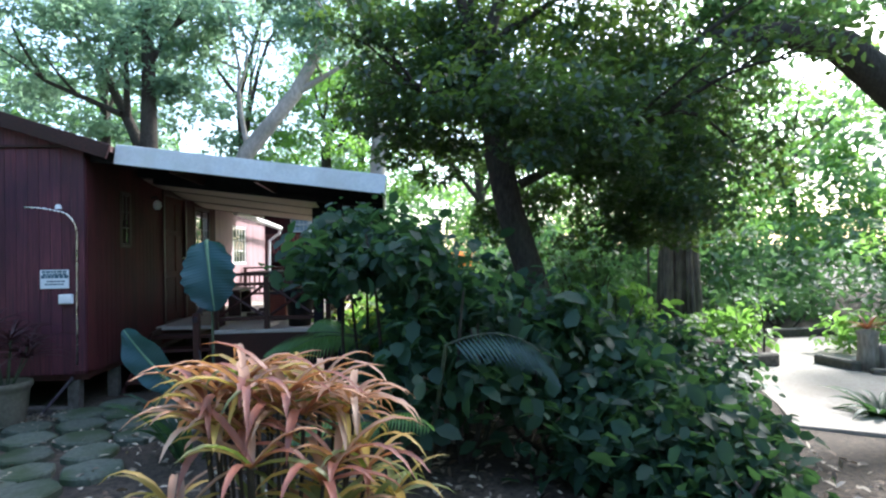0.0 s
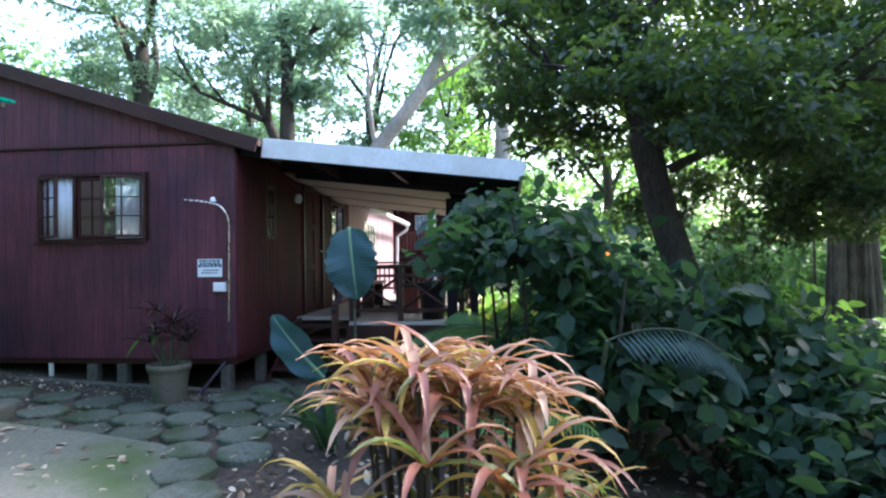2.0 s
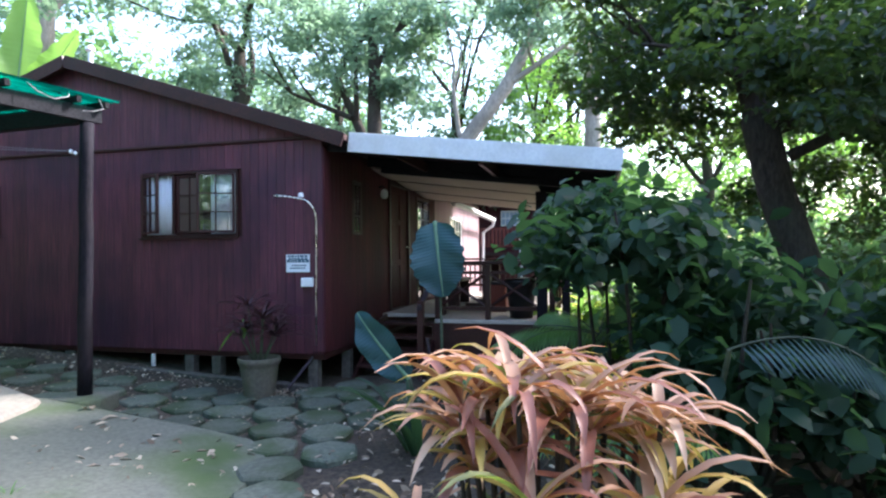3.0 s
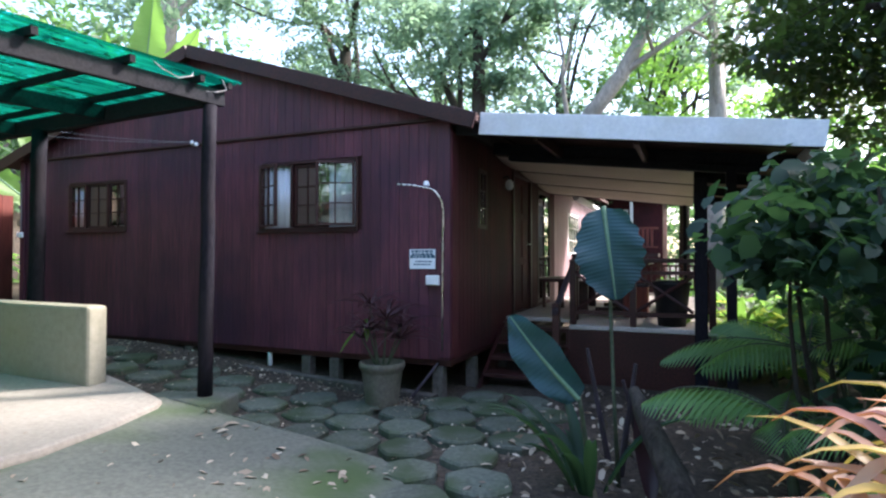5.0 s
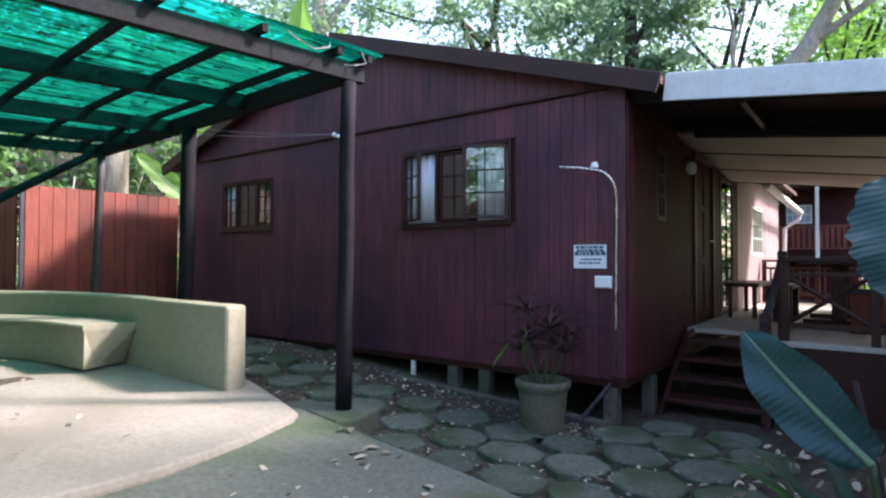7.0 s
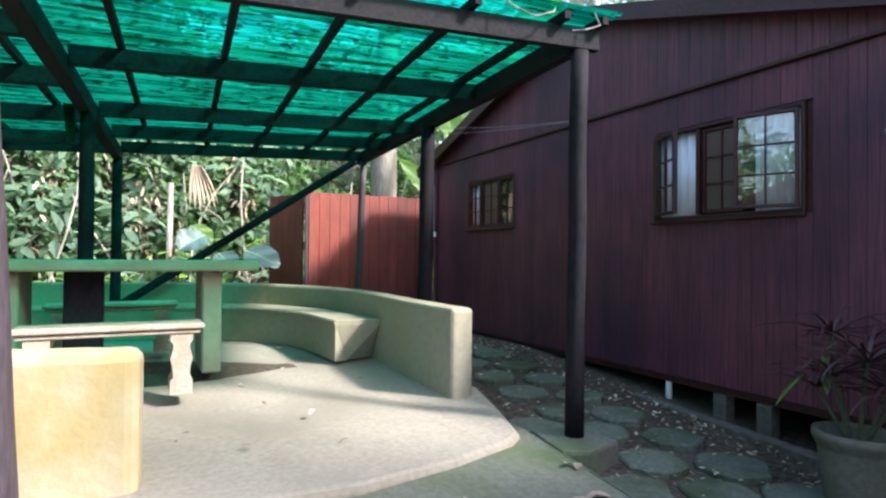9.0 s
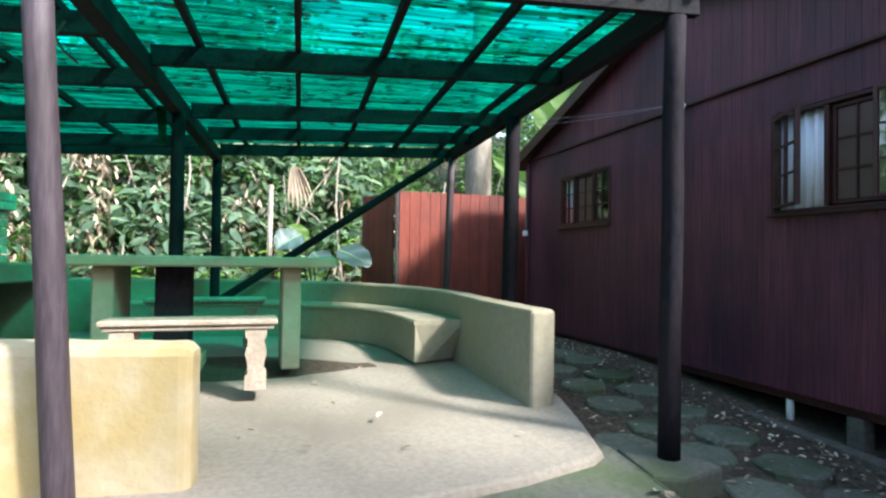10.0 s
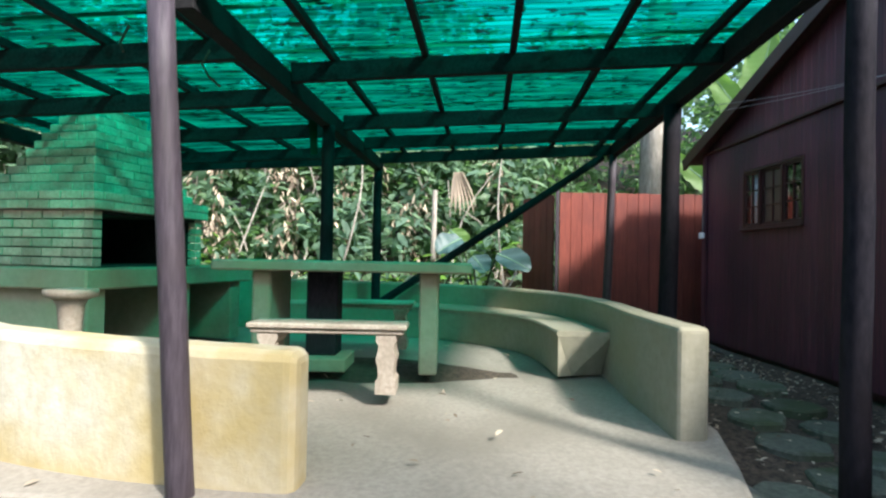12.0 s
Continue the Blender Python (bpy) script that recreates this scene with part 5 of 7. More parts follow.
# neighbouring cottage far behind
nb = thing("cottage", (-2.5, 21, 0), "red timber cottage with a balcony and white window", "house")
part("wall", boxes(((-7.0, 20.0, 0.0), (1.2, 20.2, 4.3)), ((1.0, 20.2, 0.0), (1.2, 25, 4.3))), M["cladding_side"], nb)
part("roof", boxes(((-7.4, 18.6, 4.0), (1.6, 25.5, 4.15)), bevel=0.02), M["roof_sheet"], nb)
w = part("window", boxes(((-0.95, 19.93, 2.78), (-0.15, 19.99, 3.46))), M["white_paint"], nb, "white window frame")
for i in range(4):
    for j in range(2):
        part("pane", boxes(((-0.91 + i * 0.185, 19.91, 2.83 + j * 0.31), (-0.75 + i * 0.185, 19.935, 3.1 + j * 0.31))), M["pane_blue"], w)
part("balcony_floor", boxes(((-5.0, 18.5, 1.45), (1.1, 20.0, 1.6))), M["trim_wood"], nb)
rail = part("balcony_rail", boxes(((-5.0, 18.5, 2.55), (1.1, 18.58, 2.64)), ((-5.0, 18.5, 1.82), (1.1, 18.56, 1.88))), M["red_fence"], nb)
for i in range(36):
    part("baluster", boxes(((-4.95 + i * 0.165, 18.51, 1.88), (-4.86 + i * 0.165, 18.55, 2.55))), M["red_fence"], rail)
for x in (-4.9, -2.4, 0.05):
    part("column", boxes(((x, 18.48, 0.0), (x + 0.11, 18.59, 4.0)), bevel=0.01), M["white_paint"], nb, "white post")

# pale cottage across the yard, seen mirrored in the panes
pc = thing("pale_cottage", (7, -17, -0.3), "pale plastered cottage with a pitched roof across the yard", "house")
part("wall", boxes(((2.0, -20.0, -0.5), (12.0, -15.0, 3.2))), M["white_paint"], pc)
bm = bmesh.new()
pr = [(1.6, 3.2), (12.4, 3.2), (7.0, 5.6)]
lo = [bm.verts.new((x, -20.4, z)) for x, z in pr]
hi = [bm.verts.new((x, -14.6, z)) for x, z in pr]
bm.faces.new(lo), bm.faces.new(list(reversed(hi)))
for i in range(3):
    bm.faces.new((lo[i], hi[i], hi[(i + 1) % 3], lo[(i + 1) % 3]))
bmesh.ops.recalc_face_normals(bm, faces=bm.faces)
part("roof", bm, M["roof_sheet"], pc)

# ---- plants ----
RNG = np.random.default_rng(7)


def limb_points(a, b, n=6, bend=0.25, rng=RNG):
    a, b = np.array(a, float), np.array(b, float)
    off = rng.normal(size=3) * bend
    return [tuple(a + (b - a) * u + off * math.sin(math.pi * u)) for u in np.linspace(0, 1, n)]


def grow(bm, base, tip, r0, r1, depth, tips, rng, spread=0.5):
    """A limb that forks; the ends of its twigs are gathered in tips."""
    pts = limb_points(base, tip, 6, 0.06 * np.linalg.norm(np.array(tip) - np.array(base)), rng)
    tube(bm, pts, list(np.linspace(r0, r1, 6)), 8 if depth > 1 else 5, 0.12, cap=False)
    if depth == 0:
        tips.append(pts[-1])
        tips.append(pts[3])
        return
    way = np.array(tip) - np.array(base)
    ln = np.linalg.norm(way)
    for k in range(3):
        d = way / ln + rng.normal(size=3) * spread
        d[2] = d[2] * 0.7 + 0.08
        d /= np.linalg.norm(d)
        start = pts[-1] if k < 2 else pts[3]
        grow(bm, start, tuple(np.array(start) + d * ln * rng.uniform(0.55, 0.8)), r1, r1 * 0.45, depth - 1, tips, rng, spread)


def tree(name, trunk, radii, limbs, clumps, per, leaf, material, bark, label, depth=2, aspect=0.5, extra=0.45, seed=1, droop=0.35, far=False):
    """A tree: trunk line, limbs (from, to, radius) that fork, leaves at the twigs and in uneven clumps."""
    rng = np.random.default_rng(seed)
    ob = thing(name, trunk[0], label, "tree")
    bm = tube(bmesh.new(), trunk, radii, 14, 0.14)
    part("trunk", bm, M[bark], ob, smooth=True)
    tips = []
    for a, b, r in limbs:
        bm = bmesh.new()
        grow(bm, a, b, r, r * 0.5, depth, tips, rng)
        part("limb", bm, M[bark], ob, smooth=True)
    pts = [blob(rng, clumps, per)] if len(clumps) else []
    if tips and extra:
        t = np.array(tips)
        k = max(4, int(per * extra))
        pts.append((t[:, None, :] + rng.normal(size=(len(t), k, 3)) * np.array((0.38, 0.38, 0.25)) * (leaf * 4.2)).reshape(-1, 3))
    pts = np.concatenate(pts)
    v, f = leaves(rng, pts, leaf, aspect, droop, far=far)
    arrays("crown", v, f, M[material], ob)
    return ob


def crown_clumps(rng, cx, cy, cz, rx, ry, rz, n, size):
    d = rng.normal(size=(n, 3))
    d /= np.linalg.norm(d, axis=1)[:, None]
    r = 0.25 + 0.75 * rng.random(n) ** 0.5
    c = d * r[:, None] * np.array((rx, ry, rz)) + np.array((cx, cy, cz))
    s = size * (0.6 + 0.8 * rng.random(n))
    return [(x, y, z, k * 1.2, k * 1.2, k * 0.6) for (x, y, z), k in zip(c, s)]


# the dark tree beside the veranda
rng = np.random.default_rng(3)
cl = crown_clumps(rng, 6.1, 2.6, 4.1, 2.9, 2.0, 1.5, 56, 0.5)
cl += crown_clumps(rng, 6.0, 2.3, 5.7, 2.9, 2.2, 1.3, 46, 0.5)
cl += crown_clumps(rng, 6.9, 2.7, 2.2, 2.4, 1.2, 0.6, 30, 0.42)
cl += crown_clumps(rng, 7.6, 1.6, 2.7, 1.5, 1.6, 0.7, 24, 0.42)
cl += crown_clumps(rng, 3.9, 1.7, 3.6, 1.1, 1.2, 0.8, 14, 0.42)
cl += crown_clumps(rng, 4.2, 1.9, 4.7, 1.2, 1.0, 0.9, 24, 0.42)
cl += crown_clumps(rng, 8.2, 2.8, 4.8, 1.5, 1.2, 1.5, 26, 0.45)
cl += crown_clumps(rng, 5.6, 0.2, 3.2, 1.7, 1.0, 0.7, 30, 0.38)
tree("shade_tree", [(5.7, 1.4, -0.35), (5.58, 1.4, 0.4), (5.42, 1.4, 1.2), (5.1, 1.4, 2.2), (4.9, 1.38, 3.1)], [0.28, 0.23, 0.205, 0.195, 0.19],
     [((4.9, 1.38, 3.0), (4.4, 1.3, 5.3), 0.13), ((4.92, 1.38, 3.0), (5.05, 1.6, 5.4), 0.16), ((4.95, 1.38, 2.9), (7.4, 1.9, 4.3), 0.11), ((5.2, 1.3, 2.6), (6.9, 0.3, 3.4), 0.07), ((4.9, 1.3, 3.4), (3.8, 1.0, 3.8), 0.07)],
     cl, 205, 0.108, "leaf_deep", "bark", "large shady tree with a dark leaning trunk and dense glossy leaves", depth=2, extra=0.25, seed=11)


# trees behind the house and round the garden
def simple_tree(x, y, h, spread, label, material, bark, seed, leaf=0.22, per=150, r=0.2, low=0.35, lean=(0, 0), n=26, extra=0.3, size=0.85):
    rng = np.random.default_rng(seed)
    z0 = g(x, y) - 0.2
    top = (x + lean[0], y + lean[1], z0 + h * 0.62)
    trunk = [(x, y, z0), (x + lean[0] * 0.3, y + lean[1] * 0.3, z0 + h * 0.25), (x + lean[0] * 0.7 + 0.1, y + lean[1] * 0.7, z0 + h * 0.45), top]
    limbs = []
    for k in range(4):
        a = rng.uniform(0, 6.28)
        limbs.append((trunk[2] if k < 2 else top, (top[0] + spread * 0.6 * math.cos(a), top[1] + spread * 0.6 * math.sin(a), z0 + h * rng.uniform(0.7, 0.92)), r * 0.5))
    cl = crown_clumps(rng, x + lean[0], y + lean[1], z0 + h * (0.5 + low / 2), spread, spread, h * (0.5 - low / 2), int(n * 1.2), size)
    return tree("tree", trunk, [r * 1.25, r, r * 0.9, r * 0.7], limbs, cl, int(per * 1.5), leaf, material, bark, label, depth=1, extra=extra, seed=seed, far=True)


rng = np.random.default_rng(21)
cl = crown_clumps(rng, -5.6, 13.0, 9.2, 2.6, 2.0, 2.2, 30, 0.8) + crown_clumps(rng, -3.0, 13.2, 9.6, 1.5, 1.4, 1.5, 18, 0.6) + crown_clumps(rng, -3.0, 13.0, 7.2, 0.9, 0.8, 0.5, 6, 0.45)
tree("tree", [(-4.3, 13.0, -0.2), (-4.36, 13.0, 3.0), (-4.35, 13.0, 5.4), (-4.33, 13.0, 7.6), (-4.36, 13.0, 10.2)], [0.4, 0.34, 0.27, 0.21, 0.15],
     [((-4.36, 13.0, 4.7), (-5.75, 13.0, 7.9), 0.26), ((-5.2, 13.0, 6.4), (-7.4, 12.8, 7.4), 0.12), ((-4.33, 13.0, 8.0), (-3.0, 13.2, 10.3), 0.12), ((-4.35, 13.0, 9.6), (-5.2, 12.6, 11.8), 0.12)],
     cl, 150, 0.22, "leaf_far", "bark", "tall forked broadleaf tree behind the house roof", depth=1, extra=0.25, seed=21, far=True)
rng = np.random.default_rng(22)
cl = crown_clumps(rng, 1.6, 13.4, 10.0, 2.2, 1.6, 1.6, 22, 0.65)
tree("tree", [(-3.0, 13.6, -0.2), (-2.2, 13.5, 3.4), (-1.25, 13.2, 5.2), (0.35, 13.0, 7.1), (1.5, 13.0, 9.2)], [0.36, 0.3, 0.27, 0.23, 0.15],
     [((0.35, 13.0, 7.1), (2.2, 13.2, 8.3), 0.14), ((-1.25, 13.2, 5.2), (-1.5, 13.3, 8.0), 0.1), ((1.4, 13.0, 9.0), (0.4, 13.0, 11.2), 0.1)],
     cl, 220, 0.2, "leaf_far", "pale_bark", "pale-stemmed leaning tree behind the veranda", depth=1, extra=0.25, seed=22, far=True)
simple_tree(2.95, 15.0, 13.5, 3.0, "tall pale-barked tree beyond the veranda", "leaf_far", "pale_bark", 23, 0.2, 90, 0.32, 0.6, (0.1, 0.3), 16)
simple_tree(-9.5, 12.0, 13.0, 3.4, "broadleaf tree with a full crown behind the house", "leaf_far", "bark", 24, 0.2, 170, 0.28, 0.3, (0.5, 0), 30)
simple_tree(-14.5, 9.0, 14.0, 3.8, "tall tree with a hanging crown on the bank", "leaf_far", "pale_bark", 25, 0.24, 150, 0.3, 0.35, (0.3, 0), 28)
simple_tree(-11.2, 0.75, 12.0, 2.6, "tall pale trunk rising behind the red fence", "leaf_mid", "pale_bark", 26, 0.22, 120, 0.27, 0.5, (0.0, 0.1), 20)
simple_tree(-15.5, -6.0, 11.0, 3.6, "broadleaf tree on the wooded bank", "leaf_mid", "bark", 27, 0.24, 130, 0.25, 0.25, (0.3, 0), 26)
simple_tree(0.5, 21.0, 11.0, 3.6, "sunlit tree in the distance", "leaf_bright", "bark", 28, 0.26, 120, 0.25, 0.2, (0, 0), 26)
simple_tree(7.5, 19.0, 10.0, 3.4, "sunlit tree beyond the cottages", "leaf_bright", "bark", 29, 0.26, 110, 0.25, 0.15, (0, 0), 24)
fig = simple_tree(9.6, 5.3, 7.0, 2.4, "massive grey-brown buttressed fig trunk with hanging roots", "leaf_mid", "fig_bark", 30, 0.17, 150, 0.3, 0.4, (0.1, 0.2), 22)
rng = np.random.default_rng(301)
for k in range(15):
    a = k * 0.42 + rng.uniform(-0.1, 0.1)
    r0, r1 = rng.uniform(0.42, 0.6), rng.uniform(0.24, 0.32)
    if k % 4 == 3:
        r0 = r1 = rng.uniform(0.45, 0.62)
    w = rng.uniform(0.05, 0.12) if k % 4 != 3 else 0.025
    line = [(9.6 + (r0 + (r1 - r0) * u ** 0.5) * math.cos(a) + 0.05 * u, 5.3 + (r0 + (r1 - r0) * u ** 0.5) * math.sin(a) + 0.1 * u, -0.8 + 4.2 * u) for u in np.linspace(0, 1, 7)]
    part("aerial_root" if k % 4 == 3 else "buttress", tube(bmesh.new(), line, [w * 1.4, w * 1.1, w, w, w * 0.9, w * 0.9, w * 0.8], 8, 0.15), M["fig_bark"], fig, smooth=True)
simple_tree(17.5, 4.6, 8.0, 2.4, "feathery sunlit tree beside the garden path", "leaf_bright", "bark", 31, 0.2, 170, 0.1, 0.15, (-0.3, 0.2), 30)
simple_tree(19.5, 15.0, 9.5, 3.4, "bright green tree at the garden edge", "leaf_bright", "bark", 32, 0.24, 130, 0.14, 0.15, (0, 0), 28)
simple_tree(12.0, 12.5, 9.0, 3.2, "bright green tree at the garden edge", "leaf_bright", "bark", 33, 0.24, 130, 0.14, 0.1, (0, 0), 28)

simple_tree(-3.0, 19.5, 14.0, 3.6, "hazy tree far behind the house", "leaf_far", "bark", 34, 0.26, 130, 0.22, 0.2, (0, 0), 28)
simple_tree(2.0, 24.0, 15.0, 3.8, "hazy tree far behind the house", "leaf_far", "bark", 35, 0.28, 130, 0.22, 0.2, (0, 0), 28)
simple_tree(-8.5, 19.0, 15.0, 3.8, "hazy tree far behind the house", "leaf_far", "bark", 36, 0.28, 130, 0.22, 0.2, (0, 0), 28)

# tall unseen trees behind the walker, added to shut in and shade the yard
for i, (x, y, h) in enumerate(((12.5, -5.5, 9.0), (10.5, -10.5, 10.0), (14.5, -12.5, 11.0), (-1.0, -13.5, 9.0), (-6.5, -13.0, 9.5), (-11.0, -11.5, 10.0), (16.5, -1.5, 9.5))):
    simple_tree(x, y, h, 3.0, "added broad leafy tree out of view, shading the yard", "leaf_mid", "bark", 130 + i, 0.26, 110, 0.22, 0.15, (0, 0), 28)

# heavy limb reaching over the path
bm = tube(bmesh.new(), [(14.2, 0.6, -0.6), (13.2, 0.7, 1.6), (11.9, 0.9, 3.0), (10.7, 1.0, 3.95), (9.9, 1.0, 4.55), (9.2, 1.1, 4.75), (8.2, 1.4, 4.8)], [0.42, 0.36, 0.3, 0.26, 0.24, 0.2, 0.1], 14, 0.08)
big = thing("leaning_tree", (14.2, 0.6, -0.6), "dark tree with a heavy limb arching over the path", "tree")
part("trunk", bm, M["bark"], big, smooth=True)
rng = np.random.default_rng(71)
v, f = leaves(rng, blob(rng, crown_clumps(rng, 10.6, 2.0, 5.9, 2.6, 1.8, 0.7, 26, 0.5), 120), 0.16, 0.5)
arrays("crown", v, f, M["leaf_mid"], big)
# second crown above the view, added to keep sun off the cordylines
v, f = leaves(rng, blob(rng, crown_clumps(rng, 10.2, 1.6, 8.0, 2.4, 1.9, 1.0, 44, 0.55), 130), 0.18, 0.5, far=True)
arrays("crown", v, f, M["leaf_mid"], big)

# distant woods that close the place
rng = np.random.default_rng(5)
cl = []
for a in np.linspace(0, 2 * math.pi, 90, endpoint=False):
    r = rng.uniform(26, 36)
    top = rng.uniform(5, 9.5)
    base_z = 5.0 if math.cos(a) < -0.3 else 0.0
    x, y = r * math.cos(a), r * math.sin(a)
    for z in np.arange(0.8, top, 1.5):
        cl.append((x + rng.normal() * 1.2, y + rng.normal() * 1.2, z + base_z, 2.4, 2.4, 1.4))
v, f = leaves(rng, blob(rng, cl, 260, 0.5), 0.42, 0.55, far=True)
tagged(arrays("far_woods", v, f, M["leaf_mid"]), "distant sunlit woods all round the garden", "woods", kind="stuff")

rng = np.random.default_rng(51)
cl = []
for k in range(190):
    a, r = radians(rng.uniform(8, 118)), rng.uniform(15, 24)
    x, y = 3 + r * math.cos(a), -5 + r * math.sin(a)
    if x > 3.5 and (y > 8.2 or x > 17.2):
        h = rng.uniform(0.3, 2.6)
        cl.append((x, y, h - 0.4, 1.1, 1.1, 0.8))
v, f = leaves(rng, blob(rng, cl, 130, 0.45), 0.3, 0.4, 0.3)
tagged(arrays("garden_undergrowth", v, f, M["leaf_mid"]), "belt of green undergrowth closing the far garden", "undergrowth", kind="stuff")


def strap(bm, base, way, ln, width, droop, n=6, fold=0.25, twist=0.0):
    """An arching strap leaf, folded along its middle."""
    p = Vector(base)
    d = Vector(way).normalized()
    side = d.cross(Vector((0, 0, 1)))
    side = side.normalized() if side.length > 0.05 else Vector((1, 0, 0))
    rows = []
    for i in range(n + 1):
        u = i / n
        w = width * (0.55 + 0.9 * u if u < 0.35 else (1 - ((u - 0.35) / 0.65) ** 2) * 0.865 + 0.02)
        nor = side.cross(d).normalized()
        rows.append((bm.verts.new(p - side * w / 2 + nor * w * fold), bm.verts.new(p), bm.verts.new(p + side * w / 2 + nor * w * fold)))
        p = p + d * ln / n
        d = (d + Vector((0, 0, -droop / n * (0.5 + 1.3 * u)))).normalized()
    for a, b in zip(rows, rows[1:]):
        bm.faces.new((a[0], a[1], b[1], b[0]))
        bm.faces.new((a[1], a[2], b[2], b[1]))


# overgrown bank behind the patio
rng = np.random.default_rng(6)
cl = []
for k in range(450):
    y = rng.uniform(-14.5, -1.0)
    z = rng.uniform(0.3, 5.6)
    x = -9.3 - 0.42 * z - rng.random() * 0.9
    s = rng.uniform(0.28, 0.6)
    cl.append((x, y, z + 0.2, s * 0.8, s, s * 0.8))
for k in range(150):
    z = rng.uniform(1.2, 5.5)
    s = rng.uniform(0.4, 0.8)
    cl.append((rng.uniform(-15.0, -11.8), rng.uniform(-2.5, 7.0), z + 1.0, s, s, s * 0.7))
v, f = leaves(rng, blob(rng, cl, 75, 0.4), 0.2, 0.5, 0.5)
tagged(arrays("bank_foliage", v, f, M["leaf_mid"]), "dense overgrown bank of broad green leaves and creepers", "hedge", kind="stuff")
cl = [(-9.2 - rng.random() * 0.8, rng.uniform(-13, 1.5), rng.uniform(0.4, 1.6), 0.45, 0.5, 0.35) for k in range(40)]
v, f = leaves(rng, blob(rng, cl, 60, 0.4), 0.2, 0.42, 0.1)
tagged(arrays("bank_undergrowth", v, f, M["leaf_bright"]), "lighter green undergrowth at the foot of the bank", "undergrowth", kind="stuff")
v, f = leaves(rng, blob(rng, [(-9.0 - 0.42 * z - 0.3 * rng.random(), y, z + 0.3, 0.3, 0.45, 0.35) for y, z in zip(rng.uniform(-13, -1.5, 120), rng.uniform(0.4, 4.5, 120))], 26, 0.3), 0.3, 0.38, 0.3)
tagged(arrays("bank_broadleaves", v, f, M["leaf_far"]), "long pale green leaves standing out on the bank", "foliage", kind="stuff")
deadl = thing("dead_palm_leaf", (-9.6, -3.3, 2.9), "withered brown leaf hanging on the bank", "leaf")
for k in range(7):
    bm = bmesh.new()
    strap(bm, (-9.6, -3.42 + 0.02 * k, 3.0), (0.15, 0.05 * (k - 1), -0.5), 0.75 + 0.05 * (k % 3), 0.08, 0.7, 6, 0.2)
    part("leaf_strip", bm, M["dead_leaf"], deadl, smooth=True)
tagged(part("stake", tube(bmesh.new(), [(-9.5, -3.8, 0.4), (-9.5, -3.78, 2.65)], [0.05, 0.045], 8), M["pale_bark"]), "pale upright stake on the bank", "stake")
v, f = leaves(rng, blob(rng, [(-9.0 - 0.42 * z - 0.2 * rng.random(), y, z + 0.2, 0.16, 0.2, 0.5) for y, z in zip(rng.uniform(-13, -1.5, 60), rng.uniform(0.5, 3.4, 60))], 30, 0.3), 0.2, 0.22, 1.4)
tagged(arrays("bank_dead_foliage", v, f, M["dead_leaf"]), "dry brown creeper leaves hanging on the bank", "dead foliage", kind="stuff")
bm = bmesh.new()
for k in range(70):
    y, x = rng.uniform(-12, 1), rng.uniform(-10.4, -9.1)
    h = rng.uniform(1.2, 3.6)
    tube(bm, limb_points((x, y, 0.2), (x - 0.5, y + rng.normal() * 0.7, 0.3 + h), 6, 0.3, rng), [0.02, 0.018, 0.016, 0.014, 0.012, 0.01], 5, cap=False)
tagged(part("bank_stems", bm, M["pale_bark"]), "pale bare stems and creepers on the bank", "stems", kind="stuff")


def rosette(into, at, n, ln, width, rng, up=0.5, droop=1.6, tint=None):
    """Arching leaves round a point, into one bmesh, or each a part of its own when a tint is given."""
    for k in range(n):
        a = 2.4 * k + rng.uniform(-0.3, 0.3)
        e = up * (0.3 + 1.1 * k / n)
        bm = bmesh.new() if tint else into
        strap(bm, at, (math.cos(a), math.sin(a), e), ln * rng.uniform(0.55, 1.3), width * rng.uniform(0.8, 1.2), droop * rng.uniform(0.6, 1.3))
        if tint:
            part("leaf", bm, tint[k * k % len(tint)] if isinstance(tint, list) else tint, into, smooth=True)


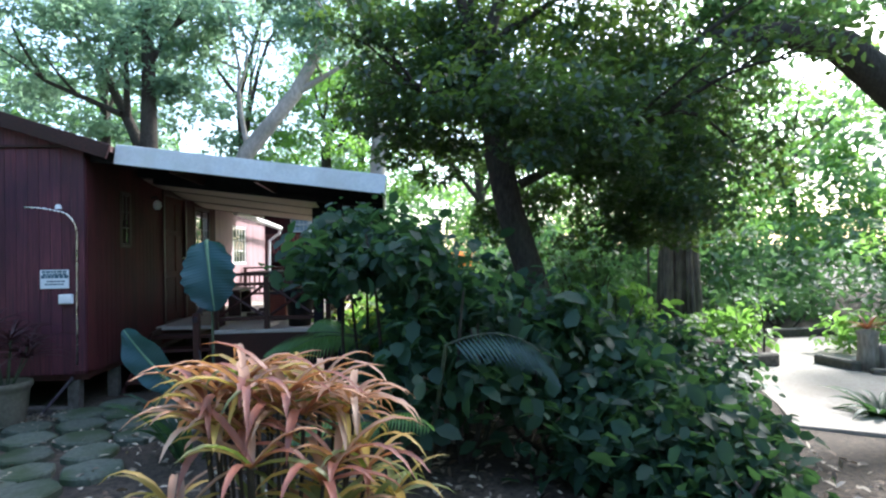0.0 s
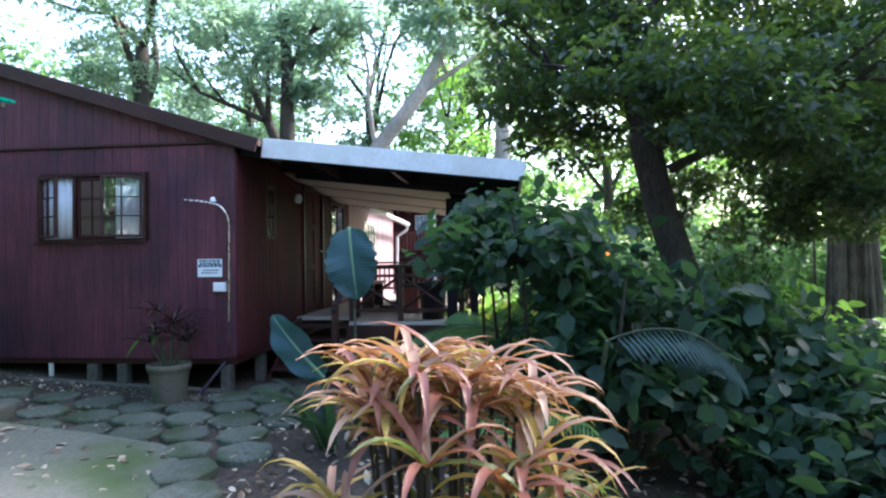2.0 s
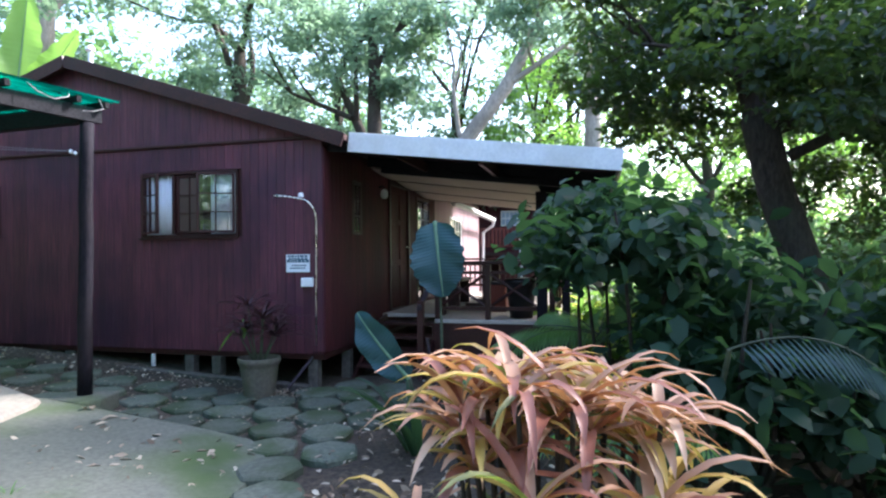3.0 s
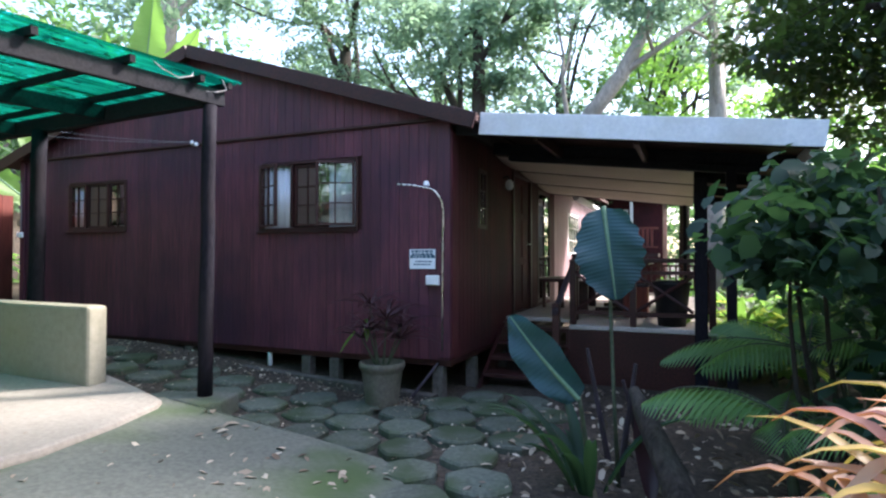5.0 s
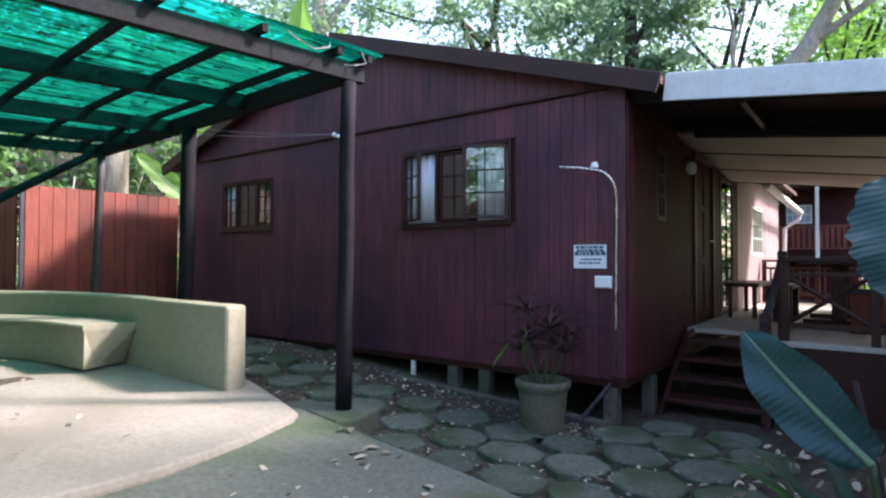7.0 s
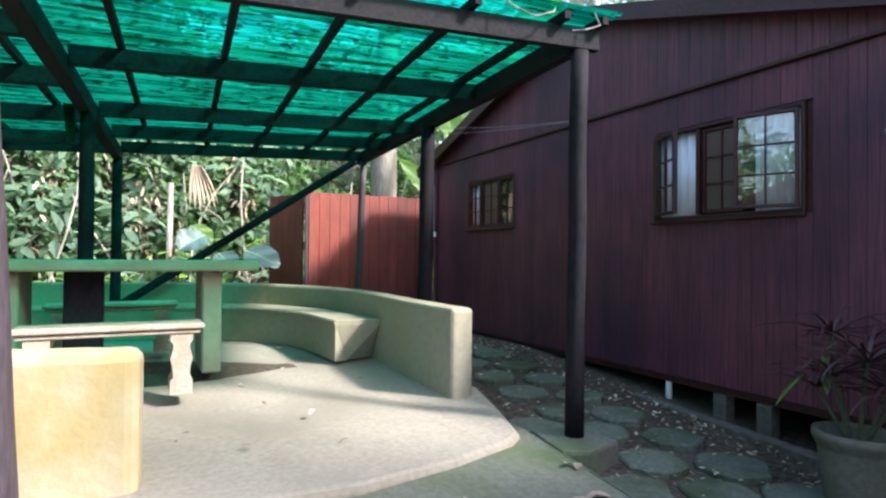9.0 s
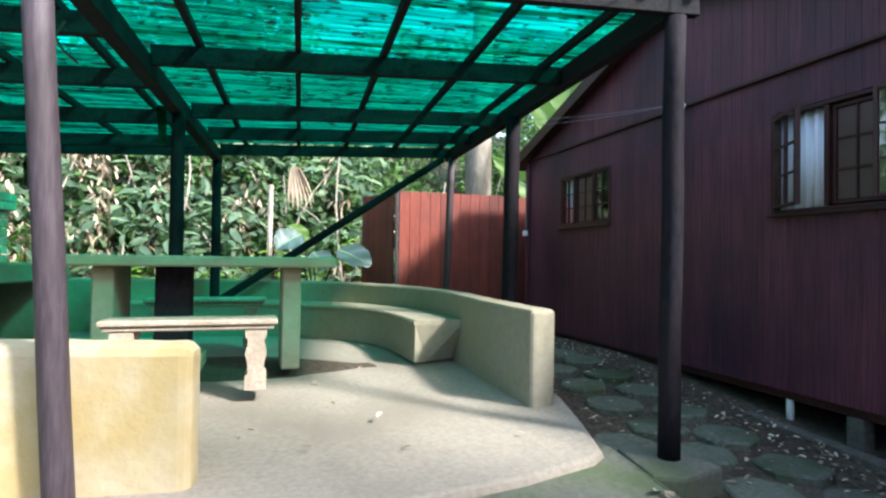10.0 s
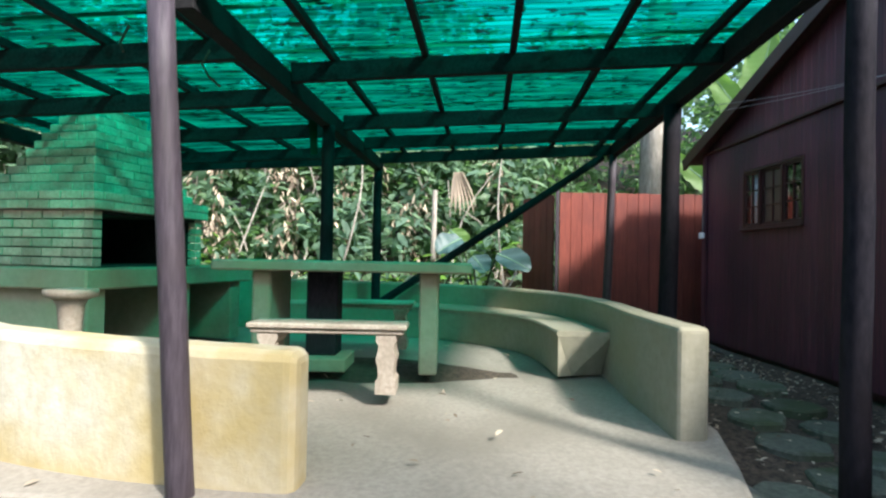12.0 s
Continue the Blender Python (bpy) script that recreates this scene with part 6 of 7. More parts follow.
def cordyline():
    rng = np.random.default_rng(12)
    ob = thing("cordyline", (2.9, -4.65, 0), "clump of strap-leaved cordylines in salmon, rust and straw tones", "plant")
    mats = ["leaf_salmon", "leaf_salmon", "leaf_rust", "leaf_salmon", "leaf_lime", "leaf_lime"]
    for k in range(52):
        a = 2.4 * k + rng.uniform(-0.3, 0.3)
        low = k % 5 in (1, 3)
        r = 0.36 * math.sqrt((k + 0.5) / 52) * (1.15 if low else 1.0)
        x, y = 2.87 + r * math.cos(a), -4.47 + 0.85 * r * math.sin(a)
        if low and y < -4.3:
            x, y = x + 0.25 * (x - 2.87), y - 0.06
        z = 1.17 - 0.24 * (r / 0.36) ** 2 - rng.uniform(-0.05, 0.16) - (rng.uniform(0.3, 0.6) if low else 0)
        stem = part("stem", tube(bmesh.new(), [(2.87 + (x - 2.87) * 0.6, -4.47 + (y + 4.47) * 0.6, 0), (x, y, z)], [0.009, 0.007], 6), M["bark"], ob)
        tint = [M[m] for m in (("leaf_lime", "leaf_straw", "leaf_salmon", "leaf_rust", "leaf_lime") if low else (mats[(k * 7 // 3) % 5], "leaf_salmon", "leaf_straw", mats[k % 5], "leaf_rust", "leaf_straw", "leaf_lime"))]
        if y < -4.49:
            rosette(stem, (x, y, z), 10, 0.33, 0.039, rng, 1.05, 2.1, tint)
        else:
            bm = bmesh.new()
            rosette(bm, (x, y, z), 10, 0.33, 0.039, rng, 1.05, 2.1)
            tagged(part("leaf_tuft", bm, tint[k % 3], stem, smooth=True), kind="stuff")
    # young shoots round the foot
    for k, (x, y, z) in enumerate(((2.42, -4.3, 0.62), (2.46, -4.58, 0.5), (2.68, -4.8, 0.56), (2.95, -4.86, 0.5), (3.2, -4.75, 0.56), (3.32, -4.4, 0.66), (2.58, -4.66, 0.72), (3.08, -4.74, 0.74))):
        stem = part("stem", tube(bmesh.new(), [(2.87 + (x - 2.87) * 0.7, -4.47 + (y + 4.47) * 0.7, 0), (x, y, z)], [0.009, 0.007], 6), M["bark"], ob)
        tint = [M[m] for m in (("leaf_lime", "leaf_straw", "leaf_salmon") if k % 2 else ("leaf_salmon", "leaf_straw", "leaf_rust", "leaf_lime"))]
        rosette(stem, (x, y, z), 10, 0.30, 0.037, rng, 1.05, 1.9, tint)
    return ob


cordyline()


def paddle(name_mat, base, tip, width, curl, normal, parent, stalk_from=None, tear=0.0, seed=1):
    """A broad ribbed leaf from base to tip, with a pale midrib; normal is the way its face looks."""
    rng = np.random.default_rng(seed)
    b, t = Vector(base), Vector(tip)
    way = (t - b)
    ln = way.length
    way.normalize()
    nor = (Vector(normal) - way * Vector(normal).dot(way)).normalized()
    side = way.cross(nor)
    nu, nv = 110, 6
    bm = bmesh.new()
    grid = []
    mid = []
    for i in range(nu + 1):
        u = i / nu
        w = width / 2 * (math.sin(math.pi * min(1, u * 0.90 + 0.10)) ** 0.62) * (1 - 0.25 * u) + 0.002
        c = b + way * ln * u + nor * curl * ln * math.sin(math.pi * u)
        mid.append(c)
        row = []
        for j in range(-nv, nv + 1):
            s = j / nv
            rip = 0.0035 * math.sin(u * 150 + abs(s) * 9) * abs(s) ** 0.5 + 0.018 * math.sin(u * 14 + s * 3 + seed) * abs(s)
            ragged = 1 - tear * abs(s) * (0.5 + 0.5 * math.sin(u * 47 + seed * 3)) * 0.12
            row.append(bm.verts.new(c + side * w * s * ragged + way * w * 0.35 * abs(s) + nor * (abs(s) * w * 0.32 + rip)))
        grid.append(row)
    for a, r in zip(grid, grid[1:]):
        for j in range(2 * nv):
            bm.faces.new((a[j], a[j + 1], r[j + 1], r[j]))
    blade = part("blade", bm, M[name_mat], parent, smooth=True)
    rib = tube(bmesh.new(), [m - nor * -0.004 for m in mid], [0.018 - 0.014 * i / nu for i in range(nu + 1)], 6)
    part("midrib", rib, M["leaf_rib"], blade, "pale green midrib", smooth=True)
    if stalk_from:
        s = Vector(stalk_from)
        pts = [s.lerp(b, u) + Vector((0, 0, 0.05)) * math.sin(math.pi * u) for u in np.linspace(0, 1, 7)]
        part("leaf_stalk", tube(bmesh.new(), pts, [0.022, 0.02, 0.018, 0.016, 0.015, 0.014, 0.013], 8), M["stalk"], parent, smooth=True)


st = thing("strelitzia", (1.65, -1.6, 0), "giant strelitzia with broad blue-green paddle leaves", "plant")
paddle("leaf_blue", (1.67, -2.0, 0.60), (1.20, -1.86, 1.07), 0.33, 0.05, (-0.5, -1.0, 0.35), st, (1.72, -1.9, 0.02), seed=2)
paddle("leaf_blue", (1.75, -1.53, 1.79), (1.84, -1.62, 1.18), 0.50, 0.05, (0.1, -1.0, 0.2), st, None, 0.8, seed=5)
part("leaf_stalk", tube(bmesh.new(), [(1.86, -1.7, 0.0), (1.82, -1.6, 0.6), (1.79, -1.52, 1.2), (1.76, -1.51, 1.8)], [0.016, 0.013, 0.011, 0.008], 8), M["stalk"], st, smooth=True)
rng = np.random.default_rng(15)
for k in range(11):
    a = rng.uniform(0, 6.28)
    bm = bmesh.new()
    strap(bm, (1.7 + 0.1 * math.cos(a), -1.85 + 0.1 * math.sin(a), 0), (0.5 * math.cos(a), 0.5 * math.sin(a), 1.0), rng.uniform(0.4, 0.8), 0.09, 1.4, 8, 0.35)
    part("young_leaf", bm, M["leaf_shrub"], st, smooth=True)
for p, q in (((1.85, -1.5, 0), (1.95, -1.5, 0.75)), ((2.0, -1.35, 0), (1.86, -1.42, 0.62)), ((1.75, -1.3, 0), (1.6, -1.28, 0.8))):
    part("dry_stalk", tube(bmesh.new(), [p, q], [0.025, 0.012], 7), M["pole_wood"], st, "dry brown stalk")
bm = bmesh.new()
strap(bm, (2.0, -1.5, 0.5), (0.1, -0.6, -0.5), 0.7, 0.2, 0.8, 8, 0.3)
part("dead_leaf", bm, M["leaf_purple"], st, "withered purple-brown leaf", smooth=True)


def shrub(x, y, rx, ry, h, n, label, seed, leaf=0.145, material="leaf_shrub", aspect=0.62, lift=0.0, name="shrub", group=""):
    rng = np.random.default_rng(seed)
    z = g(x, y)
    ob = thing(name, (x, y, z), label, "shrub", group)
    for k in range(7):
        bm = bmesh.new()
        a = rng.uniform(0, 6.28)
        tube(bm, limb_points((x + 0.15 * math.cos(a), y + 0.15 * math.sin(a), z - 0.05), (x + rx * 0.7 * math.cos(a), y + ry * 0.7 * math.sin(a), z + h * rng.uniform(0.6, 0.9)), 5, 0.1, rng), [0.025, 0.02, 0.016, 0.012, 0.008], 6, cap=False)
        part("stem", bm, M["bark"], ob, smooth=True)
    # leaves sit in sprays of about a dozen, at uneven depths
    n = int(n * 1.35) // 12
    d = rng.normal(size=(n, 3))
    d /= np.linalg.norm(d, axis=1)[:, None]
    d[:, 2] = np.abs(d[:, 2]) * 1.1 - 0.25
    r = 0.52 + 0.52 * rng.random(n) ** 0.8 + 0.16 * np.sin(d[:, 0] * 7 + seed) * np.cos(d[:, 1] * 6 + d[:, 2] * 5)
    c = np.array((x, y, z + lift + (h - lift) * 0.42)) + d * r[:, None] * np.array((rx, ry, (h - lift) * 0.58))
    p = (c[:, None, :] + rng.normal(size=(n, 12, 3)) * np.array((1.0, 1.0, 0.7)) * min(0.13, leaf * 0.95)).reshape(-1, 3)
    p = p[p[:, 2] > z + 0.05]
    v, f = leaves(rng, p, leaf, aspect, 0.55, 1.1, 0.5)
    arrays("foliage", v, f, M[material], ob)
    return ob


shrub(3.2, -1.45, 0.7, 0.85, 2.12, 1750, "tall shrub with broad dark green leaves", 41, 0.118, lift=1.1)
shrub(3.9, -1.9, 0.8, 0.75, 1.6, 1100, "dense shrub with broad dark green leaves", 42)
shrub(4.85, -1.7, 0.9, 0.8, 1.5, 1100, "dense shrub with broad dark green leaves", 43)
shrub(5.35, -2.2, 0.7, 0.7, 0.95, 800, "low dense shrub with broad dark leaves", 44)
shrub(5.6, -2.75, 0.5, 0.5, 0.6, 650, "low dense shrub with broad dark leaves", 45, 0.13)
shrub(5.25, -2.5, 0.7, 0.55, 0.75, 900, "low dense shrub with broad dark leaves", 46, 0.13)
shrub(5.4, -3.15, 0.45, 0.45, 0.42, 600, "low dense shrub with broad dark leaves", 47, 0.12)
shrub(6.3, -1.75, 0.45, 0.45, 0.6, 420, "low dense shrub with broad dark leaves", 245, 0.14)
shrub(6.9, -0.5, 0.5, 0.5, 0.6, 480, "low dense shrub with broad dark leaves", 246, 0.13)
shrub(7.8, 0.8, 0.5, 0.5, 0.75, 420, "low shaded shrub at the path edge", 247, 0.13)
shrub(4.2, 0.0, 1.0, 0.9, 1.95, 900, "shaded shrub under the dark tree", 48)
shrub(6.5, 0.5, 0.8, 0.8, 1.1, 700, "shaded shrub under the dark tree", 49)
for i, (x, y, h) in enumerate(((7.2, 4.2, 2.1), (5.2, 4.6, 2.0), (4.2, 3.2, 1.7), (6.0, 3.0, 1.4), (8.3, 6.6, 2.3))):
    shrub(x, y, 1.0, 0.9, h, 600, "leafy green shrub in the half shade of the tree", 150 + i, 0.19, "leaf_mid", 0.42)


def frond(parent, base, way, ln, width, n, droop, material, rng, name="frond", hang=0.28, blade=0.27):
    """A feather leaf: a curved rib with leaflets on both sides."""
    p, d = Vector(base), Vector(way).normalized()
    spine = [p.copy()]
    for i in range(n):
        p = p + d * ln / n
        spine.append(p.copy())
        d = (d + Vector((0, 0, -droop / n * (0.4 + 1.4 * i / n)))).normalized()
    bm = bmesh.new()
    for i in range(2, n + 1):
        u = i / n
        t = (spine[i] - spine[i - 1]).normalized()
        side = t.cross(Vector((0, 0, 1))).normalized()
        w = width * math.sin(math.pi * (0.12 + 0.84 * u)) ** 0.7
        for s in (-1, 1):
            q = (side * s * (1.1 - hang) + t * 0.5 + Vector((0, 0, -hang))).normalized()
            a, e = spine[i], spine[i] + q * w
            k = t * (ln / n) * blade
            m = a.lerp(e, 0.5) + Vector((0, 0, 0.01))
            bm.faces.new([bm.verts.new(v) for v in (a - k * 0.5, m - k, e, m + k)])
    ob = part(name, bm, M[material], parent)
    part("rib", tube(bmesh.new(), spine, [0.007 * (1 - 0.8 * i / n) for i in range(n + 1)], 5), M["stalk"], ob)


rng = np.random.default_rng(18)
palm = thing("young_palm", (3.9, -2.6, 0), "young palm with feathery blue-green fronds among shrubs", "palm")
for base, way, ln in (((3.72, -2.62, 0.98), (0.9, -0.15, 0.4), 0.95), ((3.3, -2.2, 0.62), (-0.5, -0.7, 0.15), 0.7), ((2.75, -1.9, 0.6), (-0.85, -0.1, 0.45), 0.75), ((2.8, -2.0, 0.55), (0.2, -0.8, 0.6), 0.6)):
    frond(palm, base, way, ln, 0.32, 30 if base[0] > 3.0 else 20, 2.0 if base[0] > 3.0 else 1.2, "leaf_palm" if base[0] > 3.0 else "leaf_fern", rng, hang=0.72 if base[0] > 3.0 else 0.5, blade=0.3 if base[0] > 3.0 else 0.42)
part("stem", tube(bmesh.new(), [(3.6, -2.3, 0), (3.72, -2.62, 0.98)], [0.02, 0.014], 8), M["stalk"], palm)
part("stem", tube(bmesh.new(), [(3.0, -1.9, 0), (2.78, -1.95, 0.6)], [0.03, 0.02], 8), M["stalk"], palm)
palm2 = thing("young_palm", (3.1, -0.8, 0), "young palm with broad light green fronds by the deck", "palm")
part("stem", tube(bmesh.new(), [(3.15, -0.8, -0.02), (3.05, -0.75, 0.8)], [0.05, 0.03], 8), M["stalk"], palm2)
for base, way, ln in (((3.05, -0.75, 0.8), (-0.95, 0.0, 0.25), 1.0), ((3.05, -0.75, 0.78), (-0.75, -0.55, 0.3), 0.9), ((3.05, -0.75, 0.78), (-0.6, 0.7, 0.5), 0.9), ((3.05, -0.75, 0.8), (0.5, -0.8, 0.5), 0.8), ((3.05, -0.75, 0.8), (0.2, 0.9, 0.6), 0.9)):
    frond(palm2, base, way, ln, 0.34, 24, 1.0, "leaf_fern", rng, hang=0.5, blade=0.5)
palm3 = thing("young_palm", (2.75, -2.6, 0), "small palm with broad light green fronds in the bed", "palm")
part("stem", tube(bmesh.new(), [(3.25, -2.65, -0.02), (3.2, -2.6, 0.45)], [0.04, 0.025], 8), M["stalk"], palm3)
for base, way, ln in (((3.2, -2.6, 0.45), (-0.8, -0.2, 0.3), 0.6), ((3.2, -2.6, 0.45), (-0.3, -0.8, 0.35), 0.6), ((3.2, -2.6, 0.45), (0.5, -0.6, 0.5), 0.6)):
    frond(palm3, base, way, ln, 0.22, 18, 1.2, "leaf_fern", rng, hang=0.5, blade=0.42)
stub = bmesh.new()
tube(stub, [(2.3, -2.2, -0.03), (2.2, -2.0, 0.2), (2.02, -1.75, 0.5), (1.95, -1.65, 0.62)], [0.11, 0.09, 0.06, 0.03], 9, 0.25)
tagged(part("dead_banana_plant", stub, M["bark"], smooth=True), "dead brown banana plant leaning in the bed", "plant")

palm4 = thing("young_palm", (2.8, -1.5, 0), "small palm with arching fresh green fronds near the steps", "palm")
part("stem", tube(bmesh.new(), [(2.85, -1.55, -0.02), (2.8, -1.5, 0.5)], [0.035, 0.022], 8), M["stalk"], palm4)
for base, way, ln in (((2.8, -1.5, 0.5), (-0.6, 0.5, 0.35), 0.65), ((2.8, -1.5, 0.5), (-0.8, -0.3, 0.4), 0.6), ((2.8, -1.5, 0.5), (0.2, 0.8, 0.4), 0.6), ((2.8, -1.5, 0.48), (-0.1, -0.8, 0.35), 0.6)):
    frond(palm4, base, way, ln, 0.25, 18, 1.2, "leaf_fern", rng, hang=0.5, blade=0.45)
for gx, gy, tall in ((2.85, 2.15, 0.30), (3.2, 2.0, 0.22), (3.55, 2.4, 0.34), (3.1, 3.0, 0.4), (3.75, 1.3, 0.15)):
    gin = thing("ginger_plant", (gx, gy, g(gx, gy)), "yellow-green broad-leaved plant in the sun beside the deck", "plant", "ginger plants by the deck")
    for k in range(18):
        a = k * 2.4
        bm = bmesh.new()
        strap(bm, (gx + 0.2 * math.cos(a), gy + 0.22 * math.sin(a), tall + 0.02 * k), (math.cos(a), math.sin(a), 0.7), 0.46, 0.15, 1.4, 6, 0.2)
        part("leaf", bm, M["leaf_yellow"], gin, smooth=True)
        if k % 6 == 0:
            part("stem", tube(bmesh.new(), [(gx + 0.05 * math.cos(a), gy + 0.05 * math.sin(a), g(gx, gy) - 0.03), (gx + 0.2 * math.cos(a), gy + 0.22 * math.sin(a), tall + 0.02 * k)], [0.014, 0.01], 6), M["stalk"], gin)

# lit plants beyond the veranda
for i, (x, y, h) in enumerate(((2.95, 2.3, 0.9), (3.4, 3.4, 1.0), (3.2, 5.0, 1.0), (3.9, 6.5, 1.2), (2.2, 8.6, 1.1))):
    shrub(x, y, 0.5, 0.6, h, 260, "bright green leafy shrub beside the deck", 60 + i, 0.2, "leaf_bright", 0.5)

# potted cordyline by the wall
pp = thing("potted_cordyline", (-0.5, -0.53, 0.39), "sparse purple-leaved cordyline in a clay pot", "plant")
rng = np.random.default_rng(19)
for k in range(7):
    a = k * 0.9
    tipp = (-0.5 + 0.2 * math.cos(a), -0.53 + 0.18 * math.sin(a), 0.66 + 0.1 * (k % 4))
    stem = part("stem", tube(bmesh.new(), [(-0.5 + 0.05 * math.cos(a), -0.53 + 0.05 * math.sin(a), 0.38), tipp], [0.012, 0.008], 6), M["stalk"], pp)
    rosette(stem, tipp, 20, 0.38, 0.028, rng, 0.7, 1.3, M["leaf_purple"])
for base, way, ln in (((-0.75, -0.62, 0.72), (-0.5, -0.3, -0.75), 0.26), ((-0.62, -0.62, 0.85), (0.3, -0.5, -0.8), 0.24)):
    bm = bmesh.new()
    strap(bm, base, way, ln, 0.075, 0.2, 6, 0.3)
    part("green_leaf", bm, M["leaf_bright"], pp, "fresh green hanging leaf", smooth=True)

# big paddle leaves behind the house and elephant ears on the bank
ban = thing("banana_plant", (-8.6, 2.2, 0.3), "banana plants with large bright leaves behind the fence", "plant")
for i, (b, t, w) in enumerate((((-8.6, 2.4, 3.4), (-8.3, 2.3, 5.9), 0.6), ((-8.8, 2.0, 3.2), (-9.4, 1.0, 5.0), 0.6), ((-8.7, 2.2, 3.0), (-9.0, 1.3, 4.0), 0.5), ((-8.2, 3.0, 4.4), (-7.7, 2.9, 6.9), 0.8), ((-8.4, 3.0, 4.2), (-6.9, 3.3, 6.1), 0.7), ((-9.3, 1.5, 3.2), (-9.5, 2.3, 5.8), 0.8), ((-9.2, 1.6, 2.4), (-9.4, 0.4, 3.4), 0.5), ((-9.6, 2.2, 3.0), (-10.2, 2.2, 5.6), 0.6))):
    paddle("leaf_bright", b, t, w, -0.06, (1, -0.8, 0.3), ban, (-8.7, 2.2, 0.3), 0.9, seed=30 + i)
ele = thing("elephant_ear", (-8.8, -3.0, 0.9), "elephant ear plants with wide heart leaves by the wall", "plant")
for i, (b, t, w) in enumerate((((-8.7, -3.3, 1.75), (-8.4, -3.7, 1.5), 0.5), ((-8.6, -2.7, 1.5), (-8.3, -2.2, 1.25), 0.5), ((-8.7, -3.1, 1.45), (-8.4, -2.9, 1.2), 0.45), ((-9.0, -3.5, 1.9), (-8.9, -3.2, 1.6), 0.4))):
    paddle("leaf_bright" if i == 3 else "leaf_palm", b, t, w, 0.05, (1, 0.0, 0.7), ele, (-8.9, -3.0, 0.5), 0.2, seed=50 + i)

# ---- garden beyond, to the east ----
path = part("garden_path", prism([(7.8, -0.7), (8.3, 0.3), (8.75, 1.4), (9.1, 2.6), (9.6, 3.1), (10.6, 3.5), (11.2, 4.6), (12.7, 6.4), (16.5, 6.7), (16.5, 5.2), (12.6, 3.5), (11.4, 2.9), (11.8, 1.6), (13.0, -1.0), (9.5, -1.2)], -1.0, lambda x, y: g(x, y) + 0.03, 0.01), M["path"])
tagged(path, "pale sandy garden path in the sun", "path", kind="structure")


def kerb_stone(a, b, h, w, label):
    a, b = Vector(a), Vector(b)
    t = Matrix.Translation((a.x, a.y, g(a.x, a.y) - 0.05)) @ Matrix.Rotation(math.atan2(b.y - a.y, b.x - a.x), 4, "Z")
    return tagged(part("kerb_log", boxes(((0, -w / 2, 0), ((b - a).length, w / 2, h)), bevel=0.03, turn=t), M["kerb"]), label, "kerb", "logs edging the path")


kerb_stone((9.4, 3.2), (10.45, 3.35), 0.24, 0.25, "dark weathered log edging the bed")
kerb_stone((11.4, 3.5), (11.5, 2.65), 0.24, 0.2, "dark weathered log edging the path")
kerb_stone((11.55, 2.45), (12.4, 1.9), 0.16, 0.28, "dark weathered log edging the path")
kerb_stone((12.3, 6.9), (15.5, 6.95), 0.25, 0.3, "dark stone edging at the path's far side")
stump = bmesh.new()
box(stump, (8.05, 1.45, -0.6), (8.4, 1.8, 0.16), 0.04, Matrix.Rotation(radians(4), 4, "X"))
tagged(part("stump", stump, M["bark"]), "dark square-cut timber stump beside the path", "stump")
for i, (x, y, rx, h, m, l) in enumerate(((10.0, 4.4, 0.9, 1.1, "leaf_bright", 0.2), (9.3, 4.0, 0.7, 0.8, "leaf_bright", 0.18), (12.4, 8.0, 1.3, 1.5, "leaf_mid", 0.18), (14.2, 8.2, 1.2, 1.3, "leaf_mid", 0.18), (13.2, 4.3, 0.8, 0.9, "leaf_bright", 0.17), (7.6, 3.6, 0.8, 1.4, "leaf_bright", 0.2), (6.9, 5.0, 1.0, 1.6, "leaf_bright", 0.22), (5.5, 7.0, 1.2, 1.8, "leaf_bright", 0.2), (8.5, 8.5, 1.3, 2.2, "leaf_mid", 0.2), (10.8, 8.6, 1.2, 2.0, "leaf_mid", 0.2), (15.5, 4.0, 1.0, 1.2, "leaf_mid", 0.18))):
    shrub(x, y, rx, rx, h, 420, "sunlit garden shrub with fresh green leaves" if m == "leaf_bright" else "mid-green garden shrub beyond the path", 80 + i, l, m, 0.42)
agave = thing("strap_plant", (9.2, -0.3, -0.5), "dark strap-leaved plant at the path edge", "plant")
rosette(agave, (9.3, -0.2, -0.45), 26, 0.62, 0.09, np.random.default_rng(22), 0.7, 1.1, M["leaf_shrub"])
sap = thing("sapling", (10.4, 3.6, -0.5), "thin young sapling beside the log edging", "plant")
part("stem", tube(bmesh.new(), [(10.4, 3.6, -0.5), (10.42, 3.6, 0.1), (10.35, 3.6, 0.6)], [0.025, 0.02, 0.012], 6), M["bark"], sap)
for q in ((10.1, 3.6, 0.75), (10.65, 3.6, 0.7), (10.5, 3.5, 0.45)):
    part("twig", tube(bmesh.new(), [(10.41, 3.6, 0.2), q], [0.012, 0.006], 5), M["bark"], sap)
rng = np.random.default_rng(24)
v, f = leaves(rng, blob(rng, [(10.4, 3.6, 0.65, 0.35, 0.2, 0.25)], 40), 0.1, 0.4)
arrays("leaves", v, f, M["leaf_bright"], sap)
bro = thing("bromeliad_post", (12.0, 3.0, -0.6), "grey weathered stump post topped by a red bromeliad", "planter")
part("stump", lathe([(0.2, 0), (0.17, 0.3), (0.16, 0.62), (0.19, 0.7), (0.1, 0.74)], 14, (12.0, 3.0, -0.6)), M["pale_bark"], bro, smooth=True)
part("stump", lathe([(0.15, 0), (0.13, 0.3), (0.15, 0.45), (0.08, 0.48)], 14, (12.25, 2.85, -0.6)), M["pale_bark"], bro, smooth=True)
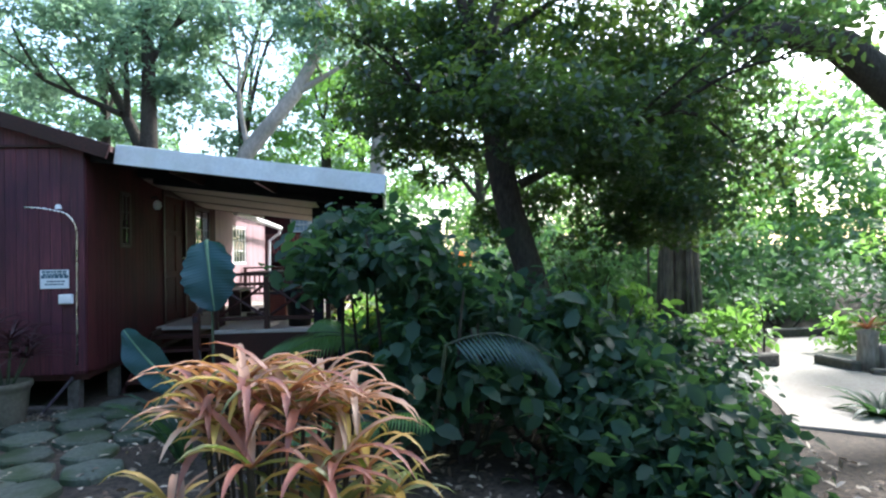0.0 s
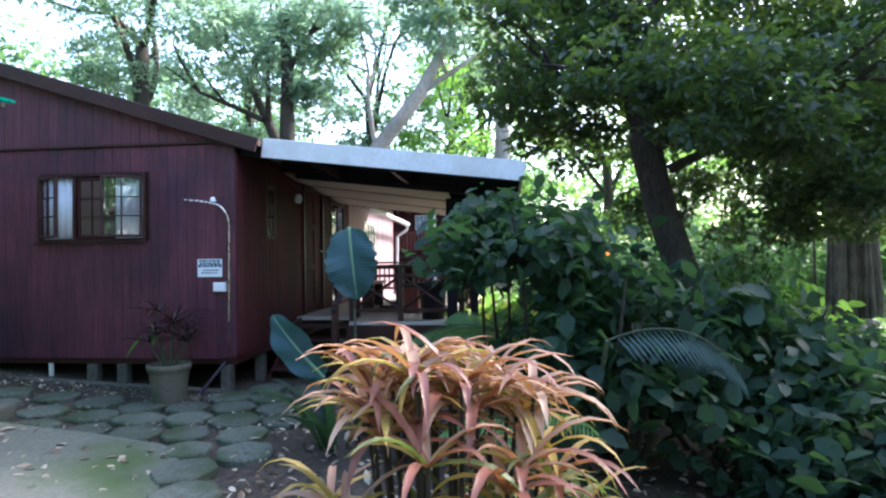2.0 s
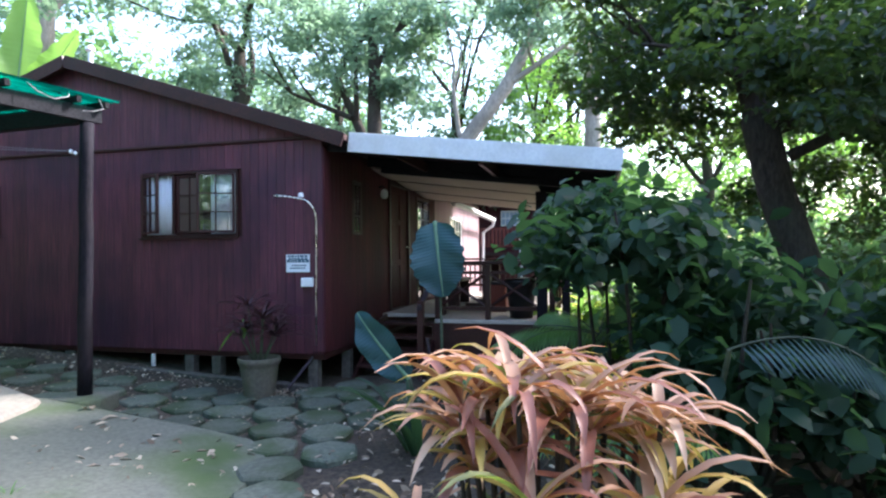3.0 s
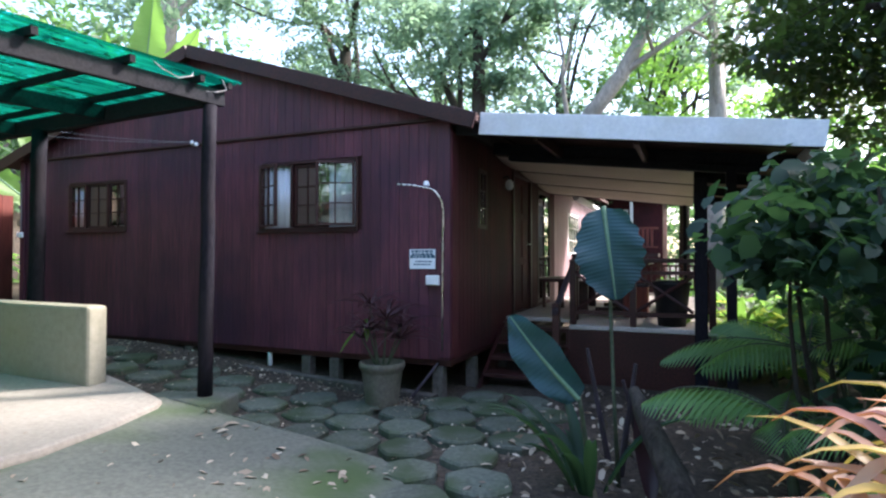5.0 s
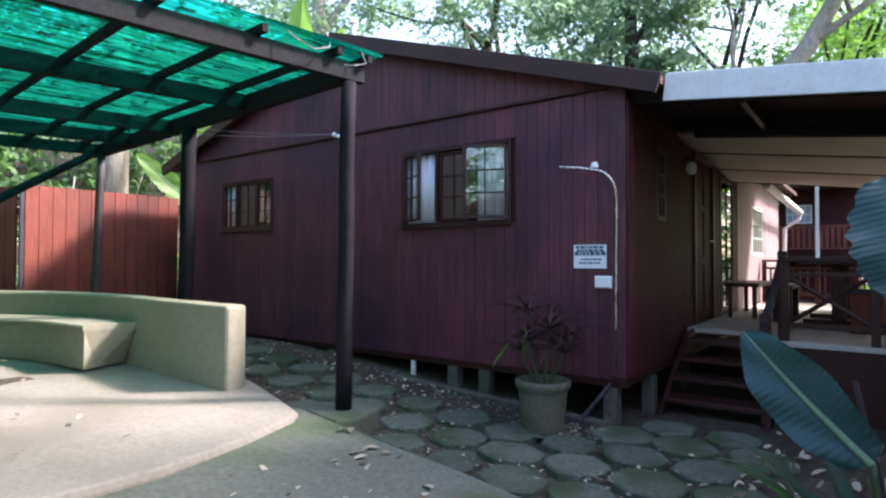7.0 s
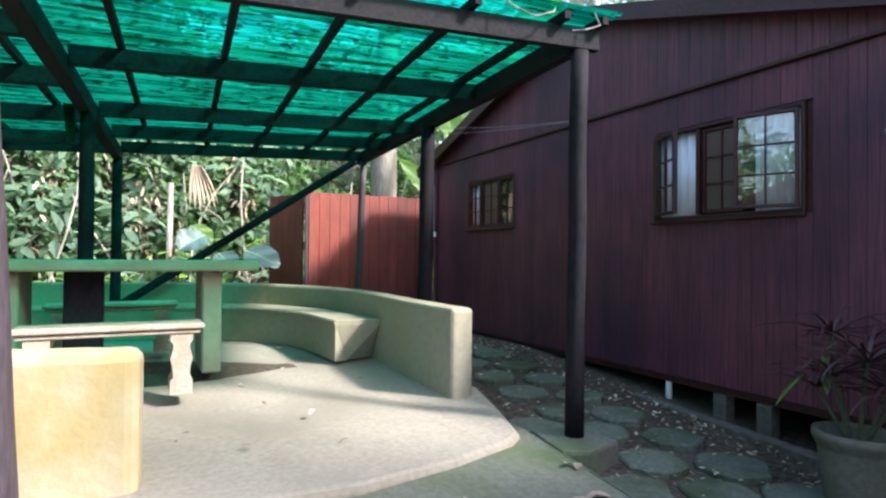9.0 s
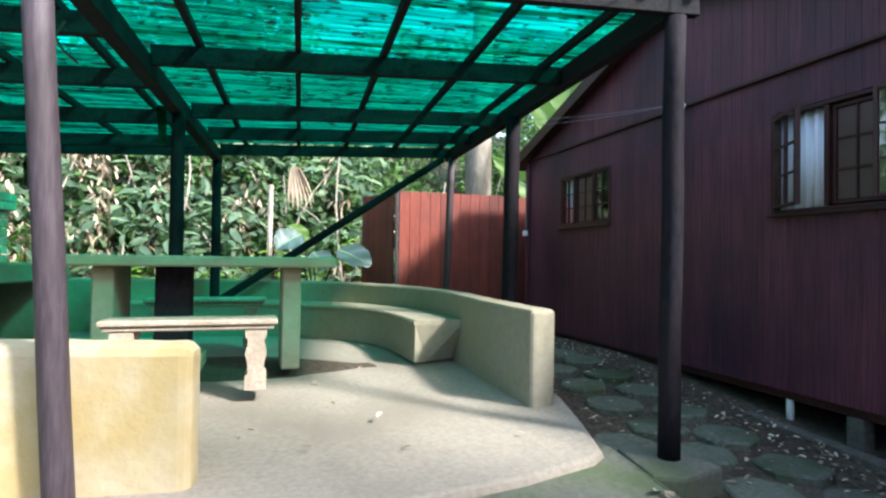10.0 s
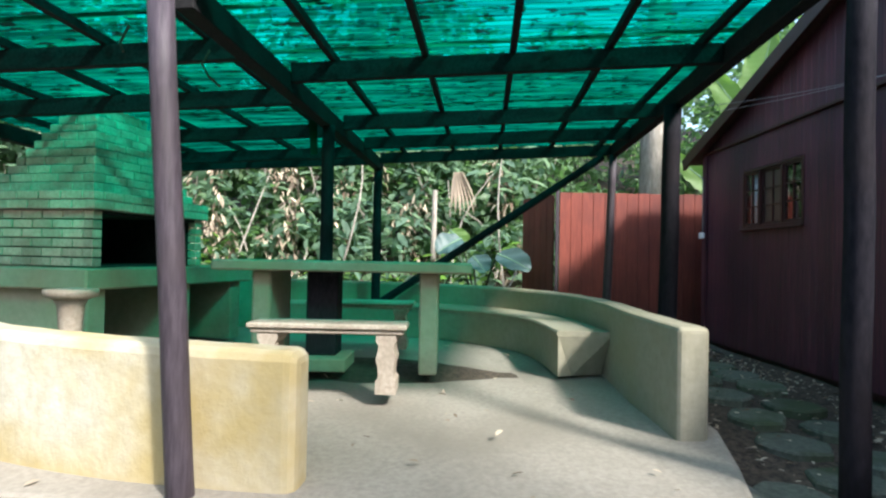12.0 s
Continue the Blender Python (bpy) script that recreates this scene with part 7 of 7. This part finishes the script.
rosette(bro, (12.0, 3.0, 0.14), 20, 0.4, 0.06, rng, 0.9, 1.0, M["leaf_rust"])
ofl = thing("orange_flowers", (4.9, 6.8, 1.2), "orange-flowered plant glowing behind the dark tree", "plant")
v, f = leaves(rng, blob(rng, [(5.0, 6.0, 1.55, 0.3, 0.3, 0.18)], 70), 0.16, 0.5, 0.0)
arrays("flowers", v, f, M["leaf_orange"], ofl)
part("stem", tube(bmesh.new(), [(5.0, 6.0, 0), (5.0, 6.0, 1.5)], [0.02, 0.015], 6), M["stalk"], ofl)

# ---- fallen leaves ----
def litter(rng, n, area, height, size, material, name, label, flat=0.15):
    x0, x1, y0, y1 = area
    pts = []
    while len(pts) < n:
        x, y = rng.uniform(x0, x1), rng.uniform(y0, y1)
        z = height(x, y)
        if z is not None:
            pts.append((x, y, z))
    pts = np.array(pts)
    way = rng.normal(size=(n, 3)) * np.array((1, 1, flat))
    way /= np.linalg.norm(way, axis=1)[:, None]
    up = rng.normal(size=(n, 3)) * flat * 1.4 + np.array((0, 0, 1.0))
    side = np.cross(way, up)
    side /= np.linalg.norm(side, axis=1)[:, None]
    nor = np.cross(side, way)
    s = size * (0.5 + rng.random(n))
    lf = LEAF - np.array((0, 0.5, 0))
    v = pts[:, None, :] + s[:, None, None] * (lf[None, :, 0:1] * 0.42 * side[:, None, :] + lf[None, :, 1:2] * way[:, None, :] + lf[None, :, 2:3] * 0.7 * nor[:, None, :])
    f = LEAF_FACES[None] + (np.arange(n) * len(LEAF))[:, None, None]
    return tagged(arrays(name, v.reshape(-1, 3), f.reshape(-1, 4), material), label, "leaf litter", kind="stuff")


rng = np.random.default_rng(33)
litter(rng, 900, (-6.8, 1.0, -1.6, -0.1), lambda x, y: g(x, y) + 0.035, 0.045, M["dead_leaf"], "leaf_litter", "small dry leaves between the paving stones")
litter(rng, 2600, (1.0, 7.5, -5.5, 1.0), lambda x, y: g(x, y) + 0.03 + 0.03 * rng.random(), 0.075, M["dead_leaf"], "bed_litter", "brown dead leaves covering the planting bed", 0.35)
litter(rng, 420, (-6.8, 0.0, -0.6, -0.2), lambda x, y: g(x, y) + 0.03 + 0.015 * rng.random(), 0.04, M["dead_leaf"], "kerb_litter", "pale dry chips and leaves along the house kerb", 0.3)
litter(rng, 90, (-6.5, -1.7, -6.5, -2.1), lambda x, y: patio_z(x) + 0.008, 0.06, M["dead_leaf"], "patio_litter", "a few dry leaves on the patio floor")
litter(rng, 150, (-2.0, 0.9, -4.5, -1.9), lambda x, y: (slab_z(x) + 0.008) if (x > -1.35 and x < 0.55) else None, 0.075, M["dead_leaf"], "apron_litter", "a few dry leaves on the concrete apron")
litter(rng, 1700, (-6.7, -1.6, -8.1, -1.6), lambda x, y: 3.052 + FALL * (y + 1.6), 0.075, M["dead_leaf"], "roof_litter", "dead leaves lying on the green roof sheets", 0.04)

# grass tufts growing through the apron
for i, (x, y) in enumerate(((-0.36, -3.42), (-0.42, -3.5))):
    tuft = thing("grass_tuft", (x, y, slab_z(x)), "small tuft of green grass growing through concrete", "grass", "tufts on the apron")
    rosette(tuft, (x, y, slab_z(x) - 0.01), 9, 0.11, 0.01, rng, 1.4, 0.9, M["leaf_fern"])

# ---- stepping stones ----
paving = thing("paving", (-1, -1, 0), "rounded hexagonal grey concrete stepping stones set in soil", "paving", kind="structure")
stones = []
rng = np.random.default_rng(44)
for k in range(5):
    bm = bmesh.new()
    top, low, mid = [], [], []
    for i in range(12):
        a = 2 * math.pi * i / 12
        r = 0.222 * (1.0 + 0.045 * math.cos(6 * a) + rng.uniform(-0.02, 0.02))
        top.append(bm.verts.new((0.93 * r * math.cos(a), 0.93 * r * math.sin(a), 0.028)))
        mid.append(bm.verts.new((r * math.cos(a), r * math.sin(a), 0.012)))
        low.append(bm.verts.new((r * math.cos(a), r * math.sin(a), -0.06)))
    bm.faces.new(top)
    for i in range(12):
        j = (i + 1) % 12
        bm.faces.new((mid[i], mid[j], top[j], top[i]))
        bm.faces.new((low[i], low[j], mid[j], mid[i]))
    me = bpy.data.meshes.new("paving_stone")
    bm.to_mesh(me)
    bm.free()
    me.materials.append(M["paver"])
    stones.append(me)


def apron_edge(x):
    """South limit of the stones."""
    if x < -2.5:
        return -1.7
    if x < 0.3:
        return -1.87
    return -1.95 - (x - 0.3) * 1.7


row, y = 0, 0.55
while y > -3.6:
    x = -6.8 + (0.245 if row % 2 else 0)
    while x < 1.25:
        inside_band = y < (-0.45 if x < 0.05 else 0.55) and y - 0.16 > apron_edge(x) and x < 1.05 + max(0, -y - 1.8) * 0.25
        if inside_band and math.hypot(x + 1.63, y + 1.66) > 0.42:
            ob = new("paving_stone", stones[int(rng.integers(5))])
            ob.parent = paving
            ob.matrix_parent_inverse = Matrix.Translation(-parent_base(paving))
            ob.matrix_basis = Matrix.Translation((x + rng.uniform(-0.02, 0.02), y + rng.uniform(-0.02, 0.02), g(x, y) + 0.012 + rng.uniform(-0.006, 0.006))) @ Euler((rng.uniform(-0.02, 0.02), rng.uniform(-0.02, 0.02), rng.uniform(0, 6.28))).to_matrix().to_4x4() @ Matrix.Diagonal((rng.uniform(0.88, 1.1), rng.uniform(0.88, 1.1), 1, 1))
        x += 0.49
    y -= 0.43
    row += 1

# ---- boards of the house walls ----
clad(south, M["cladding"], -WEST, FLOOR - 0.03, EAVE - 0.03, [(h[0] - WEST, h[1] - WEST, h[2] - 0.03, h[3] + 0.03) for h in (WIN_B, WIN_A)], (WEST, 0.008, 0), 0.0)
clad(gable_wall, M["cladding"], -WEST, EAVE + 0.008, EAVE + 0.1, [], (WEST, 0.008, 0), 0.0, z_top=lambda a: roof_z(WEST + a) - 0.005)
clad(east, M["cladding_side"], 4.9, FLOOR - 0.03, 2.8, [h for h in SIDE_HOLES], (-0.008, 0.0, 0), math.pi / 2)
EAST_PINK = [(h[0] - 4.9, h[1] - 4.9, h[2], h[3]) for h in SIDE_HOLES if h[0] > 4.9]
clad(east, M["pink_boards"], 4.6, FLOOR - 0.03, 2.8, EAST_PINK, (-0.008, 4.9, 0), math.pi / 2)
